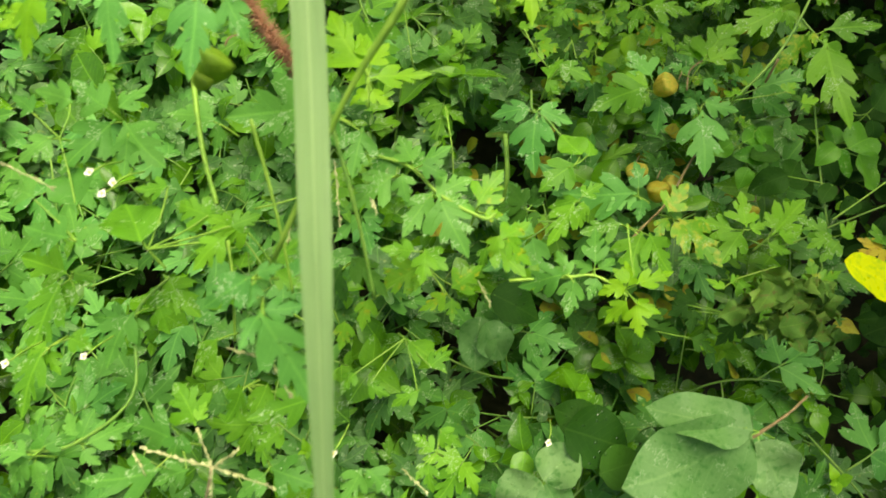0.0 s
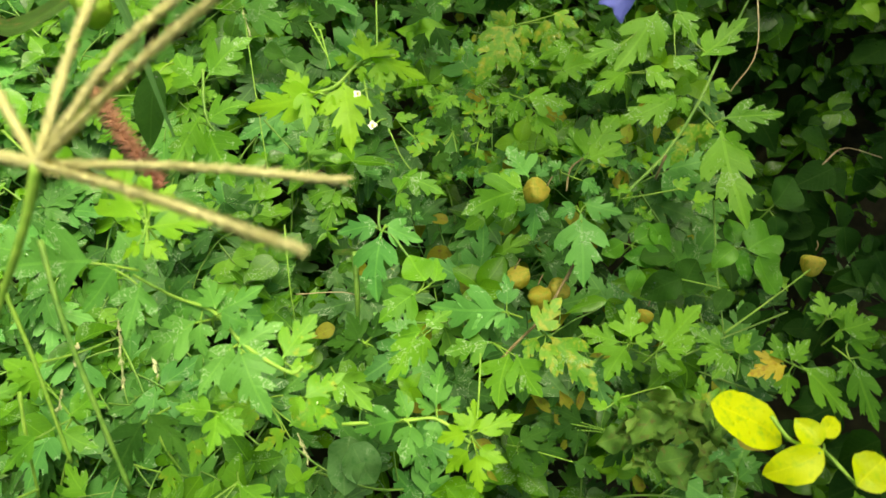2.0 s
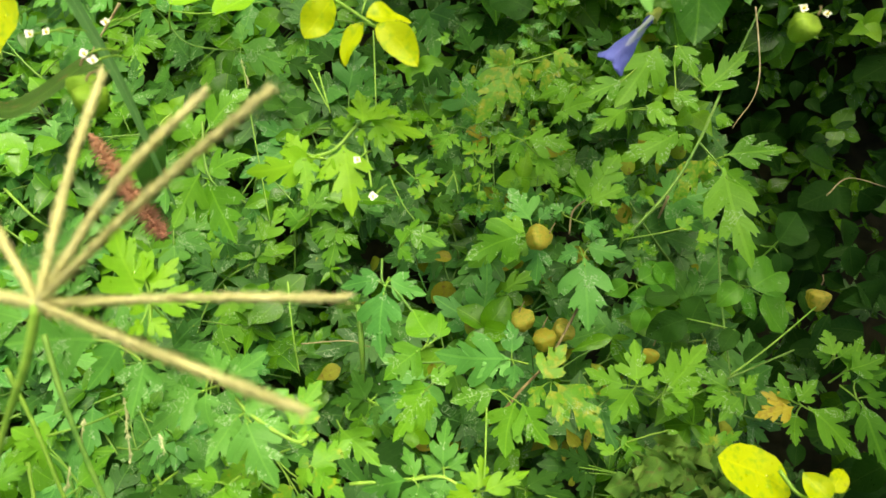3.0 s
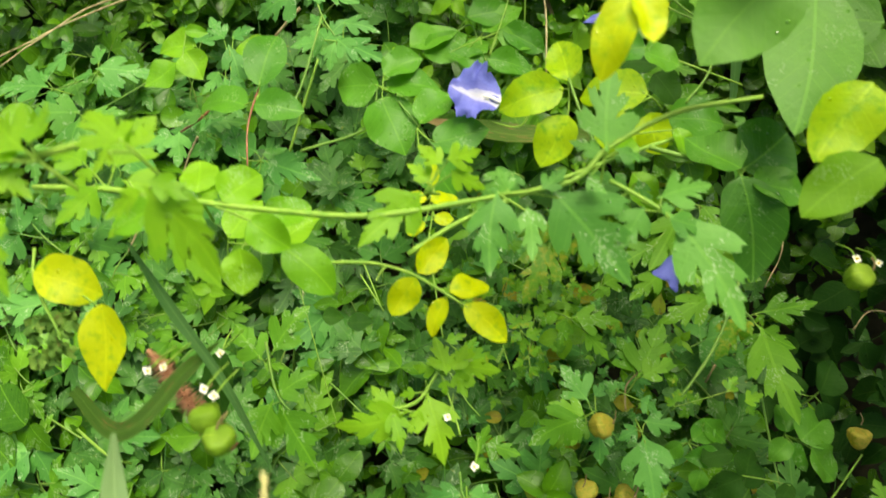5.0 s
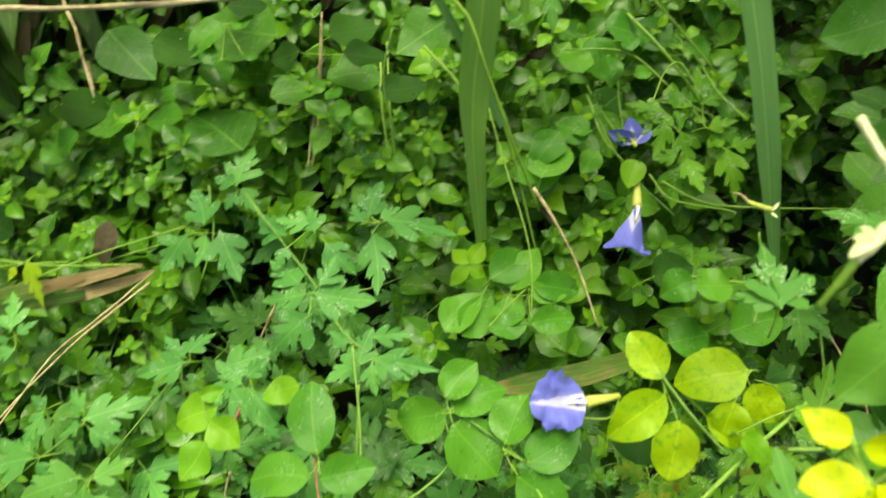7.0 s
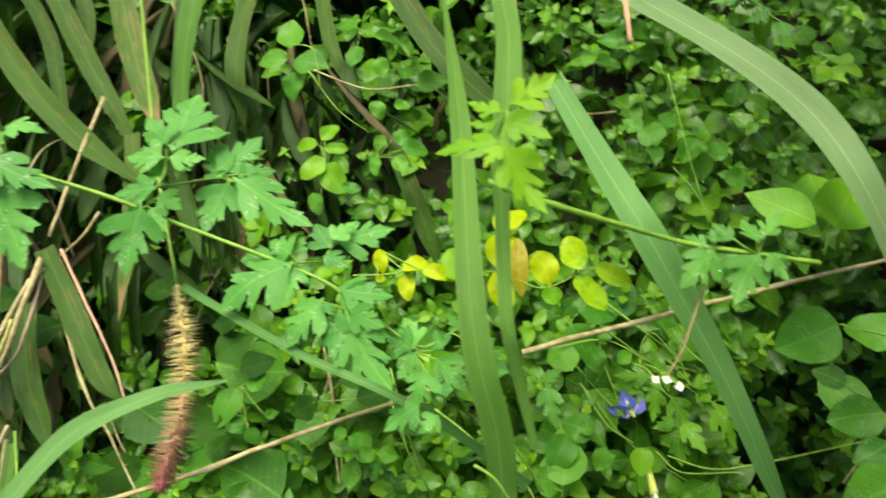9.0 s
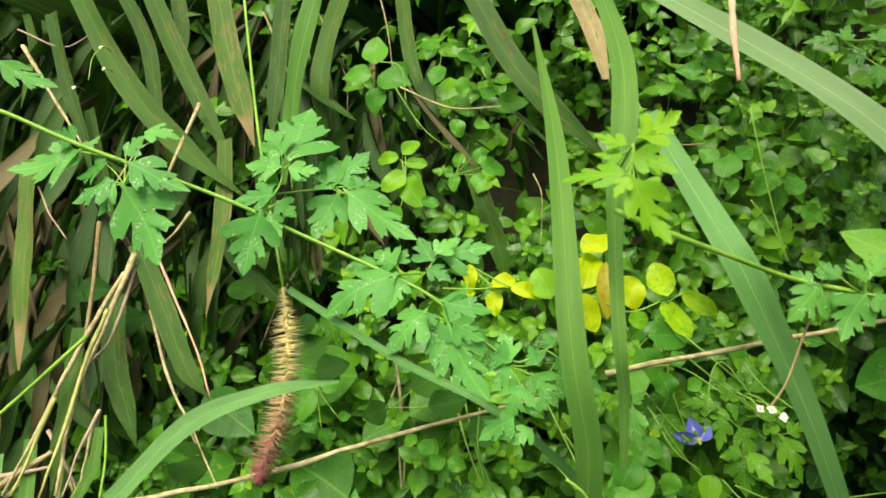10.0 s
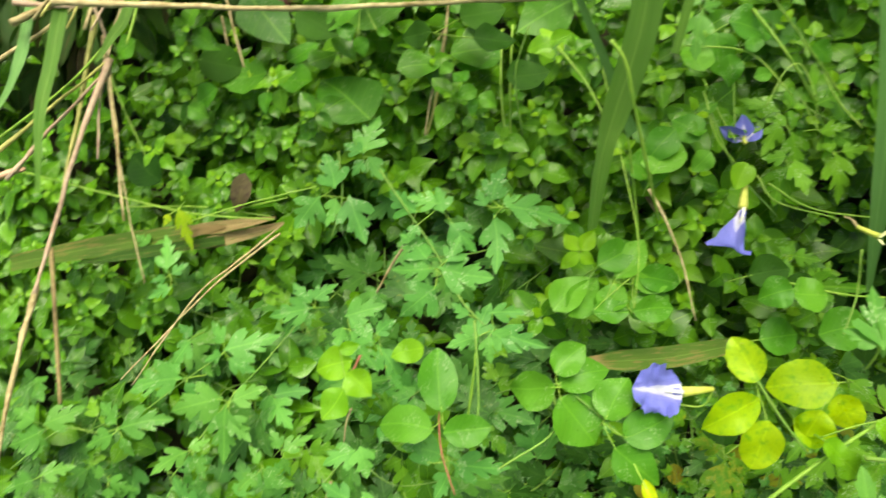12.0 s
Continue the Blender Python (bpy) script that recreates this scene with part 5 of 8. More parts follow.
leaf(v, M_VINE, T(-.236, -.051, .151, -.252, -.104, .153, .3), S(-.236, -.044, .149, -.281, -.030, .136, .36), S(-.226, -.055, .153, -.237, -.074, .147, .4), S(-.233, -.043, .148, -.215, -.046, .143, .4))
leaf(v, M_VINE, T(-.239, -.097, .153, -.250, -.139, .144, .28), S(-.240, -.095, .149, -.257, -.089, .149, .36), S(-.241, -.096, .144, -.233, -.111, .139, .36), S(-.223, -.089, .155, -.205, -.096, .154, .42))
leaf(v, M_VINE_PALE, T(-.183, -.072, .153, -.199, -.107, .149, .38), S(-.187, -.074, .152, -.215, -.073, .145, .36), S(-.184, -.073, .148, -.181, -.093, .144, .38))
leaf(v, M_VINE, T(-.171, -.065, .147, -.161, -.083, .144, .42), T(-.170, -.044, .144, -.143, -.071, .142, .36), S(-.169, -.057, .147, -.182, -.066, .143, .5))
leaf(v, M_VINE, T(-.128, -.086, .146, -.146, -.108, .139, .32), T(-.137, -.140, .145, -.158, -.115, .135, .42), S(-.135, -.138, .146, -.131, -.126, .146, .42))
leaf(v, M_VINE, S(-.108, -.117, .147, -.122, -.139, .139, .36), S(-.091, -.115, .152, -.101, -.136, .145, .34), T(-.064, -.124, .150, -.102, -.137, .150, .36), S(-.080, -.142, .148, -.097, -.156, .145, .4))
leaf(v, M_VINE_PALE, T(-.235, -.161, .156, -.257, -.156, .156, .36), S(-.239, -.164, .147, -.254, -.180, .141, .42), S(-.236, -.165, .145, -.232, -.183, .139, .42), S(-.229, -.156, .148, -.246, -.144, .144, .42), S(-.228, -.156, .152, -.211, -.150, .145, .34))
leaf(v, M_VINE_PALE, S(-.213, -.152, .145, -.226, -.134, .139, .4), S(-.209, -.152, .146, -.205, -.132, .141, .36), S(-.207, -.157, .144, -.196, -.166, .140, .42), T(-.204, -.154, .146, -.177, -.141, .145, .34))
leaf(v, M_VINE_PALE, T(-.151, -.150, .144, -.189, -.140, .141, .42), S(-.143, -.147, .148, -.151, -.168, .141, .4), T(-.153, -.167, .151, -.202, -.176, .147, .3), T(-.133, -.167, .156, -.154, -.177, .155, .4))
leaf(v, M_VINE_PALE, T(-.085, -.165, .147, -.058, -.175, .137, .4), S(-.086, -.168, .155, -.103, -.182, .151, .4), T(-.028, -.164, .156, -.040, -.183, .156, .4), S(-.025, -.164, .155, -.011, -.179, .150, .4))
leaf(v, M_VINE_BLUE, T(-.057, -.094, .282, -.036, -.134, .269, .3), S(-.061, -.093, .275, -.068, -.109, .275, .36), S(-.058, -.090, .276, -.041, -.087, .273, .36))
leaf(v, M_VINE_BLUE, T(-.065, -.076, .281, -.089, -.090, .276, .36), S(-.064, -.078, .278, -.066, -.090, .275, .4), S(-.061, -.074, .284, -.050, -.070, .281, .36))

v = plant("balloon_vine", "tall balloon vine with overlapping pale matt leaves", "vine")
stem(v, M_STEM, .0018, (-.141, .095, .216), (-.132, .048, .216), (-.122, .011, .216), (-.111, -.018, .216))
leaf(v, M_VINE_PALE, T(-.175, .035, .214, -.147, .007, .214, .4), T(-.180, .034, .217, -.208, .003, .215, .36), S(-.183, .041, .221, -.209, .061, .220, .4), S(-.175, .041, .221, -.159, .058, .219, .4), S(-.169, .023, .218, -.170, .000, .212, .42))
leaf(v, M_VINE_PALE, T(-.211, .020, .225, -.230, .004, .225, .4), O(-.193, -.020, .218, -.212, .006, .209, .45), S(-.231, .039, .217, -.246, .050, .217, .4), S(-.208, .047, .216, -.240, .059, .209, .3))
leaf(v, M_VINE, O(-.148, -.044, .223, -.170, -.012, .212, .42), T(-.138, -.009, .220, -.158, -.011, .221, .42), T(-.113, -.026, .218, -.138, -.016, .212, .45), T(-.102, -.039, .219, -.120, -.057, .219, .4), S(-.100, -.032, .219, -.085, -.024, .216, .4))
leaf(v, M_VINE_PALE, T(-.194, -.040, .218, -.224, -.032, .215, .4), S(-.187, -.032, .216, -.174, -.046, .216, .42), T(-.215, -.018, .223, -.241, -.009, .218, .4))
leaf(v, M_VINE_BLUE, T(-.096, .054, .309, -.095, .011, .309, .34), T(-.138, .055, .308, -.137, .021, .301, .28), T(-.078, .048, .315, -.067, .028, .311, .34))
leaf(v, M_VINE_YOUNG, T(-.168, .049, .316, -.173, .019, .310, .33), S(-.178, .050, .306, -.192, .040, .303, .4))

v = plant("balloon_vine", "balloon vine patch with yellowing leaf edges on the bank", "vine")
leaf(v, M_VINE_LIME, T(-.001, -.021, .091, -.036, -.038, .084, .42), S(-.003, -.028, .093, -.005, -.041, .093, .4), T(.022, -.037, .089, .045, -.017, .081, .4), T(.018, -.041, .086, -.003, -.054, .086, .4), T(.022, -.045, .086, .023, -.062, .085, .42), S(-.039, -.047, .089, -.044, -.070, .087, .42), S(-.056, -.064, .092, -.059, -.085, .091, .38))
leaf(v, M_VINE, T(-.010, -.076, .088, .019, -.099, .080, .25), S(.007, -.096, .091, .023, -.083, .084, .4), T(-.045, -.101, .095, -.056, -.117, .094, .4), S(-.037, -.109, .088, -.021, -.116, .085, .4), T(-.000, -.112, .091, -.020, -.124, .088, .4))
leaf(v, M_VINE, T(.013, -.154, .094, -.003, -.143, .094, .4), S(.016, -.139, .090, .032, -.150, .090, .4), T(.009, -.161, .095, .012, -.182, .091, .34), S(.006, -.162, .096, .000, -.173, .096, .35))
leaf(v, M_VINE, T(.051, -.003, .093, .077, -.027, .086, .36), S(.047, -.005, .085, .043, -.021, .080, .4))

v = plant("morning_glory", "round hairy leaves dulled by dew, low among the weeds", "vine")
stem(v, M_STEM_BROWN, .0014, (.248, -.139, .046), (.275, -.122, .046), (.293, -.107, .046))
leaf(v, M_DEW, R(.248, -.133, .052, .173, -.114, .046, .27), R(.247, -.137, .050, .149, -.176, .044, .34), R(.252, -.140, .048, .272, -.185, .042, .4))
leaf(v, M_DEW, R(.097, -.176, -.003, .126, -.148, -.002, .46), R(.095, -.176, -.000, .060, -.202, -.013, .46), R(.099, -.178, -.003, .119, -.206, -.008, .46), R(.045, -.042, -.003, .040, -.089, -.014, .36), R(.049, -.048, .006, .069, -.080, -.006, .40))
leaf(v, M_LEAF_SHADE, R(.054, -.021, -.003, .099, -.040, -.008, .4), R(.144, -.134, -.006, .108, -.117, -.013, .45), R(.115, -.135, .004, .173, -.152, -.012, .4), R(.143, -.170, -.005, .186, -.160, -.010, .4))

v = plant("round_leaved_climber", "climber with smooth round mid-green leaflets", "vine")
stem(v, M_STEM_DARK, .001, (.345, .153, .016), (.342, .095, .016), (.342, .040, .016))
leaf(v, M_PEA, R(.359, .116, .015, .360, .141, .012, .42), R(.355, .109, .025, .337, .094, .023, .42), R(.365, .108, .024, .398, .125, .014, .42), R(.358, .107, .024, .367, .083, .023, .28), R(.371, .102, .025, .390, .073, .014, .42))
leaf(v, M_LEAF_SHADE, R(.389, .145, .026, .411, .170, .028, .46), R(.380, .145, .014, .378, .165, .013, .4), R(.391, .138, .020, .392, .115, .017, .4), R(.312, .076, .015, .334, .106, .008, .4), R(.280, .101, .022, .309, .103, .017, .35))
leaf(v, M_LEAF_SHADE, R(.311, .084, .020, .281, .070, .014, .4), R(.349, .075, .022, .335, .057, .023, .36), R(.367, .063, .019, .353, .049, .019, .4))
leaf(v, M_PEA, O(.278, .117, .015, .303, .135, .008, .34), O(.299, .103, .018, .268, .105, .015, .3), O(.268, .116, .017, .250, .107, .013, .4), O(.281, .093, .015, .272, .075, .011, .4), O(.292, .132, .015, .312, .111, .005, .36))

v = plant("yellow_leaved_climber", "climber with large bright yellow oval leaflets", "vine")
stem(v, M_STEM, .0013, (.328, -.028, .121), (.338, -.042, .121), (.356, -.048, .121), (.373, -.068, .121))
leaf(v, M_PEA_YELLOW, E(.293, -.020, .121, .343, -.042, .108, .29))
leaf(v, M_PEA_YELLOW, R(.353, -.044, .126, .341, -.029, .123, .42), E(.356, -.040, .123, .368, -.027, .121, .34))
leaf(v, M_PEA_YELLOW, E(.353, -.048, .128, .320, -.062, .122, .3), E(.370, -.067, .125, .392, -.051, .124, .4))

v = plant("balloon_vine", "tall balloon vine runner with drooping light green leaves", "vine")
stem(v, M_STEM, .0016, (-.120, .277, .316), (-.077, .270, .316), (-.037, .259, .316), (.012, .247, .316), (.058, .239, .316), (.112, .241, .316), (.158, .245, .316), (.180, .261, .316), (.217, .276, .316), (.261, .279, .316))
stem(v, M_STEM, .0012, (.177, .243, .316), (.193, .230, .316), (.202, .221, .316))
leaf(v, M_VINE_YOUNG, T(-.082, .270, .321, -.102, .251, .321, .42), T(-.075, .280, .320, -.059, .316, .312, .36), S(-.090, .285, .321, -.112, .296, .317, .4), S(-.087, .281, .321, -.095, .269, .320, .4))
leaf(v, M_VINE_YOUNG, T(-.050, .252, .325, -.022, .211, .313, .34), S(-.067, .271, .323, -.039, .268, .312, .36), S(-.062, .256, .319, -.077, .243, .318, .4))
leaf(v, M_VINE_YOUNG, S(-.021, .258, .317, -.035, .267, .314, .4))
leaf(v, M_PEA_LIME, E(-.031, .261, .318, -.033, .286, .312, .42), E(-.018, .255, .318, .000, .274, .312, .42), E(-.002, .241, .325, .016, .226, .319, .42), E(-.048, .252, .330, -.072, .245, .324, .42))
leaf(v, M_VINE_YOUNG, T(.082, .247, .318, .050, .223, .314, .34), S(.095, .260, .322, .084, .273, .321, .36), T(.098, .261, .324, .116, .267, .319, .36), S(.100, .257, .318, .116, .248, .312, .36), S(.088, .254, .316, .077, .265, .316, .4))
leaf(v, M_VINE_PALE, T(.120, .238, .326, .112, .200, .327, .32), S(.124, .243, .314, .111, .244, .310, .4), T(.149, .241, .314, .180, .192, .302, .36), S(.134, .231, .321, .133, .205, .320, .28), S(.127, .243, .317, .123, .258, .312, .4), S(.143, .241, .319, .156, .251, .318, .4))
leaf(v, M_VINE_PALE, T(.178, .259, .319, .191, .308, .309, .32), S(.183, .259, .317, .189, .246, .318, .36), S(.182, .255, .323, .197, .250, .324, .36), S(.175, .259, .315, .161, .268, .315, .4), S(.165, .242, .326, .172, .233, .324, .4))
leaf(v, M_VINE_PALE, T(.201, .218, .323, .225, .163, .313, .27), S(.199, .216, .326, .219, .210, .324, .34), T(.198, .230, .318, .229, .237, .312, .34), S(.191, .227, .314, .176, .209, .312, .36), S(.197, .224, .323, .203, .222, .322, .5))

v = plant("balloon_vine", "lime-green balloon vine tip close to the viewer", "vine")
stem(v, M_STEM, .0018, (-.105, .239, .416), (-.081, .239, .416), (-.054, .237, .416), (-.032, .240, .416))
leaf(v, M_VINE_YOUNG, T(-.078, .240, .420, -.095, .197, .405, .32), S(-.079, .242, .419, -.100, .255, .414, .36), S(-.077, .238, .419, -.064, .224, .419, .36))
leaf(v, M_VINE_YOUNG, T(-.066, .218, .419, -.056, .186, .417, .3), S(-.069, .218, .414, -.081, .212, .414, .34), S(-.062, .232, .416, -.051, .223, .413, .36))
leaf(v, M_VINE_YOUNG, T(-.048, .236, .423, -.076, .262, .414, .32), S(-.045, .237, .425, -.041, .254, .423, .34), S(-.053, .233, .422, -.065, .245, .418, .36))
leaf(v, M_VINE_YOUNG, T(-.005, .217, .419, .014, .186, .406, .3), S(-.009, .218, .415, -.025, .212, .410, .34), S(-.001, .217, .425, .012, .212, .419, .36))
leaf(v, M_VINE_YOUNG, T(-.012, .234, .424, -.031, .255, .418, .34), S(-.012, .234, .419, -.005, .248, .416, .36), S(-.016, .231, .425, -.023, .223, .423, .36))

v = plant("balloon_vine", "yellow-lime balloon vine shoot hanging near the viewer", "vine")
leaf(v, M_VINE_GOLD, T(-.002, .258, .581, -.002, .285, .575, .36), T(-.004, .261, .577, .008, .256, .576, .28), S(-.007, .263, .574, -.016, .271, .572, .36))
leaf(v, M_VINE_GOLD, T(-.001, .250, .582, .014, .248, .578, .22), S(-.006, .254, .577, -.012, .260, .577, .36), S(-.004, .250, .580, .001, .245, .577, .36))

v = plant("yellow_leaved_climber", "yellowing oval leaflets on a climber close overhead", "vine")
stem(v, M_STEM_DARK, .0012, (-.124, .295, .420), (-.100, .268, .420), (-.075, .239, .420))
leaf(v, M_PEA_TURNING, E(-.111, .272, .420, -.101, .251, .414, .27), E(-.087, .275, .420, -.080, .252, .414, .33))

v = plant("yellow_leaved_climber", "hanging sprig of small bright yellow leaflets", "vine")
stem(v, M_STEM, .0011, (.013, .239, .251), (.040, .236, .251), (.055, .232, .251), (.073, .223, .251), (.098, .203, .251))
stem(v, M_STEM, .0007, (.055, .232, .251), (.050, .227, .251), (.048, .223, .251))
leaf(v, M_PEA_YELLOW, E(.073, .225, .253, .092, .245, .250, .3), E(.072, .222, .254, .055, .203, .247, .32))
leaf(v, M_PEA_YELLOW, E(.090, .212, .250, .115, .218, .243, .32), E(.088, .210, .249, .075, .189, .243, .24), E(.098, .202, .258, .119, .179, .254, .26))

v = plant("yellow_leaved_climber", "climber with yellowing broad leaflets beside grass stems", "vine")
stem(v, M_STEM, .001, (-.137, .255, .286), (-.135, .235, .286), (-.117, .201, .286))
leaf(v, M_PEA_YELLOW, E(-.131, .238, .293, -.097, .224, .291, .35), R(-.096, .218, .286, -.097, .172, .281, .28))
leaf(v, M_PEA_LIME, E(-.007, .259, .287, .019, .263, .281, .36), E(.005, .237, .291, .030, .211, .282, .32), E(-.017, .237, .296, -.018, .213, .289, .4), R(-.161, .340, .293, -.142, .331, .283, .46))

v = plant("large_leaved_climber", "climber with big oval leaves in threes, darkened for shade", "vine")
stem(v, M_STEM_DARK, .0016, (.225, .295, .236), (.254, .282, .236), (.277, .273, .236), (.296, .267, .236))
# the darker broad-leaf green stands in for shade on these leaves
leaf(v, M_BROAD, R(.273, .269, .245, .249, .301, .236, .44), R(.278, .272, .238, .317, .298, .232, .46), R(.273, .266, .243, .272, .203, .225, .3), R(.278, .261, .245, .314, .251, .236, .4))

v = plant("large_leaved_climber", "climber with broad pale green leaves close above the bank", "vine")
stem(v, M_STEM_DARK, .0016, (.273, .314, .378), (.262, .310, .378), (.256, .306, .378))
leaf(v, M_PEA_PALE, R(.255, .305, .380, .212, .268, .374, 0.4))
leaf(v, M_PEA_PALE, R(.245, .332, .370, .205, .322, .364, .36))
leaf(v, M_PEA_PALE, R(.259, .317, .400, .221, .308, .396, .36))
leaf(v, M_BROAD, R(.327, .365, .285, .291, .272, .279, .27))
leaf(v, M_PEA_TURNING, E(.310, .274, .325, .278, .241, .319, 0.34))
leaf(v, M_PEA_OLIVE, E(.303, .235, .322, .266, .214, .316, 0.34))
leaf(v, M_PEA_OLIVE, E(.320, .210, .330, .297, .167, .324, 0.36))

v = plant("butterfly_pea", "butterfly pea with rounded green leaflets and a blue flower", "vine")
stem(v, M_STEM_DARK, .0011, (.005, .483, .161), (-.012, .426, .161), (-.030, .382, .161))
stem(v, M_STEM_RED, .0009, (-.048, .425, .161), (-.055, .404, .161), (-.059, .383, .161), (-.059, .353, .161))
leaf(v, M_PEA, E(-.047, .419, .169, -.032, .472, .166, .3), E(-.059, .408, .160, -.107, .431, .146, .32), E(-.051, .403, .168, -.012, .394, .168, .32))
stem(v, M_STEM_DARK, .001, (-.017, .361, .161), (.037, .375, .161), (.049, .410, .161), (.071, .381, .161), (.089, .347, .161), (.106, .324, .161))
leaf(v, M_PEA, R(.049, .407, .169, .011, .418, .158, .44), R(.053, .418, .166, .086, .432, .164, .4), R(.053, .409, .160, .098, .408, .161, .36), R(.050, .398, .164, .065, .352, .152, .44))
leaf(v, M_PEA, R(.078, .370, .167, .109, .395, .165, .42), R(.086, .351, .169, .131, .357, .170, .36), O(.076, .347, .166, .099, .307, .165, .34))

v = plant("butterfly_pea", "butterfly pea twig with yellowed oval leaflets", "vine")
stem(v, M_STEM_DARK, .0012, (.187, .363, .216), (.191, .335, .216), (.198, .305, .216))
stem(v, M_STEM, .0018, (.065, .249, .216), (.100, .267, .216), (.144, .281, .216), (.207, .299, .216), (.260, .311, .216))
leaf(v, M_PEA_TURNING, E(.187, .362, .214, .184, .399, .213, .38), E(.181, .352, .224, .136, .343, .222, .32), E(.183, .335, .214, .159, .305, .209, .38))
leaf(v, M_PEA_TURNING, E(.238, .344, .218, .194, .357, .209, .42), E(.218, .331, .221, .203, .315, .215, .48))
leaf(v, M_PEA_LIME, R(.210, .312, .225, .218, .291, .223, .42), E(.250, .313, .222, .251, .293, .222, .36))
stem(v, M_STEM, .0007, (.083, .335, .196), (.085, .299, .196), (.076, .254, .196))
leaf(v, M_PEA_YELLOW, E(.084, .302, .197, .086, .322, .197, .25), E(.080, .290, .204, .065, .296, .203, .3), E(.082, .289, .203, .102, .295, .196, .3), E(.083, .278, .199, .097, .277, .198, .36), E(.077, .276, .197, .063, .271, .195, .32))

v = plant("butterfly_pea", "bright yellow butterfly pea leaflets held above the bank", "vine")
stem(v, M_STEM, .0014, (.190, .314, .386), (.186, .297, .386), (.187, .276, .386))
leaf(v, M_PEA_YELLOW, R(.186, .309, .389, .179, .327, .389, .38), E(.187, .308, .394, .204, .297, .390, .34), E(.182, .296, .394, .161, .304, .387, .31))
leaf(v, M_PEA_YELLOW, E(.182, .295, .393, .164, .263, .382, .25), E(.184, .294, .392, .187, .270, .390, .3))

v = plant("balloon_vine", "balloon vine with blue-green jagged leaves above small undergrowth", "vine")
stem(v, M_STEM_DARK, .0011, (-.032, .652, .141), (-.007, .551, .141), (-.000, .504, .141), (.015, .471, .141))
leaf(v, M_VINE_BLUE, T(.068, .571, .149, .118, .540, .129, .28), S(.057, .584, .140, .081, .611, .140, .36), T(.054, .570, .141, .037, .520, .134, .34), S(.050, .579, .149, .049, .598, .147, .4), S(.065, .576, .149, .084, .579, .147, .3))
leaf(v, M_VINE_BLUE, T(.009, .598, .146, -.016, .617, .144, .4), S(.011, .588, .147, .013, .616, .145, .4), T(.015, .579, .139, .028, .545, .135, .42), S(-.018, .553, .146, -.034, .589, .136, .45), T(-.013, .599, .142, -.030, .636, .132, .4), S(-.016, .585, .149, -.029, .573, .149, .4))
leaf(v, M_VINE_BLUE, T(-.015, .542, .148, -.054, .557, .136, .28), T(-.001, .543, .151, .018, .562, .145, .4), S(-.009, .541, .144, .034, .517, .135, .34), T(-.018, .524, .147, -.060, .511, .138, .42), S(-.008, .529, .141, .001, .512, .135, .4))
leaf(v, M_VINE_BLUE, T(.021, .470, .145, .058, .440, .147, .28), S(.001, .471, .143, .023, .495, .143, .4), S(.015, .470, .145, .034, .444, .145, .34), T(.012, .468, .145, .006, .444, .144, .4), S(.003, .470, .149, -.027, .471, .141, .4), S(.001, .492, .141, -.010, .509, .136, .4), T(.020, .486, .146, .051, .475, .144, .3))
leaf(v, M_VINE_BLUE, T(-.058, .376, .125, -.012, .354, .127, .28), S(-.060, .384, .119, -.040, .389, .115, .4), S(-.065, .369, .116, -.085, .351, .112, .45), S(-.064, .385, .125, -.099, .403, .121, .34), T(-.079, .381, .123, -.087, .416, .122, .36), T(-.053, .372, .126, -.051, .353, .119, .4))
leaf(v, M_VINE_BLUE, T(-.108, .354, .116, -.093, .322, .106, .4), T(-.130, .357, .118, -.171, .363, .120, .38), T(-.147, .349, .117, -.172, .332, .110, .4), T(-.115, .413, .120, -.097, .429, .116, .4), S(-.141, .414, .116, -.173, .411, .115, .4), S(-.134, .415, .118, -.138, .386, .114, .4), S(-.156, .376, .124, -.177, .397, .120, .4))
leaf(v, M_VINE_BLUE, T(-.088, .465, .118, -.081, .450, .112, .4), T(-.089, .496, .122, -.082, .450, .110, .24), S(-.092, .502, .124, -.107, .531, .119, .36), S(-.088, .508, .117, -.066, .513, .117, .36))

v = plant("balloon_vine", "balloon vine with toothed leaves beside dry straw", "vine")
stem(v, M_STEM_DARK, .001, (-.075, .719, .066), (-.087, .667, .066), (-.111, .629, .066))
leaf(v, M_VINE_BLUE, T(-.109, .675, .072, -.147, .655, .061, .48), S(-.090, .677, .075, -.092, .725, .063, .42), S(-.093, .667, .070, -.114, .643, .065, .4), T(-.078, .661, .076, -.076, .608, .076, .4))
leaf(v, M_VINE_BLUE, T(-.049, .707, .068, -.020, .747, .061, .4), S(-.051, .706, .071, -.067, .727, .067, .4), S(-.052, .698, .066, -.069, .688, .063, .48), S(-.045, .700, .066, -.041, .671, .063, .4))
leaf(v, M_VINE_GOLD, T(-.264, .722, .066, -.265, .672, .061, .26), S(-.273, .717, .072, -.283, .707, .070, .4))
leaf(v, M_VINE_BLUE, T(-.294, .659, .066, -.290, .703, .060, .3), S(-.294, .650, .072, -.312, .651, .071, .3), S(-.288, .653, .067, -.270, .661, .065, .36), T(-.290, .637, .072, -.319, .635, .073, .3))

v = plant("balloon_vine", "balloon vine tuft with hand-shaped leaves beside blue flowers", "vine")
stem(v, M_STEM_DARK, .0009, (.386, .593, .076), (.390, .577, .076), (.404, .557, .076))
leaf(v, M_VINE, T(.357, .585, .084, .332, .612, .074, .28), S(.355, .573, .081, .330, .551, .067, .3), T(.359, .559, .084, .350, .520, .070, .34), S(.362, .577, .082, .345, .572, .081, .4))
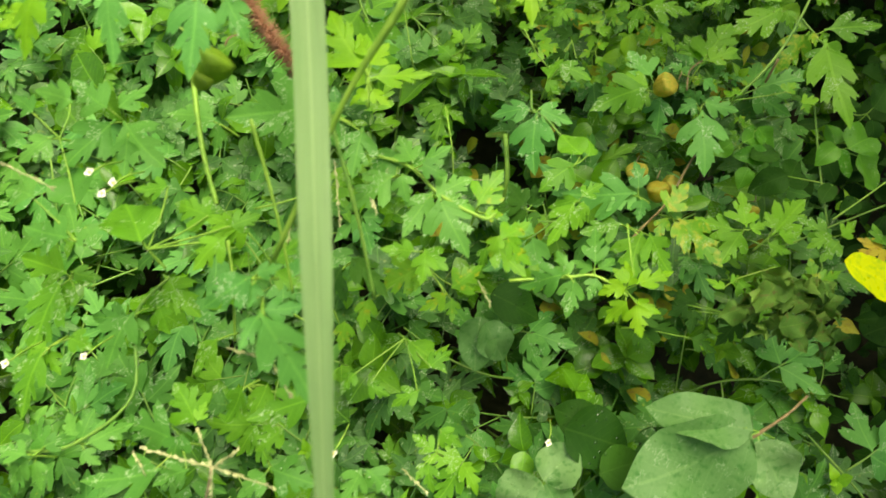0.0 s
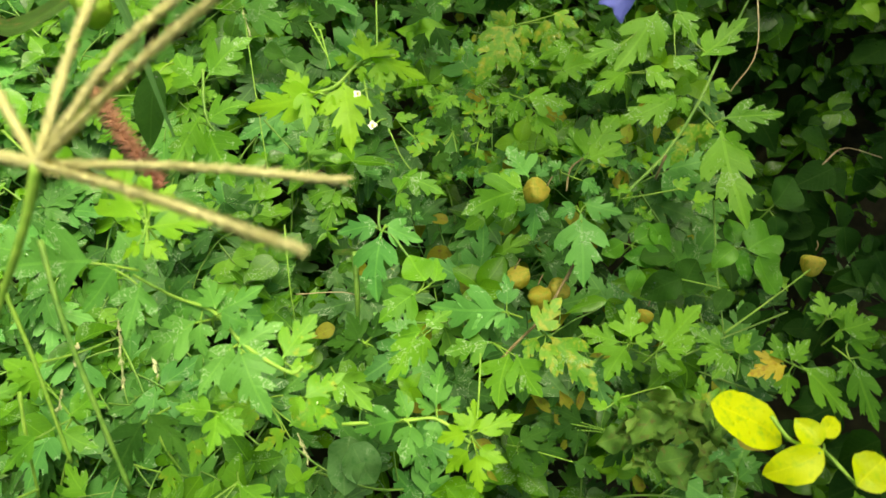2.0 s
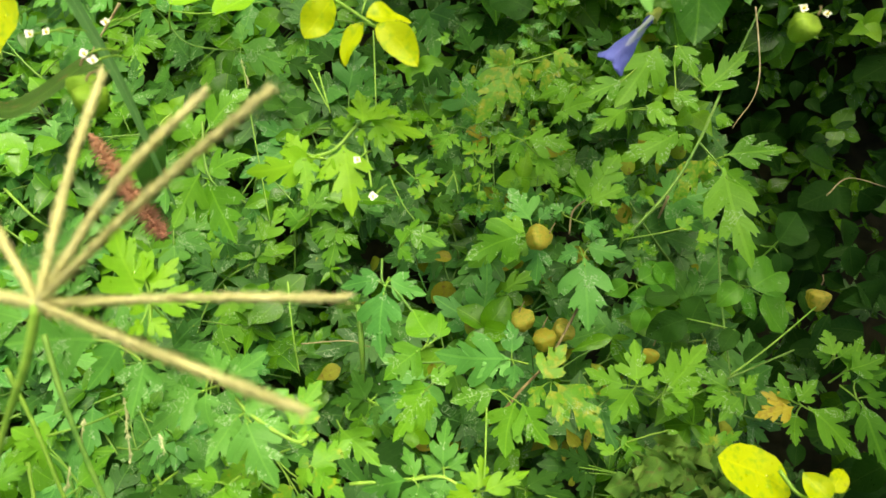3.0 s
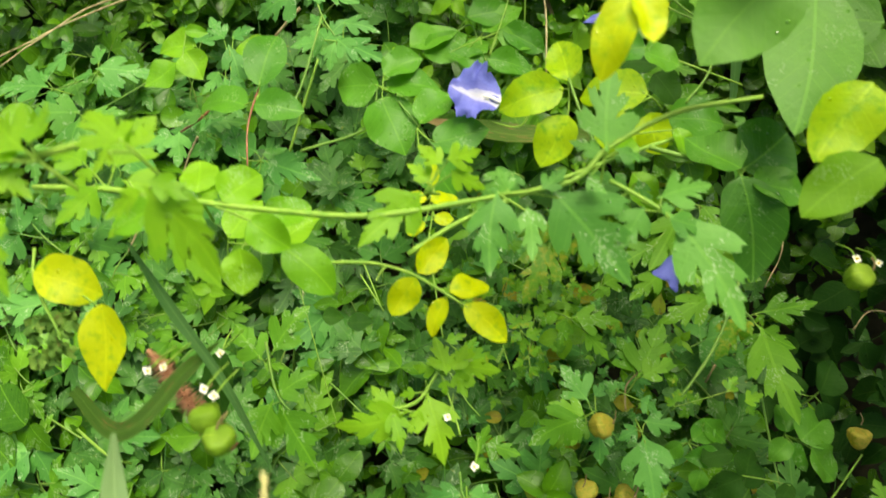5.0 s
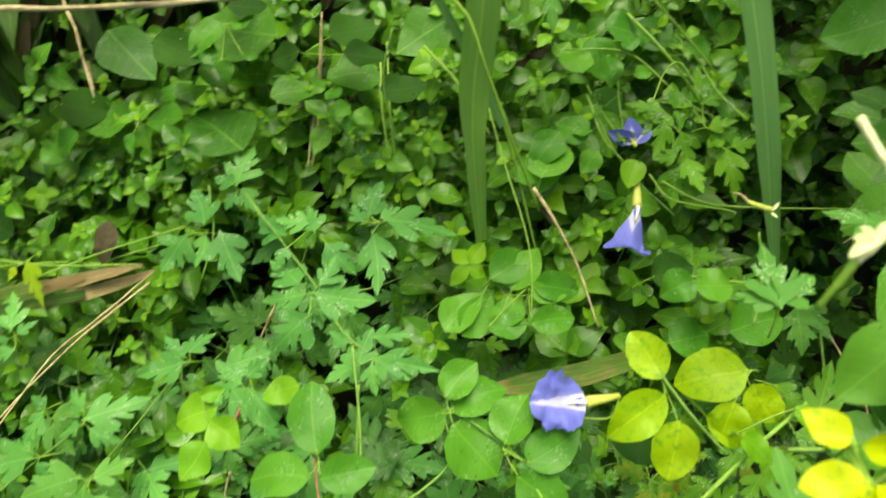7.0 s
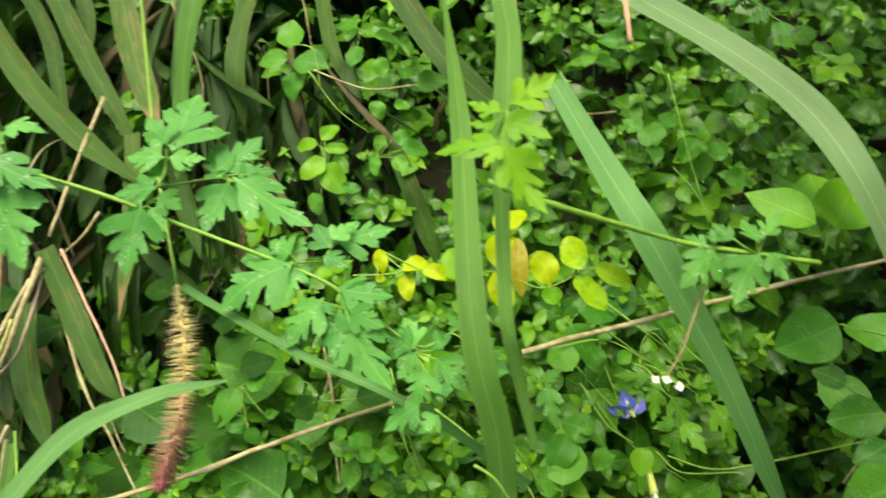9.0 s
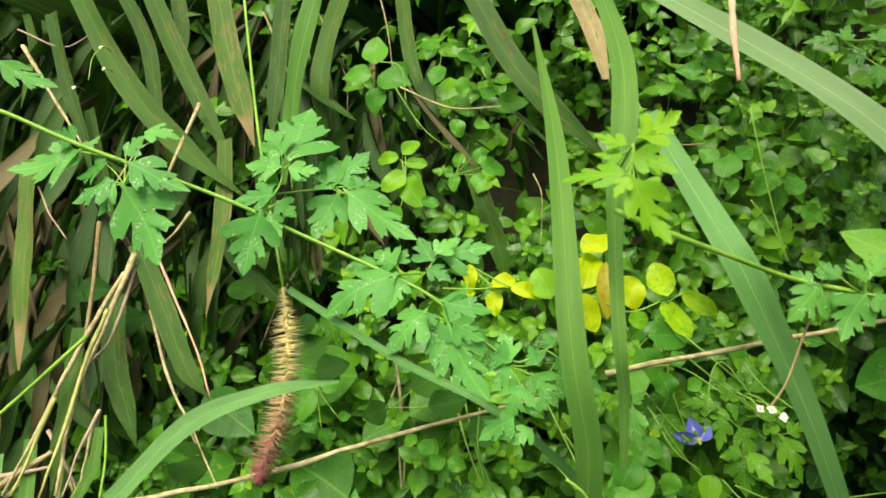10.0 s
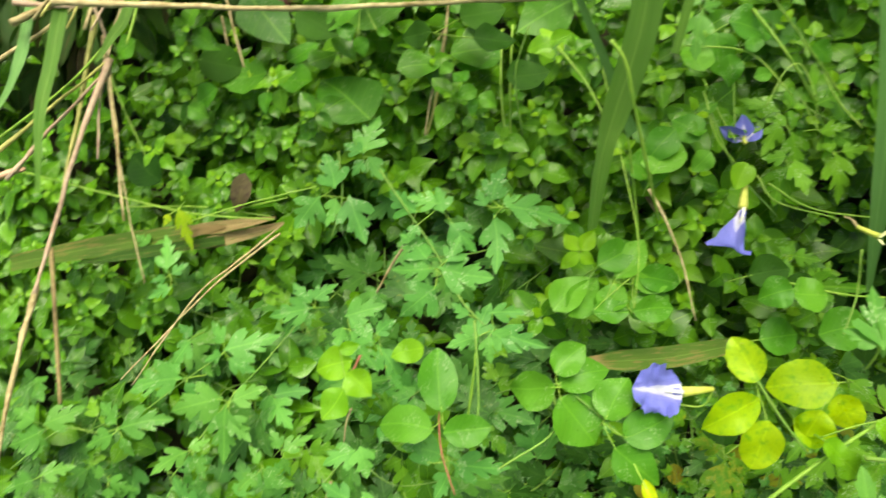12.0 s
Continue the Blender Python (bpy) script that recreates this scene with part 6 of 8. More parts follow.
leaf(v, M_VINE, T(.388, .552, .083, .412, .524, .074, .34), S(.385, .549, .085, .413, .544, .085, .3), S(.392, .548, .074, .383, .513, .071, .34), T(.397, .579, .077, .432, .583, .074, .3), S(.389, .586, .075, .411, .602, .070, .4))
leaf(v, M_VINE, T(.301, .418, .079, .363, .392, .075, .22), S(.300, .420, .075, .281, .412, .071, .4), S(.315, .418, .075, .344, .425, .068, .36))
leaf(v, M_VINE_PALE, T(.230, .367, .315, .245, .402, .309, .4), S(.232, .369, .315, .260, .374, .309, .45), S(.229, .368, .315, .217, .384, .309, .42))
leaf(v, M_VINE_PALE, T(.195, .254, .276, .177, .271, .268, .38), S(.183, .246, .280, .162, .247, .279, .38), T(.202, .257, .278, .207, .241, .277, .36), S(.186, .242, .282, .193, .231, .280, .4))
leaf(v, M_VINE_PALE, T(.134, .269, .280, .111, .253, .274, .38), S(.133, .267, .284, .133, .249, .280, .4), S(.132, .271, .278, .116, .270, .274, .4))
leaf(v, M_VINE_PALE, T(.331, .378, .282, .313, .411, .270, .3))

v = plant("round_leaved_climber", "climber with smooth ovate leaflets catching the light", "vine")
leaf(v, M_PEA, O(.140, .480, .119, .179, .506, .112, .3), R(.151, .468, .123, .193, .466, .120, .3), R(.139, .443, .118, .183, .452, .110, .3), O(.086, .462, .118, .126, .488, .106, .34), O(.116, .458, .118, .144, .475, .117, .46))
leaf(v, M_PEA, O(.208, .559, .121, .245, .598, .112, .4), O(.189, .578, .126, .214, .560, .116, .46), O(.264, .576, .119, .249, .607, .115, .42))
leaf(v, M_VINE_YOUNG, O(.117, .515, .122, .111, .537, .119, .34), O(.118, .515, .121, .139, .529, .118, .34), O(.116, .513, .124, .095, .506, .117, .3), O(.117, .513, .123, .126, .499, .119, .36))
leaf(v, M_LEAF_SHADE, R(.254, .442, .105, .292, .435, .103, .42), R(.193, .320, .101, .159, .337, .101, .45), R(.286, .428, .099, .304, .399, .096, .4))
leaf(v, M_PEA_LIME, O(-.126, .467, .145, -.154, .449, .146, .4), O(-.120, .481, .140, -.106, .453, .136, .44), O(-.113, .490, .136, -.151, .494, .133, .4), R(-.047, .478, .138, -.079, .481, .135, .36), O(-.121, .502, .141, -.102, .501, .137, .36))
leaf(v, M_PEA_LIME, O(-.075, .297, .160, -.051, .330, .154, .4), O(-.041, .285, .161, -.006, .308, .155, .4))
leaf(v, M_PEA, O(-.134, .865, .026, -.202, .901, .012, .3), O(-.084, .832, .029, -.129, .858, .016, .34), O(-.105, .869, .026, -.062, .888, .018, .34), O(-.196, .868, .028, -.235, .868, .020, .4), O(-.138, .837, .034, -.149, .813, .027, .4), O(-.278, .971, .031, -.315, .969, .020, .4))
leaf(v, M_LEAF_SHADE, O(-.209, .916, .029, -.158, .888, .015, .4), O(-.294, .781, .026, -.320, .829, .028, .4), O(-.243, .847, .026, -.217, .857, .021, .4), O(.019, .838, .027, .035, .806, .015, .3))
leaf(v, M_VINE_YOUNG, O(-.091, .783, .026, -.111, .805, .021, .4), O(-.085, .779, .035, -.079, .802, .030, .36), O(-.089, .772, .035, -.072, .765, .029, .45))
leaf(v, M_BROWN, O(-.196, .757, .018, -.228, .722, .000, .24))

v = plant("balloon_vine", "long balloon vine runner with drooping jagged leaves across the grass", "vine")
stem(v, M_STEM, .0018, (-.048, 1.015, .506), (-.034, 1.001, .496), (-.005, .961, .476), (.034, .919, .446), (.065, .880, .426), (.085, .853, .406), (.119, .802, .386), (.144, .759, .376), (.153, .733, .366))
leaf(v, M_VINE_BLUE, T(-.008, .964, .470, -.063, .991, .466, .312), S(-.011, .968, .469, -.032, .961, .464, .39), S(-.008, .972, .473, -.020, .994, .472, .468), S(-.009, .970, .466, .007, .973, .466, .468))
leaf(v, M_VINE_BLUE, T(.007, .911, .473, .001, .852, .452, .403), S(-.000, .929, .465, -.031, .930, .465, .468), S(.002, .923, .466, -.022, .915, .456, .442), S(.003, .945, .465, -.023, .955, .460, .52), T(.019, .923, .475, .046, .882, .474, .338), S(.018, .937, .472, .036, .943, .471, .52), S(.038, .946, .472, .057, .928, .468, .39), S(.013, .918, .466, .024, .905, .459, .468))
leaf(v, M_VINE_BLUE, T(-.038, 1.102, .470, -.010, 1.073, .445, .364))
stem(v, M_STEM_DARK, .0012, (.079, .876, .416), (.099, .886, .416), (.115, .912, .416))
leaf(v, M_VINE_BLUE, T(.116, .899, .421, .156, .949, .404, .468), S(.115, .906, .422, .113, .934, .423, .52), S(.122, .911, .414, .143, .909, .407, .442), S(.106, .894, .422, .084, .921, .414, .442), S(.111, .888, .424, .130, .875, .422, .442), S(.112, .885, .422, .116, .872, .419, .52), S(.101, .897, .415, .088, .896, .413, .52))
leaf(v, M_VINE_BLUE, T(.075, .866, .425, .040, .834, .416, .442), S(.089, .874, .423, .061, .891, .424, .364), S(.091, .882, .419, .083, .900, .416, .52), S(.090, .869, .421, .095, .853, .415, .52), S(.076, .867, .420, .047, .871, .415, .442), S(.079, .864, .420, .078, .844, .415, .442))
stem(v, M_STEM_DARK, .001, (.088, .897, .396), (.136, .868, .396), (.146, .859, .396))
leaf(v, M_VINE_BLUE, T(.138, .857, .401, .164, .796, .393, .325), S(.141, .861, .397, .167, .854, .389, .442), S(.132, .862, .398, .097, .842, .388, .403), S(.137, .858, .397, .131, .836, .387, .442), T(.131, .877, .397, .174, .886, .392, .442), S(.130, .869, .398, .136, .902, .390, .468))
leaf(v, M_VINE_BLUE, T(.133, .780, .388, .072, .789, .384, .403), S(.136, .783, .382, .105, .815, .372, .39), S(.133, .779, .384, .116, .760, .384, .494), S(.135, .779, .380, .134, .762, .376, .442), S(.137, .787, .387, .129, .811, .381, .52), S(.139, .790, .380, .153, .798, .378, .52))
leaf(v, M_VINE_BLUE, T(.169, .776, .381, .208, .759, .373, .429), S(.163, .774, .382, .166, .799, .381, .468), S(.155, .769, .386, .164, .751, .385, .416), S(.167, .774, .389, .188, .779, .388, .468))
leaf(v, M_VINE_BLUE, T(.144, .724, .382, .137, .666, .367, .351), S(.141, .729, .382, .119, .704, .380, .39), S(.147, .722, .388, .158, .699, .384, .442), T(.136, .741, .389, .095, .736, .376, .442), S(.137, .736, .391, .134, .726, .391, .52), T(.150, .743, .384, .176, .715, .379, .455), S(.150, .739, .382, .163, .716, .374, .442))
stem(v, M_STEM_DARK, .001, (.154, .737, .356), (.169, .682, .356), (.192, .675, .356), (.198, .662, .356))
leaf(v, M_VINE_BLUE, S(.164, .683, .359, .156, .709, .351, .52), S(.165, .679, .355, .144, .674, .352, .52), T(.163, .662, .362, .141, .649, .354, .52), T(.174, .665, .360, .176, .636, .350, .442), S(.182, .668, .358, .186, .684, .356, .52), S(.199, .673, .356, .200, .686, .356, .52), S(.167, .682, .360, .174, .706, .354, .468))
leaf(v, M_VINE_BLUE, T(.195, .661, .356, .207, .628, .351, .442), S(.197, .665, .359, .199, .651, .354, .52), S(.144, .647, .360, .116, .650, .352, .442), S(.158, .650, .357, .170, .643, .353, .52), S(.151, .635, .354, .133, .634, .354, .468))

v = plant("balloon_vine", "lime-green balloon vine tip climbing over a grass blade", "vine")
stem(v, M_STEM, .0018, (.239, .674, .516), (.257, .649, .506), (.288, .626, .476), (.321, .601, .446), (.346, .578, .436), (.379, .546, .426))
leaf(v, M_VINE_YOUNG, T(.276, .700, .522, .307, .700, .517, .38), S(.280, .698, .520, .291, .690, .518, .3), T(.271, .701, .518, .263, .721, .514, .36), T(.259, .687, .519, .232, .711, .512, .28), S(.266, .692, .523, .277, .669, .521, .34), T(.256, .681, .523, .251, .643, .511, .34), S(.254, .681, .526, .239, .676, .526, .34), S(.258, .678, .519, .264, .660, .519, .34), S(.265, .699, .516, .254, .710, .514, .36))
leaf(v, M_VINE_PALE, T(.334, .590, .443, .300, .584, .443, .38), S(.330, .592, .444, .327, .606, .440, .36), S(.334, .590, .446, .342, .599, .443, .4), S(.339, .587, .437, .332, .571, .432, .38))
leaf(v, M_VINE_PALE, T(.349, .570, .441, .317, .558, .439, .38), S(.345, .585, .443, .345, .601, .442, .36), S(.352, .575, .444, .362, .593, .438, .38), T(.361, .576, .439, .380, .581, .439, .36), S(.351, .567, .444, .348, .549, .444, .4))
leaf(v, M_VINE_PALE, T(.583, .757, .345, .564, .775, .336, .28), S(.580, .749, .347, .599, .759, .346, .4), T(.582, .727, .349, .563, .735, .343, .4), S(.581, .714, .346, .564, .698, .344, .4), S(.599, .736, .345, .629, .737, .343, .36))

v = plant("yellow_leaved_climber", "thin climber with bright yellow pointed leaflets between grass", "vine")
stem(v, M_STEM, .0008, (.167, .788, .296), (.191, .769, .296), (.216, .753, .296), (.234, .729, .296), (.262, .711, .296), (.281, .676, .296), (.315, .666, .296), (.333, .660, .296))
leaf(v, M_PEA_YELLOW, E(.198, .790, .303, .189, .772, .298, .3), E(.202, .762, .301, .226, .759, .294, .3), E(.204, .760, .294, .190, .741, .293, .3), E(.214, .751, .302, .231, .728, .299, .25), E(.179, .767, .306, .187, .764, .305, .4))
leaf(v, M_PEA_LIME, E(.234, .720, .306, .243, .753, .298, .36), E(.274, .669, .302, .291, .662, .297, .4))
leaf(v, M_PEA_YELLOW, E(.263, .713, .299, .297, .738, .296, .34), E(.285, .740, .299, .321, .745, .291, .34), E(.258, .709, .304, .249, .677, .297, .3), E(.297, .701, .304, .288, .673, .297, .36))
leaf(v, M_ORANGE, E(.294, .721, .303, .264, .681, .296, .15))
leaf(v, M_PEA_TURNING, E(.313, .665, .304, .327, .699, .298, .33), E(.308, .666, .298, .308, .629, .298, .3), E(.325, .662, .301, .336, .631, .300, .24))

v = plant("round_leaved_climber", "low climber with small oval bright green leaflets", "vine")
stem(v, M_STEM, .0007, (.249, 1.033, .150), (.222, .991, .150), (.194, .963, .150))
leaf(v, M_PEA_LIME, E(.239, 1.032, .152, .217, 1.057, .147, .3), E(.245, 1.034, .151, .275, 1.041, .149, .34), E(.242, 1.022, .149, .264, 1.005, .146, .3), E(.233, 1.005, .158, .196, 1.005, .156, .36), E(.229, 1.002, .151, .226, .959, .151, .34))
leaf(v, M_PEA, E(.281, .967, .155, .267, .949, .149, .36), E(.312, .958, .150, .339, .942, .141, .38), E(.302, .955, .148, .297, .930, .148, .38), E(.342, 1.016, .149, .360, 1.006, .143, .42), E(.326, 1.041, .149, .322, 1.017, .142, .4), E(.328, .981, .151, .314, .962, .149, .4), E(.308, .989, .149, .289, .983, .143, .4), E(.197, .979, .152, .187, .955, .142, .36), E(.227, .961, .156, .244, .945, .152, .36))
leaf(v, M_PEA, O(.380, 1.151, .154, .356, 1.185, .147, .34), O(.388, 1.122, .155, .414, 1.096, .141, .3), O(.362, 1.125, .151, .337, 1.103, .150, .4), O(.370, 1.082, .160, .357, 1.058, .153, .36), O(.372, 1.036, .156, .401, 1.051, .151, .4), O(.381, 1.024, .148, .420, 1.004, .146, .34), O(.279, 1.165, .158, .247, 1.196, .155, .36), O(.293, 1.181, .155, .325, 1.229, .148, .3), O(.287, 1.166, .150, .317, 1.126, .151, .4), O(.277, 1.151, .149, .252, 1.122, .138, .36))

v = plant("round_leaved_climber", "climber with broad smooth leaves in the shade", "vine")
leaf(v, M_PEA, R(.454, .509, .253, .406, .526, .244, .48), R(.478, .472, .257, .462, .506, .246, .46))
leaf(v, M_BROAD, R(.451, .433, .196, .412, .456, .190, .4), R(.418, .386, .203, .366, .402, .190, .42), O(.445, .467, .200, .437, .494, .194, .4), O(.431, .416, .203, .401, .422, .192, .4))
leaf(v, M_PEA_LIME, O(.441, .570, .360, .426, .619, .361, .3))
leaf(v, M_PEA_LIME, R(.452, .564, .356, .488, .605, .345, .36), R(.448, .560, .362, .496, .576, .356, .4))
leaf(v, M_PEA, O(.540, .780, .122, .574, .805, .121, .4), O(.554, .802, .119, .550, .830, .116, .4), O(.572, .794, .123, .601, .793, .115, .4), O(.548, .777, .117, .534, .758, .118, .4), O(.592, .750, .118, .562, .743, .107, .44), O(.579, .724, .126, .609, .719, .127, .4), O(.582, .699, .118, .589, .672, .114, .4), O(.632, .913, .125, .610, .940, .119, .36), O(.398, .626, .119, .411, .604, .111, .4), O(.321, .644, .123, .313, .616, .113, .4), O(.291, .636, .124, .296, .675, .111, .4), O(.332, .614, .122, .355, .613, .116, .3))
leaf(v, M_LEAF_SHADE, O(.063, .783, .120, .031, .794, .113, .4), O(.094, .782, .125, .144, .782, .109, .44), O(.099, .756, .125, .141, .743, .115, .4), O(.015, .866, .120, .053, .855, .115, .4), O(-.000, .894, .119, .045, .901, .103, .4), O(.001, .998, .122, -.027, 1.035, .111, .36), O(.046, .918, .122, .015, .933, .122, .4), O(.116, .707, .119, .161, .698, .115, .4), O(-.193, 1.138, .126, -.151, 1.121, .114, .4), O(-.182, 1.075, .118, -.128, 1.066, .109, .4), O(-.062, .858, .125, -.027, .820, .116, .4))
leaf(v, M_PEA, O(.003, .850, .122, -.040, .829, .118, .34), O(.013, .836, .119, .036, .853, .112, .36), O(.010, .807, .116, .024, .802, .113, .4), O(-.010, .805, .124, -.010, .785, .116, .4), O(-.020, .829, .120, -.020, .807, .116, .4), O(.077, .713, .126, .069, .734, .120, .4), O(.084, .701, .124, .063, .703, .121, .4), O(.084, .699, .116, .098, .683, .110, .4), O(.080, .699, .115, .070, .685, .111, .4), O(.072, .740, .117, .055, .738, .113, .4), O(.245, .593, .122, .208, .574, .115, .36), O(.254, .587, .120, .275, .585, .118, .4), O(.264, .559, .126, .242, .549, .122, .4), O(.342, .635, .126, .346, .655, .126, .4))

v = plant("balloon_vine", "low balloon vine leaves spread over the undergrowth", "vine")
leaf(v, M_VINE_PALE, T(-.316, .700, .041, -.339, .678, .040, .36), S(-.317, .707, .041, -.334, .725, .037, .38), S(-.312, .701, .042, -.293, .689, .041, .38))
leaf(v, M_VINE_PALE, T(-.144, .478, .037, -.106, .472, .024, .34), S(-.148, .480, .042, -.175, .480, .036, .38), S(-.146, .473, .038, -.151, .448, .033, .36))
leaf(v, M_VINE, T(.345, .530, .078, .321, .499, .065, .38), S(.350, .532, .084, .345, .495, .082, .36), S(.344, .539, .083, .322, .546, .084, .38))
leaf(v, M_VINE, T(.389, .524, .082, .378, .477, .068, .34), S(.395, .524, .083, .419, .520, .081, .36), S(.389, .529, .078, .389, .550, .078, .36))
leaf(v, M_VINE, T(.302, .446, .085, .278, .428, .079, .4), S(.309, .446, .083, .330, .433, .080, .36), S(.309, .450, .079, .302, .461, .074, .38))
leaf(v, M_VINE_PALE, T(.360, .369, .085, .346, .330, .075, .42), S(.362, .374, .082, .356, .390, .076, .4), S(.368, .366, .078, .373, .334, .075, .4))
leaf(v, M_VINE_PALE, T(.231, .613, .303, .215, .584, .295, .34), S(.232, .615, .303, .247, .615, .300, .38), S(.234, .620, .299, .228, .630, .299, .38))

v = plant("balloon_vine", "balloon vine carpet with grey-green cut leaves beside straw", "vine")
leaf(v, M_VINE_PALE, T(-.500, .551, .018, -.554, .550, .012, .32), S(-.496, .556, .018, -.450, .560, .012, .34), S(-.505, .547, .018, -.522, .523, .012, .34), S(-.508, .564, .018, -.540, .590, .012, .34))
leaf(v, M_VINE_PALE, T(-.413, .522, .018, -.357, .511, .012, .32), S(-.415, .529, .018, -.435, .560, .012, .34), S(-.412, .512, .018, -.410, .487, .012, .34), S(-.422, .518, .018, -.460, .517, .012, .34))
leaf(v, M_VINE_BLUE, T(-.331, .551, .018, -.400, .558, .012, .32), S(-.330, .558, .018, -.353, .580, .012, .34), S(-.327, .544, .018, -.323, .524, .012, .34))
leaf(v, M_VINE_BLUE, T(-.310, .591, .018, -.342, .570, .012, .32), S(-.306, .593, .018, -.320, .612, .012, .34))
leaf(v, M_VINE_BLUE, T(-.273, .564, .018, -.213, .564, .012, .32), S(-.273, .574, .018, -.285, .604, .012, .34), S(-.272, .554, .018, -.249, .531, .012, .34), S(-.280, .561, .018, -.305, .562, .012, .34))
leaf(v, M_VINE_PALE, T(-.289, .504, .018, -.314, .447, .012, .32), S(-.293, .515, .018, -.356, .521, .012, .34), S(-.281, .508, .018, -.242, .509, .012, .34), S(-.289, .492, .018, -.274, .460, .012, .34))
leaf(v, M_VINE_BLUE, T(-.167, .576, .018, -.216, .584, .012, .32), S(-.160, .584, .018, -.131, .593, .012, .34), S(-.166, .582, .018, -.179, .612, .012, .34))
leaf(v, M_VINE_BLUE, T(-.132, .533, .018, -.117, .484, .012, .32), S(-.132, .553, .018, -.087, .551, .012, .34), S(-.139, .543, .018, -.160, .522, .012, .34))
leaf(v, M_VINE_BLUE, T(-.154, .470, .018, -.194, .481, .012, .32), S(-.145, .473, .018, -.108, .467, .012, .34), S(-.154, .463, .018, -.150, .439, .012, .34), S(-.156, .477, .018, -.160, .495, .012, .34))
leaf(v, M_VINE_PALE, T(-.077, .355, .018, -.020, .332, .012, .32), S(-.077, .364, .018, -.086, .389, .012, .34), S(-.079, .347, .018, -.074, .326, .012, .34))
leaf(v, M_VINE_PALE, T(-.174, .403, .018, -.195, .368, .012, .32), S(-.170, .406, .018, -.144, .406, .012, .34), S(-.178, .409, .018, -.197, .423, .012, .34))
leaf(v, M_VINE_PALE, T(-.513, .503, .018, -.475, .500, .012, .32), S(-.522, .501, .018, -.563, .500, .012, .34), S(-.514, .495, .018, -.510, .470, .012, .34))
leaf(v, M_VINE_PALE, T(-.438, .473, .018, -.409, .453, .012, .32), S(-.440, .480, .018, -.459, .497, .012, .34), S(-.439, .466, .018, -.445, .445, .012, .34))
leaf(v, M_VINE_PALE, T(-.344, .473, .018, -.391, .462, .012, .32), S(-.340, .477, .018, -.318, .478, .012, .34), S(-.339, .466, .018, -.335, .439, .012, .34))
leaf(v, M_VINE_PALE, T(-.267, .428, .018, -.242, .400, .012, .32), S(-.270, .435, .018, -.278, .456, .012, .34), S(-.275, .425, .018, -.303, .414, .012, .34))
leaf(v, M_VINE_PALE, T(-.328, .702, .018, -.360, .678, .012, .32), S(-.323, .705, .018, -.306, .717, .012, .34), S(-.332, .707, .018, -.357, .722, .012, .34))
leaf(v, M_VINE_PALE, T(-.241, .438, .018, -.207, .444, .012, .32), S(-.244, .442, .018, -.249, .465, .012, .34), S(-.243, .432, .018, -.243, .412, .012, .34))
stem(v, M_STEM_DARK, .0009, (-.551, .523, .010), (-.483, .545, .010), (-.425, .524, .010), (-.329, .550, .010), (-.278, .563, .010))
stem(v, M_STEM_DARK, .0009, (-.374, .451, .010), (-.292, .508, .010), (-.236, .538, .010), (-.169, .578, .010))
stem(v, M_STEM_DARK, .0009, (-.220, .387, .010), (-.176, .406, .010), (-.137, .366, .010), (-.078, .353, .010))

v = plant("butterfly_pea", "butterfly pea leaflets yellowing from the edges, overlapping", "vine")
stem(v, M_STEM, .0009, (.197, .353, .200), (.204, .331, .200), (.208, .302, .200))
leaf(v, M_PEA_TURNING, E(.200, .330, .212, .225, .307, .206, .4))
leaf(v, M_PEA_TURNING, E(.240, .335, .206, .243, .306, .200, .4))
leaf(v, M_PEA_LIME, E(.223, .296, .196, .239, .272, .190, .36))

v = plant("round_leaved_climber", "climber with smooth green leaves, some in joined pairs", "vine")
leaf(v, M_PEA, O(.128, .496, .120, .172, .504, .114, .34), O(.074, .471, .120, .119, .490, .114, .34))
leaf(v, M_PEA, E(.157, .475, .125, .192, .455, .119, .32), E(.140, .446, .125, .178, .436, .119, .32), E(.108, .460, .125, .138, .447, .119, .34))
leaf(v, M_PEA, R(.263, .417, .160, .235, .418, .154, .46), R(.261, .414, .160, .291, .403, .154, .5))
leaf(v, M_PEA, R(.234, .386, .120, .273, .378, .114, .42), R(.282, .373, .120, .331, .365, .114, .4))
leaf(v, M_PEA, R(.127, .755, .060, .075, .785, .054, .36))
leaf(v, M_PEA, R(.330, .679, .100, .319, .638, .094, .4), R(.345, .685, .100, .389, .662, .094, .4))
leaf(v, M_PEA, R(.232, .590, .110, .206, .553, .104, .36))
stem(v, M_STEM_DARK, .0009, (.089, .462, .110), (.129, .495, .110), (.136, .456, .110))

v = plant("tall_grass", "browning grass blade lying behind a blue flower", "grass")
blade(v, M_GRASS_SPOT, (.014, .022, .020, .012), (.226, .387, .075), (.173, .395, .075), (.122, .408, .075), (.071, .426, .075))

v = plant("tall_grass", "green grass blade turning tan towards its broken tip", "grass")
blade(v, M_GRASS_SPOT, (.020, .024, .022, .018), (-.489, .748, .032), (-.398, .731, .032), (-.303, .712, .032), (-.230, .697, .032))
blade(v, M_STRAW_LEAF, (.012, .015, .011, .003), (-.277, .709, .030), (-.237, .699, .030), (-.204, .692, .030), (-.173, .686, .030))

v = plant("tall_grass", "pale upright grass blades beside a straw bundle", "grass")
blade(v, M_GRASS_FRESH, (.014, .016, .012, .004), (-.277, .971, .160), (-.308, .892, .160), (-.336, .830, .160), (-.356, .749, .160))
blade(v, M_GRASS_FRESH, (.010, .012, .010, .003), (-.211, .942, .150), (-.231, .907, .150), (-.252, .888, .150), (-.273, .869, .150))
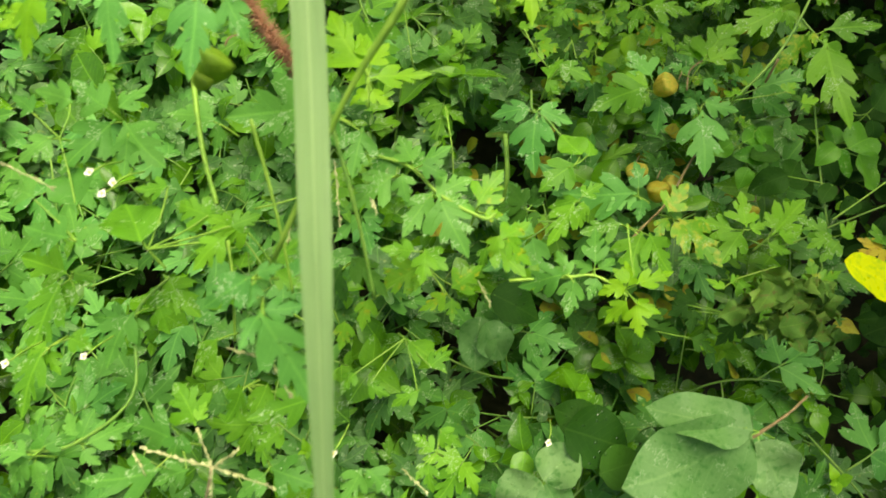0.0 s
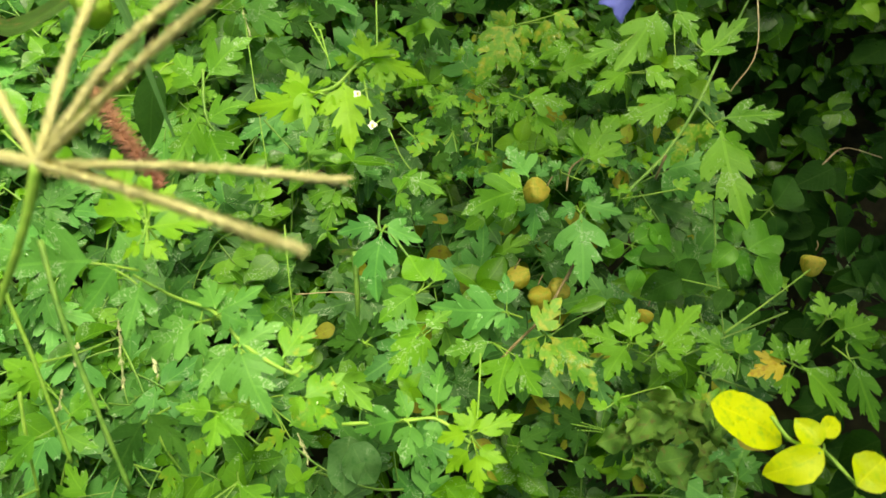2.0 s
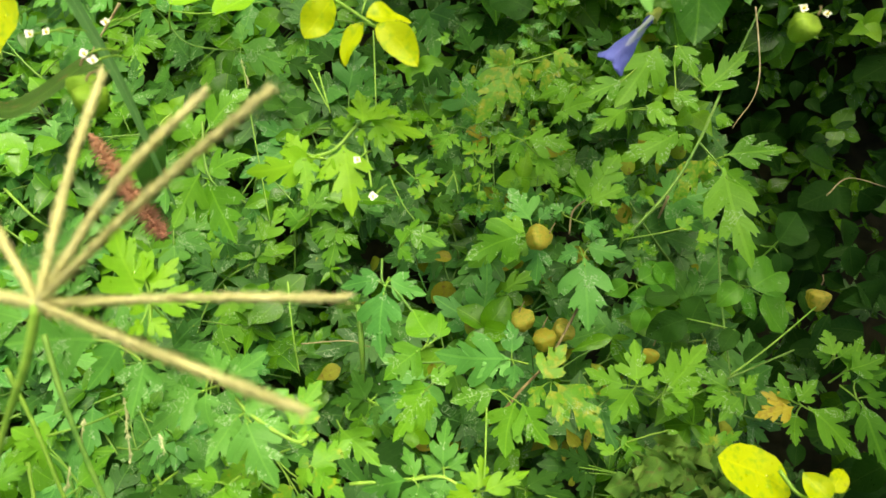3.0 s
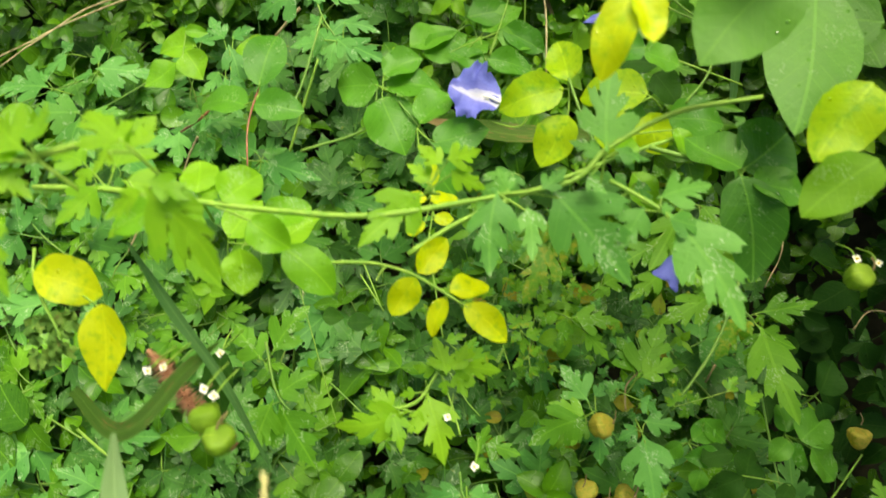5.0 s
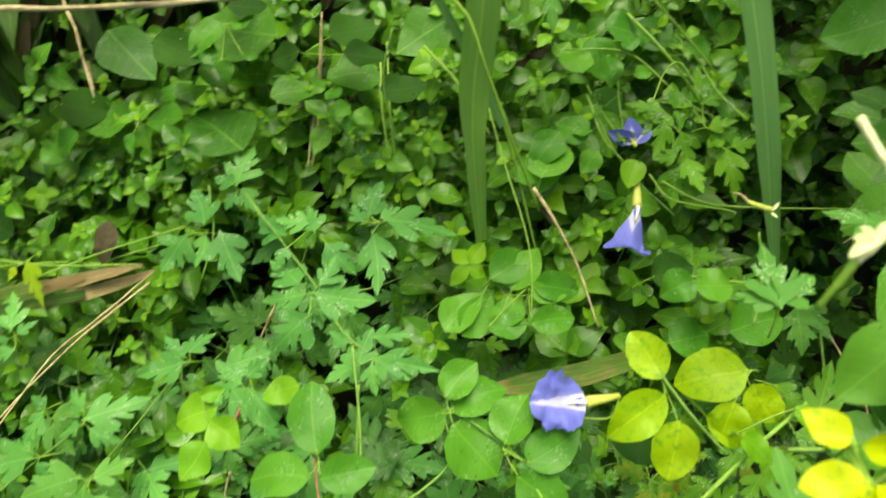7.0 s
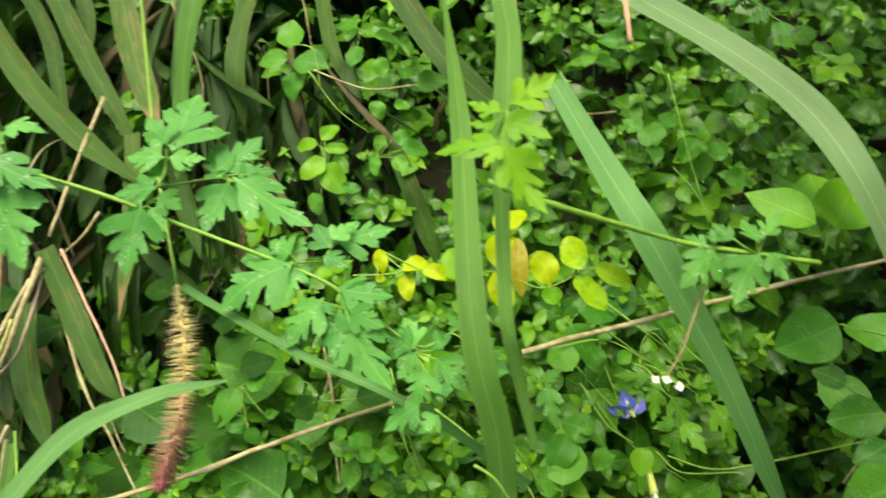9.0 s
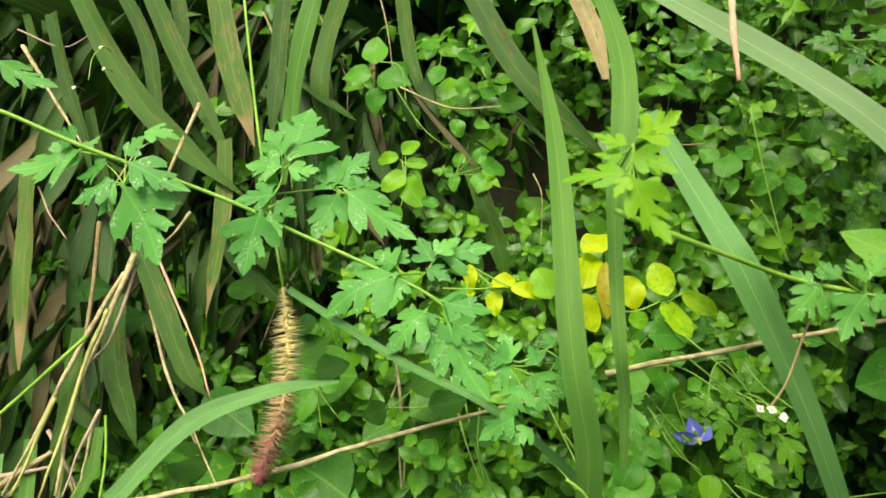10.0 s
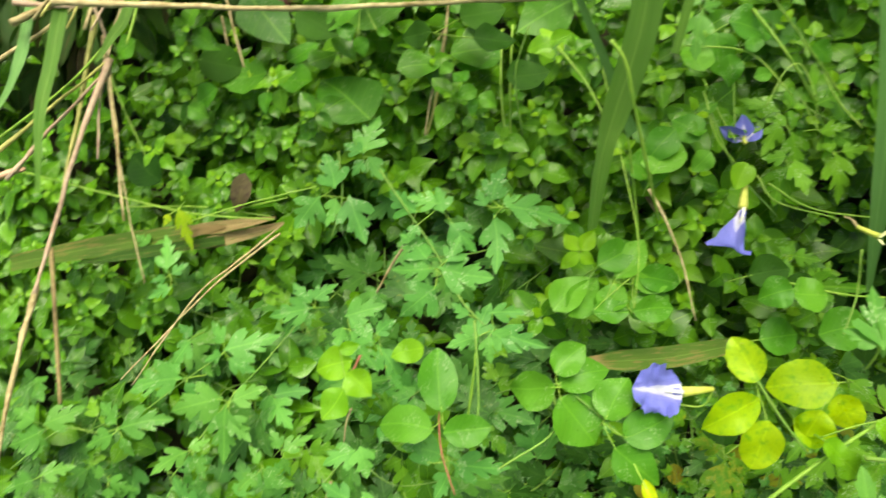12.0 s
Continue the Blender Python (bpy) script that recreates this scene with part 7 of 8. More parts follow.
blade(v, M_GRASS_BLUE, (.012, .014, .010, .003), (-.320, .982, .150), (-.347, .915, .150), (-.367, .881, .150), (-.399, .847, .150))

v = plant("broad_leaved_weed", "broad crinkled green leaves below a long straw", "weed")
leaf(v, M_BROAD, O(.077, .777, .073, .135, .769, .056, .42))
leaf(v, M_BROAD, O(.015, .783, .070, .066, .779, .066, .36))
leaf(v, M_BROAD, O(.380, .665, .074, .424, .674, .073, .42))
leaf(v, M_BROAD, O(.319, .663, .066, .360, .672, .059, .4))
leaf(v, M_BROAD, R(.277, .588, .070, .258, .607, .063, .42))
leaf(v, M_BROAD, O(.214, .562, .064, .258, .607, .046, .36))
leaf(v, M_BROAD, O(.223, .788, .067, .156, .781, .057, .42))
leaf(v, M_BROAD, O(.049, .855, .064, -.018, .927, .055, .4))
leaf(v, M_BROAD, O(-.030, .740, .070, -.072, .820, .045, .4))
leaf(v, M_BROAD, O(-.119, .947, .066, -.090, .869, .066, .36))
leaf(v, M_BROAD, O(-.075, .826, .074, -.041, .838, .063, .4))
leaf(v, M_BROAD, O(-.221, .834, .070, -.204, .813, .065, .4))
leaf(v, M_BROAD, O(.540, .490, .075, .510, .520, .068, .38))
leaf(v, M_BROAD, R(.501, .423, .069, .503, .479, .063, .4))

# ---- grass, seed heads, pods and flowers ----
v = plant("tall_grass", "pale broad grass blade standing up near the viewer", "grass")
blade(v, M_GRASS_PALE, (.002, .012, .013, .011, .006), (-.045, .142, .360), (-.042, .108, .360), (-.027, .013, .360), (-.016, -.084, .360), (-.011, -.168, .340))

v = plant("thin_stem", "thin lime and tan stalks among small leaves", "stem")
stem(v, M_STEM, .0008, (.201, .680, .150), (.180, .577, .150), (.166, .501, .140), (.142, .448, .130))
stem(v, M_STRAW, .0014, (.187, .538, .165), (.193, .484, .150), (.187, .420, .130))

v = plant("tall_grass", "broad arching pale green grass blade", "grass")
blade(v, M_GRASS_PALE, (.020, .024, .025, .025, .022, .016, .006), (.490, .884, .360), (.490, .783, .380), (.482, .700, .400), (.480, .627, .400), (.461, .568, .400), (.449, .515, .370), (.442, .480, .330))

v = plant("tall_grass", "tall pointed green grass blade rising through the vine", "grass")
blade(v, M_GRASS_FRESH, (.004, .017, .020, .022, .021, .018, .010), (.430, 1.005, .270), (.314, .818, .350), (.207, .663, .385), (.174, .601, .345), (.151, .571, .280), (.145, .557, .200), (.136, .531, .117))

v = plant("tall_grass", "upright narrow green grass blade with a tan edge", "grass")
blade(v, M_GRASS_FRESH, (.012, .016, .017, .014, .009, .008, .007, .005), (.386, .858, .450), (.341, .783, .470), (.303, .736, .480), (.274, .707, .470), (.249, .678, .460), (.211, .629, .460), (.199, .606, .430), (.190, .580, .330))
blade(v, M_STRAW_LEAF, (.022, .025, .008), (.500, 1.027, .270), (.475, .958, .270), (.441, .894, .270))

v = plant("tall_grass", "broad grass blade leaning over the undergrowth", "grass")
blade(v, M_GRASS_BLUE, (.018, .025, .026, .024, .019, .006), (.402, .799, .340), (.361, .687, .360), (.347, .625, .350), (.347, .547, .280), (.342, .468, .200), (.347, .393, .100))

v = plant("tall_grass", "thin blue-green grass blade crossing the vine", "grass")
blade(v, M_GRASS_BLUE, (.006, .006, .006, .007, .010), (.058, .832, .365), (.100, .728, .370), (.132, .667, .370), (.154, .627, .310), (.176, .573, .220))

v = plant("tall_grass", "arching blue-green grass blade over a foxtail", "grass")
blade(v, M_GRASS_BLUE, (.013, .014, .010, .002), (-.110, .748, .400), (-.039, .759, .410), (.017, .744, .415), (.059, .724, .410))

v = plant("grass_tuft", "tuft of long grass blades darkened for shade, some browning", "grass")
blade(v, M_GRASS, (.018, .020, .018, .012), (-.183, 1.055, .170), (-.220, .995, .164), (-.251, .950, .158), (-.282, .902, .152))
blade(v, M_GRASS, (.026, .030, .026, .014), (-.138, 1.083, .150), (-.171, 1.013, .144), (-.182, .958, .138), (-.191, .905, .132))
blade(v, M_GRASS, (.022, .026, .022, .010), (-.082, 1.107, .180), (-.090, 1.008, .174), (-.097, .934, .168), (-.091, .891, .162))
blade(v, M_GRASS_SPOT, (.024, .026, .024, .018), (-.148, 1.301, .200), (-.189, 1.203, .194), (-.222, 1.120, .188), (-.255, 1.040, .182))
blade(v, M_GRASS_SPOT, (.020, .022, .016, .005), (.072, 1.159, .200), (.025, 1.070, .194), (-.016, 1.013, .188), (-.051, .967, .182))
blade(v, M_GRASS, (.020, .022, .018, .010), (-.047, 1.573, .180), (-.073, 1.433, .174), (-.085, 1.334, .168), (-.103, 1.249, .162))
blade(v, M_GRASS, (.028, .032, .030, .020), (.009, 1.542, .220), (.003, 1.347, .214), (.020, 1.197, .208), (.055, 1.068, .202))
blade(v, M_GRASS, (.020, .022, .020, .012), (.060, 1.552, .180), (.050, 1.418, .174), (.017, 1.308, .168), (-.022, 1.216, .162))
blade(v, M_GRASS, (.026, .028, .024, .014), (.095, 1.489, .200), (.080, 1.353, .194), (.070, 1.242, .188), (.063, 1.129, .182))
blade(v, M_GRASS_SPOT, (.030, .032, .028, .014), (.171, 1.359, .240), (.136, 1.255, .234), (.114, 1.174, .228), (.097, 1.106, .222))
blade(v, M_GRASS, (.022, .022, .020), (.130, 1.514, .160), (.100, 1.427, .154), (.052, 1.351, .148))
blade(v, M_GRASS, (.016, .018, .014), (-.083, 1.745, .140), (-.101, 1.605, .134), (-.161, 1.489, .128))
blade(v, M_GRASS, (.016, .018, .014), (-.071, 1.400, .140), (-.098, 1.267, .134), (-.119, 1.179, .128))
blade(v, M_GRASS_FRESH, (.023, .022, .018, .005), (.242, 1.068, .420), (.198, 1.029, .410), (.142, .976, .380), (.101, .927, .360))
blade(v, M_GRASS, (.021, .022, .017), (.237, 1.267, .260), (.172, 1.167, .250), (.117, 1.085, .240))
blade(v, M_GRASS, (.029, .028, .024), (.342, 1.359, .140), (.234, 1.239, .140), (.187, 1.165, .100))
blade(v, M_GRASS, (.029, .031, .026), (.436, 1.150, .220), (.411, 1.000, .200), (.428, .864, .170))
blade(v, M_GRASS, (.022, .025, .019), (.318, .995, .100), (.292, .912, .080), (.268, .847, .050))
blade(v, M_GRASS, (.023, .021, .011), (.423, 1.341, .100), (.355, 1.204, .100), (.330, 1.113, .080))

v = plant("dry_straw", "loose dry tan grass stalks leaning in the tuft", "straw")
stem(v, M_STRAW, .0032, (.070, 1.225, .210), (.006, 1.167, .206), (-.064, 1.098, .202))
stem(v, M_STRAW, .0026, (-.079, 1.417, .260), (-.074, 1.297, .256), (-.068, 1.215, .252))
stem(v, M_STEM_BROWN, .0030, (-.111, 1.169, .180), (-.151, 1.089, .176), (-.182, 1.036, .172))
stem(v, M_STRAW_GREY, .0024, (-.091, 1.085, .180), (-.150, 1.019, .176), (-.186, 1.006, .172))
stem(v, M_STRAW, .0020, (-.110, 1.038, .150), (-.126, .946, .146), (-.126, .878, .142), (-.129, .810, .138))
stem(v, M_STRAW_GREY, .0014, (-.157, 1.262, .190), (-.159, 1.214, .186), (-.154, 1.170, .182))
stem(v, M_STRAW, .0022, (-.010, 1.108, .180), (-.041, 1.096, .176), (-.076, 1.093, .172))
stem(v, M_STRAW_GREY, .0016, (-.102, 1.578, .180), (-.056, 1.498, .176), (-.003, 1.499, .172))
stem(v, M_STRAW, .0014, (-.072, 1.210, .180), (-.029, 1.244, .176), (.019, 1.242, .172))
stem(v, M_STRAW, .0014, (.208, 1.324, .200), (.172, 1.164, .200), (.105, 1.100, .200))
stem(v, M_STRAW, .0012, (.101, 1.057, .060), (.022, 1.019, .050), (-.043, .978, .030))
stem(v, M_STRAW, .0012, (.390, 1.356, .100), (.353, 1.264, .100), (.308, 1.185, .080))
stem(v, M_STRAW, .0012, (.301, 1.423, .100), (.272, 1.274, .080), (.238, 1.212, .060))

v = plant("dry_straw", "long bent dry straw lying across the weeds", "straw")
stem(v, M_STRAW, .0031, (-.215, .809, .310), (-.161, .791, .300), (-.046, .744, .290), (.051, .713, .280), (.180, .664, .280))
stem(v, M_STRAW, .0026, (.236, .649, .280), (.339, .599, .290), (.433, .552, .300), (.511, .511, .310))

v = plant("dry_straw", "thick tan and yellow dead stalks leaning across the tuft", "straw")
stem(v, M_STRAW, .0036, (-.086, 1.090, .190), (-.153, 1.025, .186), (-.212, .968, .182), (-.262, .886, .178))
stem(v, M_STRAW, .0034, (-.107, 1.075, .190), (-.157, 1.041, .186), (-.218, .996, .182), (-.311, .920, .178))
stem(v, M_STRAW_LIME, .0030, (-.135, 1.034, .200), (-.180, .994, .196), (-.222, .944, .192), (-.275, .888, .188))
stem(v, M_STRAW_LIME, .0026, (-.219, .972, .200), (-.257, .940, .196), (-.295, .907, .192))
stem(v, M_STEM, .0024, (-.163, 1.011, .210), (-.231, .998, .206), (-.291, .988, .202))
stem(v, M_STRAW_GREY, .0020, (-.187, .937, .190), (-.223, .911, .186), (-.255, .880, .182))
stem(v, M_STEM, .0016, (-.188, .933, .180), (-.205, .893, .176), (-.227, .859, .172))
stem(v, M_STRAW_PINK, .0018, (-.067, 1.096, .178), (-.073, 1.025, .174), (-.078, .950, .170), (-.088, .892, .166))
stem(v, M_STRAW, .0046, (-.339, .934, .170), (-.295, .941, .166), (-.260, .940, .162))
stem(v, M_STRAW_GREY, .0036, (-.333, .956, .170), (-.301, .942, .166), (-.267, .928, .162))
stem(v, M_STRAW, .0030, (-.188, 1.052, .165), (-.215, 1.024, .161), (-.248, 1.001, .157))

v = plant("dry_straw", "forked dry stalk standing in the undergrowth", "straw")
stem(v, M_STRAW, .0022, (.068, .790, .050), (.035, .785, .030), (.000, .778, -.002))
stem(v, M_STRAW_LIME, .0022, (.068, .790, .050), (.044, .755, .020), (.015, .725, -.013))
stem(v, M_STRAW, .0024, (.067, .787, .050), (.080, .803, .070), (.100, .841, .090))

v = plant("dry_straw", "pinkish hanging dry grass tip", "straw")
stem(v, M_STRAW_PINK, .0032, (.468, .803, .450), (.430, .762, .450), (.401, .727, .450))

v = plant("dry_straw", "bent straw stalks and a browning grass leaf", "straw")
stem(v, M_STRAW, .0014, (-.172, .681, .015), (-.237, .652, .025), (-.282, .631, .035), (-.372, .558, .045))
stem(v, M_STRAW, .0014, (-.177, .672, .015), (-.245, .645, .025), (-.293, .619, .035), (-.382, .568, .045))
blade(v, M_STRAW_LEAF, (.004, .012, .015, .002), (-.169, .682, .015), (-.204, .684, .015), (-.244, .686, .025), (-.331, .696, .045))
blade(v, M_GRASS, (.011, .014, .012), (-.238, .684, .025), (-.307, .693, .045), (-.390, .704, .065))
stem(v, M_STEM, .0010, (-.281, .726, -.010), (-.236, .730, -.010), (-.160, .716, .000))
stem(v, M_STEM, .0010, (-.353, .779, .000), (-.262, .743, .000), (-.190, .708, -.020))
stem(v, M_STRAW, .0013, (-.284, .937, .100), (-.297, .810, .100), (-.303, .707, .100), (-.304, .642, .100))
stem(v, M_STEM, .0014, (-.313, .960, .050), (-.305, .880, .050), (-.297, .812, .040))

v = plant("dry_straw", "short broken straws among the small leaves", "straw")
stem(v, M_STRAW, .0020, (.085, .833, .030), (.042, .800, .020), (-.001, .771, .010))
stem(v, M_STRAW, .0018, (.060, .784, .030), (.040, .759, .020), (.019, .724, .010))
stem(v, M_STRAW, .0020, (-.045, .603, .030), (-.067, .588, .020), (-.092, .568, .010))
stem(v, M_STRAW, .0016, (-.173, .982, .000), (-.176, .945, .000), (-.177, .913, .000))
stem(v, M_STEM_RED, .0016, (-.125, .504, .040), (-.148, .485, .030), (-.178, .474, .020))
stem(v, M_STRAW, .0014, (-.151, .455, .040), (-.163, .444, .030), (-.174, .426, .020))
stem(v, M_STRAW, .0016, (-.193, .393, .040), (-.210, .373, .030), (-.228, .348, .020))
stem(v, M_STEM, .0014, (.141, .789, .060), (.114, .720, .060), (.095, .646, .050))
stem(v, M_STEM, .0014, (-.043, .391, .100), (-.025, .420, .120), (-.004, .458, .140))

v = plant("thin_stem", "thin pale stems of climbers crossing the leaves", "stem")
stem(v, M_STEM, .0009, (.578, .804, .200), (.538, .734, .180), (.499, .654, .150))
stem(v, M_STEM, .0007, (.525, .731, .150), (.524, .693, .140), (.513, .655, .130))
stem(v, M_STEM, .0012, (.155, .677, .200), (.165, .635, .200), (.168, .580, .200))
stem(v, M_STEM, .0010, (.308, .631, .250), (.320, .585, .240), (.337, .541, .220))
stem(v, M_STEM_DARK, .0010, (.293, .626, .100), (.292, .548, .090), (.312, .488, .080))
stem(v, M_STEM, .0009, (.289, .669, .120), (.340, .639, .120), (.363, .587, .110))
stem(v, M_STEM_DARK, .0009, (.139, .705, .200), (.115, .675, .180), (.105, .630, .150))
stem(v, M_STRAW, .0012, (.286, 1.087, .200), (.317, 1.021, .200), (.365, .984, .200))
stem(v, M_STEM, .0009, (.280, 1.123, .220), (.297, 1.096, .220), (.278, 1.060, .200))
stem(v, M_STEM, .0009, (.281, 1.092, .200), (.280, 1.034, .180), (.294, .997, .160))
stem(v, M_STRAW, .0009, (.338, .884, .200), (.328, .856, .200), (.295, .815, .180))
stem(v, M_STEM_BROWN, .0010, (.415, .784, .300), (.425, .773, .300), (.443, .760, .300))
stem(v, M_STEM_BROWN, .0009, (.332, .582, .440), (.314, .576, .430), (.280, .559, .430), (.259, .553, .430))

v = plant("thin_stem", "thin upright green culms over small leaves", "stem")
stem(v, M_STEM, .0012, (.146, .768, .100), (.119, .704, .080), (.088, .617, .030))
stem(v, M_STEM, .0013, (.189, .640, .200), (.192, .591, .150), (.183, .502, .060))
stem(v, M_STEM, .0016, (.373, .689, .100), (.383, .626, .100), (.413, .561, .050))
stem(v, M_STEM_BROWN, .0024, (.215, .570, .040), (.220, .535, .040), (.223, .489, .030))
stem(v, M_STEM, .0010, (.293, .622, .100), (.285, .578, .100), (.295, .547, .090))

v = plant("thin_stem", "thin twining tendrils beside the blue flowers", "stem")
stem(v, M_STEM, .0009, (.304, .528, .100), (.309, .498, .100), (.348, .467, .100), (.351, .461, .100))
stem(v, M_STEM, .0009, (.310, .517, .100), (.334, .482, .100), (.380, .454, .100), (.463, .412, .100))
stem(v, M_STEM, .0009, (.307, .645, .080), (.306, .602, .080), (.309, .570, .080))
stem(v, M_STEM, .0008, (.358, .669, .080), (.332, .627, .080), (.314, .585, .080))
stem(v, M_STEM, .0008, (.342, .589, .100), (.372, .615, .100), (.390, .615, .100), (.387, .574, .100))
stem(v, M_STEM, .0011, (.408, .628, .100), (.404, .574, .100), (.412, .536, .100))
stem(v, M_STRAW, .0008, (.418, .399, .100), (.459, .405, .100))
stem(v, M_STEM_DARK, .0011, (.288, .369, .150), (.312, .395, .150), (.322, .428, .170))
stem(v, M_STEM, .0010, (.264, .424, .150), (.304, .398, .150), (.339, .384, .140))

v = plant("thin_stem", "thin green stems standing among the vine leaves", "stem")
stem(v, M_STEM_DARK, .0013, (-.043, .034, .280), (-.034, .003, .270), (-.023, -.035, .250), (-.016, -.073, .220))
stem(v, M_STEM, .0012, (-.088, .024, .240), (-.081, -.005, .220), (-.075, -.036, .200), (-.072, -.062, .180))
stem(v, M_STEM, .0012, (-.124, -.023, .160), (-.121, -.049, .150), (-.126, -.084, .120))
stem(v, M_STEM, .0008, (-.101, -.008, .180), (-.079, -.002, .180), (-.057, .007, .180))
stem(v, M_STEM, .0006, (-.041, .284, .100), (-.029, .232, .100), (-.014, .150, .080))
stem(v, M_STEM_DARK, .0008, (-.015, .188, .100), (.010, .161, .100))
stem(v, M_STRAW, .0008, (.389, .350, .050), (.382, .277, .050), (.356, .236, .050))
stem(v, M_STEM, .0008, (.334, .037, .040), (.367, .060, .040), (.413, .092, .020))
stem(v, M_STEM, .0006, (.075, .273, .150), (.078, .226, .150), (.079, .204, .150))
stem(v, M_STEM, .0008, (.011, .296, .060), (.023, .257, .060))
stem(v, M_STEM, .0007, (.014, .274, .100), (.031, .241, .100))
stem(v, M_STEM, .0007, (.078, .190, .080), (.089, .166, .080), (.099, .152, .080))
stem(v, M_STRAW, .0005, (.007, .063, .050), (.043, .065, .050), (.061, .060, .050))
stem(v, M_STEM_DARK, .0022, (.061, .083, .100), (.063, .052, .090), (.059, .030, .060))
blade(v, M_GRASS, (.004, .006, .002), (.046, .082, .100), (.060, .082, .100), (.069, .079, .100))
stem(v, M_STEM, .0006, (.015, .096, .120), (.021, .060, .120), (.022, .033, .100))
stem(v, M_STEM, .0007, (.151, .011, .100), (.150, -.016, .110), (.149, -.033, .120))
stem(v, M_STEM, .0010, (-.073, -.032, .100), (-.067, -.054, .080), (-.062, -.070, .060))
stem(v, M_STEM, .0008, (-.096, -.059, .100), (-.077, -.068, .080), (-.057, -.073, .060))
stem(v, M_STEM_BROWN, .0012, (.296, .174, .060), (.292, .163, .040))
stem(v, M_STRAW, .0007, (.457, .201, -.020), (.479, .217, -.020), (.510, .207, -.020))
stem(v, M_STEM, .0011, (-.206, .171, .120), (-.179, .148, .120), (-.173, .143, .100))

v = plant("foxtail", "drooping reddish foxtail seed head among leaves", "seed head")
foxtail(v, M_SPIKE_RED, .012, (-.174, .235, .080), (-.142, .190, .070), (-.106, .148, .064))

v = plant("foxtail", "hanging bristly foxtail seed head, yellow fading to purple", "seed head")
foxtail(v, M_SPIKE, .0145, (.055, .838, .362), (.029, .788, .350), (-.002, .756, .335), (-.042, .730, .317))
stem(v, M_STEM, .0016, (.196, 1.273, .300), (.123, 1.061, .330), (.088, .938, .360), (.055, .838, .362))

v = plant("finger_grass", "finger grass head with hairy tan spikes spread from one point", "seed head")
finger_spikes(v, ((.021, .027, .376)), (.107, .034, .345), (.108, -.005, .394), (.096, .082, .400), (.062, .099, .370), (.012, .120, .350), (-.016, .034, .370), (-.039, .112, .360))
stem(v, M_STEM, .0016, (.021, .027, .376), (.009, .011, .360), (-.017, -.014, .330), (-.055, -.068, .280))

v = plant("finger_grass", "old finger grass head with thin pale broken spikes", "seed head")
seed_threads(v, ((-.102, -.163, .200)), (-.071, -.173, .190), (-.143, -.154, .200), (-.085, -.153, .210), (-.113, -.144, .200), (-.108, -.186, .180))
stem(v, M_STRAW, .0010, (-.102, -.163, .200), (-.115, -.181, .170), (-.128, -.200, .140))

v = plant("grass_seed_threads", "thin pale grass seed threads over the leaves", "seed head")
seed_threads(v, ((-.219, -.007, .250)), (-.194, -.018, .240))
seed_threads(v, ((-.087, -.103, .240)), (-.066, -.109, .230))
seed_threads(v, ((-.062, -.112, .240)), (-.052, -.127, .240))
seed_threads(v, ((-.167, -.157, .160)), (-.161, -.172, .150))
seed_threads(v, ((-.009, -.165, .100)), (.008, -.180, .100))
seed_threads(v, ((-.048, .017, .200)), (-.044, -.022, .190))
seed_threads(v, ((-.025, -.007, .200)), (-.020, -.017, .200))
seed_threads(v, ((-.068, .001, .200)), (-.068, -.010, .200))
seed_threads(v, ((-.072, -.024, .200)), (-.072, -.036, .200))
seed_threads(v, ((.041, -.043, .140)), (.049, -.059, .140))
seed_threads(v, ((-.042, .287, .100)), (-.034, .263, .100))

v = plant("seed_pod", "papery tan balloon vine pod on a dry stalk", "seed pod")
pod(v, (.193, .135, .085), .0100, M_POD)

v = plant("seed_pod", "pair of orange-tan papery balloon vine pods", "seed pod")
pod(v, (.198, .070, .020), .0100, M_POD)
pod(v, (.215, .078, .010), .0100, M_POD)

v = plant("seed_pod", "tan papery balloon vine pod half hidden by leaves", "seed pod")
pod(v, (.181, .086, .020), .0100, M_POD)

v = plant("seed_pod", "dry orange balloon vine pod on a thin stalk", "seed pod")
pod(v, (.431, .107, -.010), .0100, M_POD)

v = plant("seed_pod", "small tan pod beside yellowing leaves", "seed pod")
pod(v, (.286, .059, .000), .007, M_POD)

v = plant("seed_pod", "green inflated balloon vine pod", "seed pod")
pod(v, (-.026, .140, .300), .008, M_POD_GREEN)

v = plant("seed_pod", "yellow-green balloon vine pod above the leaves", "seed pod")
pod(v, (-.099, .042, .270), .010, M_POD_GREEN)

v = plant("seed_pod", "small round green pod on a stem", "seed pod")
pod(v, (-.104, .032, .270), .0055, M_POD_GREEN)

v = plant("seed_pod", "round yellow-green pod below small white flowers", "seed pod")
pod(v, (-.037, .153, .290), .0082, M_POD_GREEN)

v = plant("seed_pod", "yellow-green pod beside tiny white flowers", "seed pod")
pod(v, (.321, .195, .250), .008, M_POD_GREEN)

v = plant("butterfly_pea_flower", "open violet-blue butterfly pea flower with a white throat", "flower")
pea_flower(v, (.165, .365, .178), (.141, .371, .180), (.104, .387, .185), .46)
stem(v, M_STEM, .0009, (.165, .365, .178), (.153, .355, .170), (.132, .365, .165))

v = plant("butterfly_pea_flower", "hanging half-folded blue butterfly pea flower", "flower")
pea_flower(v, (.288, .526, .110), (.271, .500, .117), (.245, .468, .118), .42, True)
bract(v, (.292, .538, .120), (.273, .519, .120))

v = plant("butterfly_pea_flower", "withered crumpled blue butterfly pea flower", "flower")
wilted_flower(v, (.318, .572, .076), (.301, .590, .082), (.325, .593, .086), (.340, .574, .080))

v = plant("butterfly_pea_flower", "blue butterfly pea flower hanging below a vine leaf", "flower")
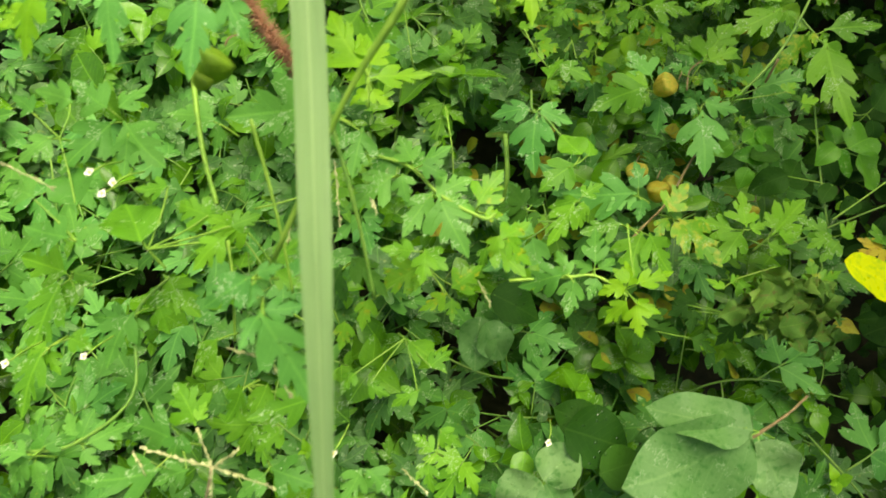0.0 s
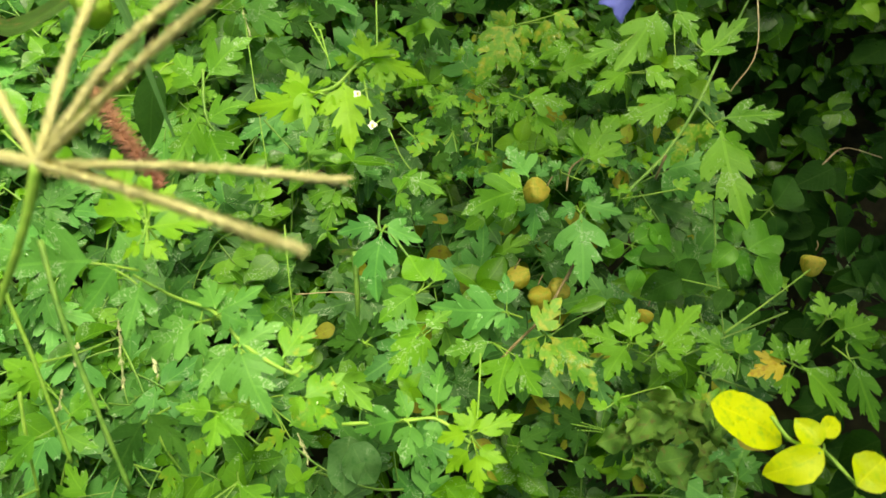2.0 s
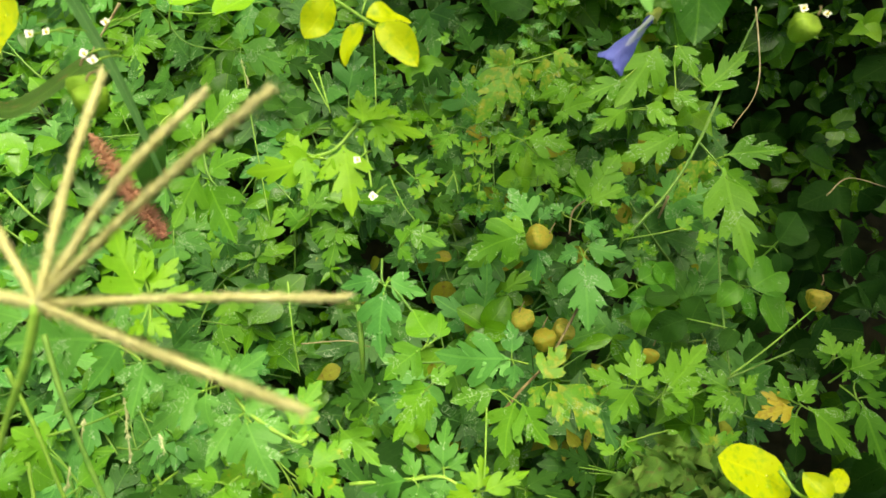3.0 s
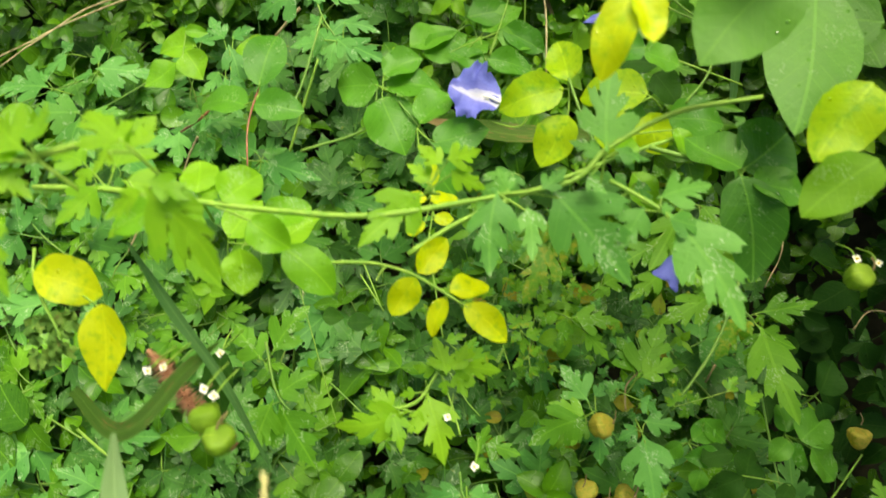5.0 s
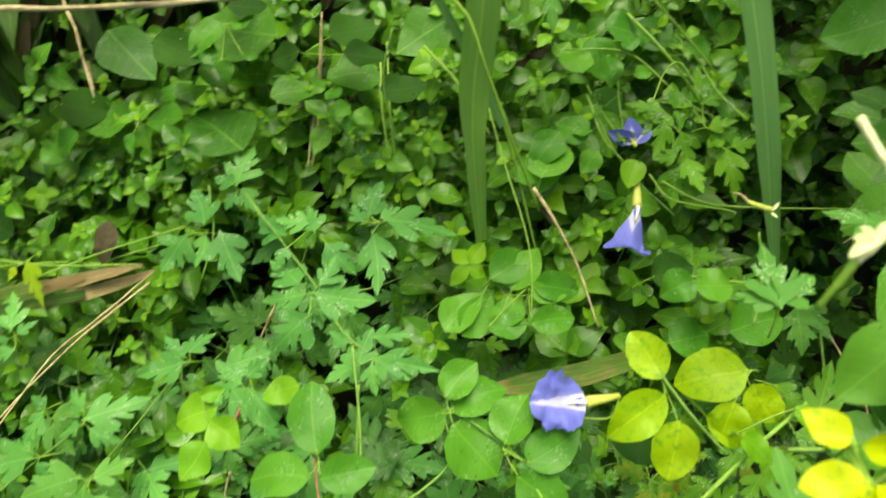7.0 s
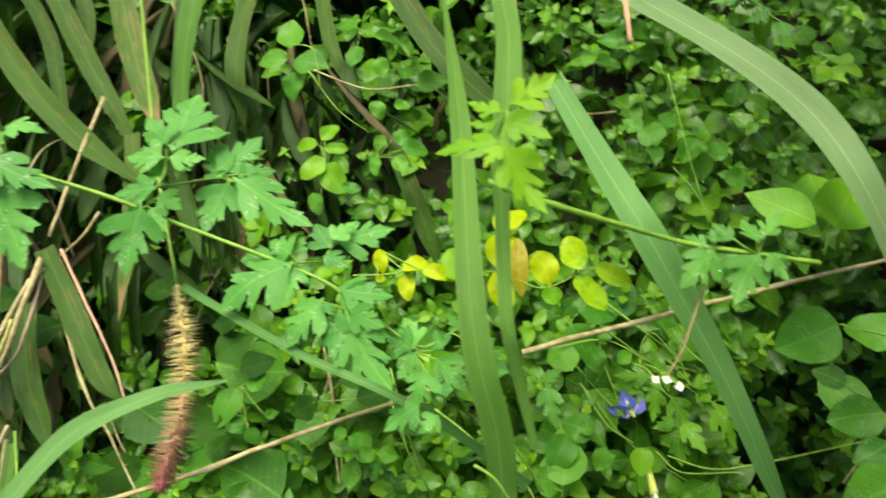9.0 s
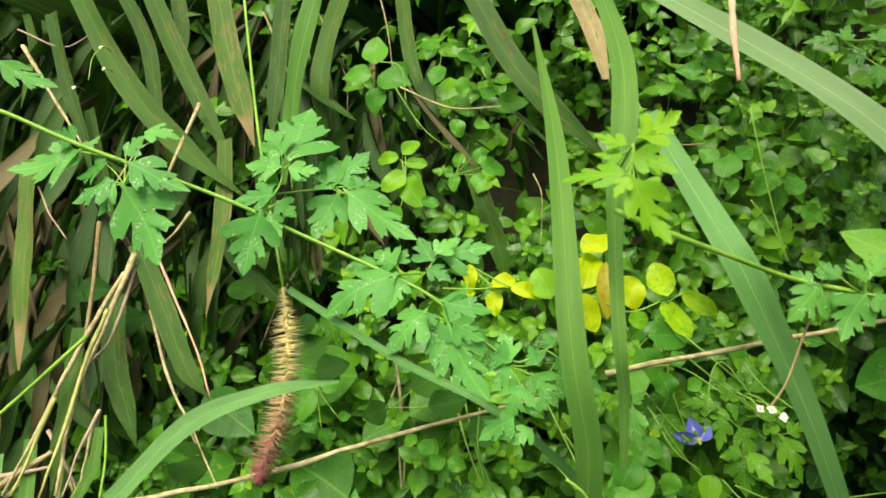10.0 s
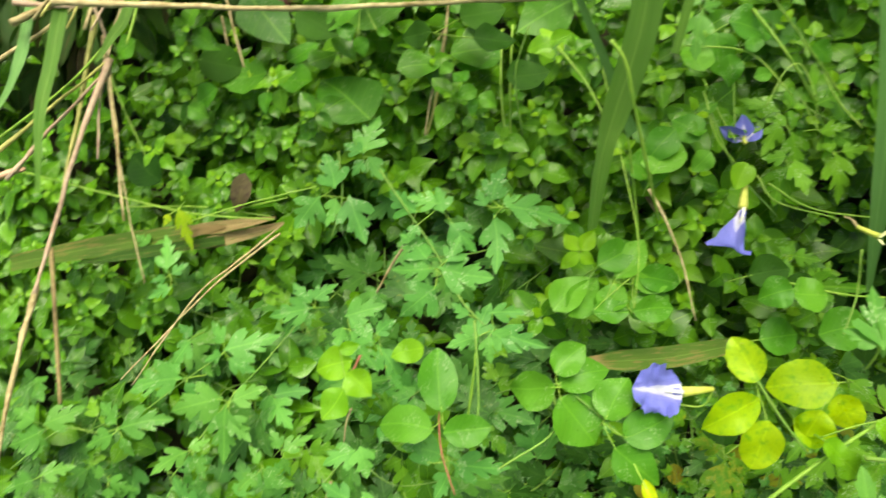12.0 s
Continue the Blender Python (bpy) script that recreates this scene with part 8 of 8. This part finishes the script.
pea_flower(v, (.268, .256, .184), (.262, .250, .183), (.233, .219, .180), .24, True)

v = plant("small_flower", "tiny white balloon vine flowers with yellow centres", "flower")
tiny_flowers(v, (.256, .556, .430), (.263, .545, .430), (.260, .552, .432))

v = plant("small_flower", "pale yellow buds on a fine stalk", "flower")
tiny_flowers(v, (.015, 1.258, .320), (.006, 1.224, .320), (-.031, 1.221, .320))
stem(v, M_STEM, .0007, (-.014, 1.221, .320), (.001, 1.250, .320), (.015, 1.258, .320))

v = plant("small_flower", "tiny white flowers above a round pod", "flower")
tiny_flowers(v, (-.027, .182, .296), (-.056, .178, .296), (-.035, .165, .296), (-.030, .161, .296), (-.064, .177, .296))

v = plant("small_flower", "tiny white flowers in the shade", "flower")
tiny_flowers(v, (.332, .201, .250), (.321, .205, .250))

v = plant("small_flower", "white balloon vine bud on a hanging stalk", "flower")
tiny_flowers(v, (.093, .115, .228), (.080, .145, .210))

v = plant("small_flower", "cream buds on short stalks among pale leaves", "flower")
tiny_flowers(v, (-.154, -.019, .250), (-.159, -.025, .250), (-.168, -.013, .250), (-.228, -.110, .200), (-.195, -.103, .180), (-.037, -.154, .200), (.090, -.146, .100))

v = plant("flower_bud", "pale cream elongated bud on a nodding stalk", "flower bud")
stem(v, M_CREAM, .0018, (.231, .410, .440), (.229, .395, .440), (.227, .381, .442), (.219, .374, .443), (.204, .368, .443))
stem(v, M_CREAM, .0026, (.212, .371, .443), (.204, .368, .443), (.198, .366, .440))
stem(v, M_STEM, .0016, (.198, .366, .440), (.192, .362, .434), (.186, .358, .425))
petal_tip(v, (.206, .369, .444), (.203, .374, .446))
petal_tip(v, (.206, .369, .444), (.199, .372, .446))
petal_tip(v, (.206, .369, .444), (.195, .368, .446))
petal_tip(v, (.206, .369, .444), (.208, .372, .446))
petal_tip(v, (.225, .387, .441), (.228, .392, .443))

v = plant("flower_bud", "small yellow-green bud with a withered tip", "flower bud")
stem(v, M_CALYX, .0024, (.315, .431, .215), (.309, .437, .215), (.303, .444, .215))
stem(v, M_STRAW, .0012, (.303, .444, .215), (.302, .450, .215), (.298, .454, .215))
petal_tip(v, (.313, .431, .216), (.318, .433, .220))
petal_tip(v, (.312, .430, .216), (.313, .425, .218))

v = plant("withered_leaf", "withered curled olive-brown leaf lump", "leaf")
withered(v, (.286, -.042, .050), .030)

v = plant("withered_leaf", "large crumpled olive-brown dying leaf", "leaf")
withered(v, (.307, -.029, .040), .022)

v = plant("withered_leaf", "crumpled brown dead leaf beside a seed head", "leaf")
withered(v, (-.188, .228, .200), .018)

v = plant("dry_straw", "bundle of bent yellow and grey dry stalks", "straw")
stem(v, M_STRAW, .0030, (-.408, .927, .130), (-.337, .944, .130), (-.279, .963, .130))
stem(v, M_STRAW_LIME, .0028, (-.435, .826, .120), (-.356, .857, .120), (-.277, .889, .120))
stem(v, M_STRAW_GREY, .0026, (-.417, .802, .115), (-.349, .845, .115), (-.283, .881, .115))
stem(v, M_STRAW_GREY, .0036, (-.272, .890, .120), (-.326, .810, .120), (-.372, .729, .120), (-.407, .666, .120))
stem(v, M_STRAW, .0036, (-.413, .680, .105), (-.442, .625, .105), (-.473, .559, .105), (-.496, .498, .105))
stem(v, M_STRAW_LIME, .0036, (-.282, .956, .110), (-.323, .855, .110), (-.370, .750, .110))
stem(v, M_STRAW, .0020, (-.277, .890, .115), (-.288, .804, .115), (-.302, .708, .115))
stem(v, M_STRAW_GREY, .0018, (-.283, .898, .110), (-.303, .840, .110), (-.316, .788, .110))
stem(v, M_STEM_BROWN, .0028, (-.413, .730, .070), (-.424, .654, .070), (-.438, .560, .070))
stem(v, M_STRAW_PINK, .0052, (-.453, .810, .110), (-.426, .811, .110), (-.397, .809, .110))
stem(v, M_STEM, .0018, (-.257, .913, .125), (-.322, .875, .125), (-.414, .843, .125))
stem(v, M_STEM, .0012, (-.434, .837, .060), (-.336, .769, .060), (-.253, .714, .060), (-.166, .673, .060))
stem(v, M_STEM, .0010, (-.286, .711, .050), (-.205, .707, .050), (-.113, .696, .050))
stem(v, M_STRAW, .0022, (-.225, .962, .130), (-.251, .922, .130), (-.269, .886, .130))
stem(v, M_STRAW_GREY, .0022, (-.277, .989, .125), (-.270, .933, .125), (-.271, .890, .125))

v = plant("thin_stem", "lime-green vine stem arching close overhead", "stem")
stem(v, M_STEM_DARK, .0011, (.047, .349, .570), (.027, .329, .570), (.013, .315, .570))
stem(v, M_STEM_DARK, .0012, (.013, .315, .570), (.003, .305, .570), (-.007, .294, .570), (-.022, .286, .560))

v = plant("tall_grass", "thin dark green grass blade slanting over pods", "grass")
blade(v, M_GRASS_BLUE, (.002, .007, .006, .002), (-.076, .246, .300), (-.062, .215, .280), (-.042, .173, .250), (-.031, .124, .200))

v = plant("tall_grass", "broad dark green grass blade bent over a seed head", "grass")
blade(v, M_GRASS, (.006, .010, .009, .003), (-.125, .178, .260), (-.090, .151, .270), (-.060, .182, .260), (-.043, .200, .250))

# ---- small plants that repeat all over the bank ----
def local_plant(name, label, category, group):
    v = tagged(new(name), label, category, group)
    v["placed"] = 1
    return v


def small_weed(label, leaf_mat, tip_mat, size, seed):
    """Opposite ovate leaves in two tiers, with small young leaves at the tip."""
    r = np.random.default_rng(seed)
    v = local_plant("small_weed", label, "weed", "small weeds in the undergrowth")
    part("stem", tube([(0.004, 0, -0.07), (0.002, 0.002, -0.03), (0, 0, 0.001)], 0.0011, 0.0008, 5), M_STEM_DARK, v)
    for tier, (z, long, lift, mat, shape) in enumerate(((-0.016, 1.0, -6, leaf_mat, OVATE_FINE), (-0.004, 0.72, 10, leaf_mat, OVATE_FINE), (0.001, 0.36, 38, tip_mat, ELLIPTIC_FINE))):
        for side in (0, 180):
            turn = 90 * tier + side + r.uniform(-14, 14)
            bit = leaflet(shape, size * long * r.uniform(0.88, 1.1), r.uniform(0.15, 0.4), r.uniform(0.3, 0.7), 0.16, r.uniform(-0.3, 0.3), int(r.integers(0, 9999)), r.uniform(0.3, 0.36))
            part("leaf", join((bit, pose(0, 0, z, 0, 0, turn) @ pose(0, 0.002, 0, lift + r.uniform(-10, 10), r.uniform(-12, 12), 0))), mat, v)
    return v


def vine_sprig(label, material, seed):
    """A short runner with two divided leaves."""
    r = np.random.default_rng(seed)
    v = local_plant("balloon_vine", label, "vine", "balloon vine sprigs in the carpet")
    part("stem", tube([(0.01, -0.06, -0.05), (0, -0.03, -0.015), (0, 0.0, -0.004), (0.006, 0.03, -0.006)], 0.0008, 0.0006, 5), M_STEM_DARK, v)
    for turn, y in ((r.uniform(20, 50), 0.0), (r.uniform(-120, -80), -0.02)):
        m = pose(0, y, -0.004, 0, 0, turn) @ pose(0, 0, 0, r.uniform(-6, 12), r.uniform(-10, 10), 0)
        stalk = part("leaf", join((tube([(0, 0, -0.003), (0, 0.010, 0), (0, 0.022, 0)], 0.0006, 0.0005, 5), m)), M_STEM_DARK, v)
        for shape, at, way, long in ((LOBED, 0.021, 0, 0.038), (LOBED_SIDE, 0.018, 60, 0.030), (LOBED_SIDE, 0.016, -60, 0.029)):
            bit = leaflet(shape, long * r.uniform(0.9, 1.1), r.uniform(0, 0.25), r.uniform(0.1, 0.6), 0.14, r.uniform(-0.3, 0.3), int(r.integers(0, 9999)), 0.37, (-1, 0, 1))
            bit = join((bit, m @ pose(0, at, 0, r.uniform(-12, 12), r.uniform(-14, 14), way + r.uniform(-8, 8))))
            ob = new("leaflet", mesh_of("leaflet", bit[0], bit[1], bit[2], material))
            ob.parent = stalk
    return v


def sow(kinds, count, seed, grows, small, large, sunk=0.0):
    """Each kind once, then copies wherever it grows."""
    r = np.random.default_rng(seed)
    done = 0
    while done < count:
        u, v = r.uniform(-0.55, 0.8), r.uniform(-0.3, 1.15)
        if not grows(u, v):
            continue
        n = canopy(u, v) + 0.03 * noise.noise(Vector((u * 9, v * 9, 2.0))) + r.uniform(-0.005, 0.025) - sunk
        m = bank_pose(u, v, n, r.uniform(0, 360), r.uniform(-18, 14), r.uniform(-14, 14), r.uniform(small, large))
        kind = kinds[done % len(kinds)]
        if done < len(kinds):
            kind.matrix_basis = m
        else:
            copy_thing(kind, m)
        done += 1


def grow(kind, u, v, n, size):
    """One more weed at a place of its own."""
    r = np.random.default_rng(int((u + 2) * 1000) * 7919 + int((v + 2) * 1000))
    copy_thing(kind, bank_pose(u, v, n, r.uniform(0, 360), r.uniform(-16, 16), r.uniform(-14, 14), size))


def vine_ground(u, v):
    return v < 0.33 + 0.1 * noise.noise(Vector((u * 6, v * 6, 5))) + 0.33 * smooth_step((0.10 - u) / 0.05)


M_WEED = leaf_material("weed_leaf_glossy", (0.040, 0.150, 0.010), (0.115, 0.310, 0.018), rough=0.25, thin=0.25, vein=0.3, glint_marks=0.3)
M_WEED_PALE = leaf_material("weed_leaf_pale", (0.085, 0.250, 0.012), (0.170, 0.390, 0.022), rough=0.32, thin=0.3, vein=0.3)
weeds = [small_weed("small glossy dark green weed with opposite ovate leaves", M_WEED, M_VINE_YOUNG, 0.034, 1),
         small_weed("small green weed with a pale young tip", M_WEED, M_PEA_LIME, 0.026, 2),
         small_weed("small light green weed with ovate leaves", M_WEED_PALE, M_VINE_YOUNG, 0.029, 3),
         small_weed("broad-leaved glossy green weed among lower leaves", M_WEED, M_WEED_PALE, 0.042, 4),
         small_weed("lime-green young rosette with a bright tip", M_WEED_PALE, M_VINE_YOUNG, 0.024, 5)]
sow(weeds, 195, 71, lambda u, v: not vine_ground(u, v) and hollow(u, v) < 0.4 and (v < 0.95 or u > 0.6 - 0.45 * (v - 0.95)), 0.75, 1.15)
grow(weeds[4], -.216, .614, .020, 1.0)
grow(weeds[4], -.093, .790, -.010, 1.0)
grow(weeds[2], -.105, .850, .000, 1.0)
grow(weeds[2], -.172, .878, .000, 1)
grow(weeds[4], -.218, .935, .030, 1.1)
grow(weeds[3], -.246, .902, -.020, 1)
grow(weeds[2], -.051, .877, .000, 1.1)
grow(weeds[1], -.018, .839, .000, 0.9)
grow(weeds[3], -.027, .804, -.020, 1.1)
grow(weeds[1], .063, .717, .030, 1.1)
grow(weeds[4], .060, .699, .030, 0.8)
grow(weeds[2], .177, .717, .060, 1.1)
grow(weeds[1], .164, .699, .050, 0.9)
grow(weeds[2], .196, .723, .060, 1)
grow(weeds[1], .140, .662, .050, 1)
grow(weeds[4], .258, .651, .080, 1)
grow(weeds[3], .250, .618, .080, 1)
grow(weeds[3], .228, .584, .090, 1.2)
grow(weeds[0], .137, .688, .050, 1)
grow(weeds[1], .092, .657, .050, 1)
grow(weeds[1], .040, .657, .050, 0.9)
grow(weeds[2], .094, .635, .050, 1)
grow(weeds[0], .120, .628, .060, 1)
grow(weeds[4], .260, .671, .080, 0.8)
grow(weeds[4], -.128, .772, .000, 0.9)
grow(weeds[1], -.138, .753, .000, 0.8)
grow(weeds[1], -.307, .877, -.020, 1)
grow(weeds[0], -.329, .853, -.020, 1)
grow(weeds[3], -.196, .824, -.020, 1)
grow(weeds[3], -.210, .888, -.020, 1.1)
grow(weeds[0], -.147, .848, -.010, 1)
grow(weeds[0], -.283, .909, -.020, 0.9)
grow(weeds[2], .431, .649, .070, 1)
grow(weeds[1], .422, .643, .070, 0.9)
grow(weeds[0], .428, .593, .070, 1)
grow(weeds[0], .128, .489, .100, 1)
grow(weeds[0], .065, .472, .100, 1)
grow(weeds[1], .074, .424, .100, 1)
grow(weeds[2], .240, .505, .090, 0.8)
grow(weeds[1], -.423, .659, .020, 1)
grow(weeds[2], -.433, .677, .020, 0.8)
grow(weeds[1], -.460, .617, .020, 1)
grow(weeds[1], -.468, .648, .020, 1)
grow(weeds[0], .124, .561, .080, 1)
grow(weeds[1], .079, .554, .080, 1)
grow(weeds[3], .077, .598, .060, 0.9)
grow(weeds[1], .062, .628, .050, 1)
grow(weeds[0], .033, .793, .000, 1)
grow(weeds[3], -.011, .749, .000, 1)
grow(weeds[1], -.057, .795, -.010, 1)
grow(weeds[1], .343, .584, .080, 1)
grow(weeds[0], .294, .664, .080, 1)
grow(weeds[3], .372, .584, .080, 0.9)
grow(weeds[2], .283, 1.204, .120, 1.2)
grow(weeds[3], .398, 1.208, .100, 1.2)
grow(weeds[3], .435, 1.160, .100, 1.1)
grow(weeds[1], .406, 1.091, .100, 1.1)
grow(weeds[2], .640, 1.001, .100, 1.0)
grow(weeds[3], .605, .940, .100, 1.1)
grow(weeds[2], .649, .914, .100, 0.9)
grow(weeds[1], .576, .800, .100, 1.1)
grow(weeds[3], .603, .746, .100, 1.1)
grow(weeds[1], .603, .695, .100, 1.0)
grow(weeds[0], .539, .727, .100, 1.1)
grow(weeds[1], .079, .906, .050, 1)
grow(weeds[2], -.027, .860, .050, 1.3)
grow(weeds[4], -.018, .812, .050, 0.8)
grow(weeds[1], -.110, 1.013, .020, 1)
grow(weeds[3], -.098, .984, .020, 1)
grow(weeds[3], -.191, .993, .000, 1.1)
grow(weeds[1], -.167, .909, .020, 1)
grow(weeds[4], .069, .731, .060, 1)
grow(weeds[2], .083, .706, .060, 1.1)
grow(weeds[0], .400, 1.096, .100, 1)
grow(weeds[1], .232, .988, .100, 1)
grow(weeds[1], .284, 1.012, .100, 1)
grow(weeds[3], .257, .947, .100, 1)
grow(weeds[0], .142, 1.008, .050, 1)
grow(weeds[0], .676, .727, .100, 1)
grow(weeds[1], .659, .679, .100, 1)
grow(weeds[2], .199, .596, .100, 1.2)
grow(weeds[3], .233, .592, .100, 1.2)
sow([vine_sprig("balloon vine sprig with blue-green jagged leaves", M_VINE_BLUE, 11),
     vine_sprig("balloon vine sprig with plain green divided leaves", M_VINE, 12),
     vine_sprig("balloon vine sprig with light green toothed leaves", M_VINE_PALE, 13)],
    150, 73, lambda u, v: vine_ground(u, v) and hollow(u, v) < 0.4, 0.9, 1.35, 0.045)
sow([vine_sprig("small-leaved balloon vine sprig with lime young leaves", M_VINE_LIME, 14),
     vine_sprig("small-leaved balloon vine sprig with crowded green leaves", M_VINE, 15),
     vine_sprig("small-leaved balloon vine sprig with bluish leaves", M_VINE_BLUE, 16)],
    60, 75, lambda u, v: 0.04 < u < 0.30 and 0.14 < v < 0.36, 0.42, 0.65, -0.012)
grow(weeds[3], -.192, .914, .095, 1.0)
grow(weeds[1], -.208, .891, .085, 0.9)
grow(weeds[2], -.115, .817, .085, 1.1)
grow(weeds[3], -.083, .762, .085, 1.0)
grow(weeds[1], -.096, .762, .075, 0.8)
grow(weeds[0], -.035, .851, .095, 1.1)
grow(weeds[3], .061, .721, .095, 1.0)
grow(weeds[1], .074, .690, .095, 0.9)
grow(weeds[2], .178, .720, .095, 1.0)
grow(weeds[3], .194, .720, .095, 1.0)
grow(weeds[2], .258, .651, .115, 0.9)
grow(weeds[0], .275, .606, .105, 1.1)
grow(weeds[3], -.117, .752, .075, 0.7)
grow(weeds[2], -.267, .789, .085, 0.9)

v = plant("thin_stem", "pale yellow-green grass culm beside a broad blade", "stem")
stem(v, M_STEM, .0012, (.150, .595, .350), (.155, .581, .342), (.155, .560, .323), (.159, .528, .280), (.168, .500, .220))
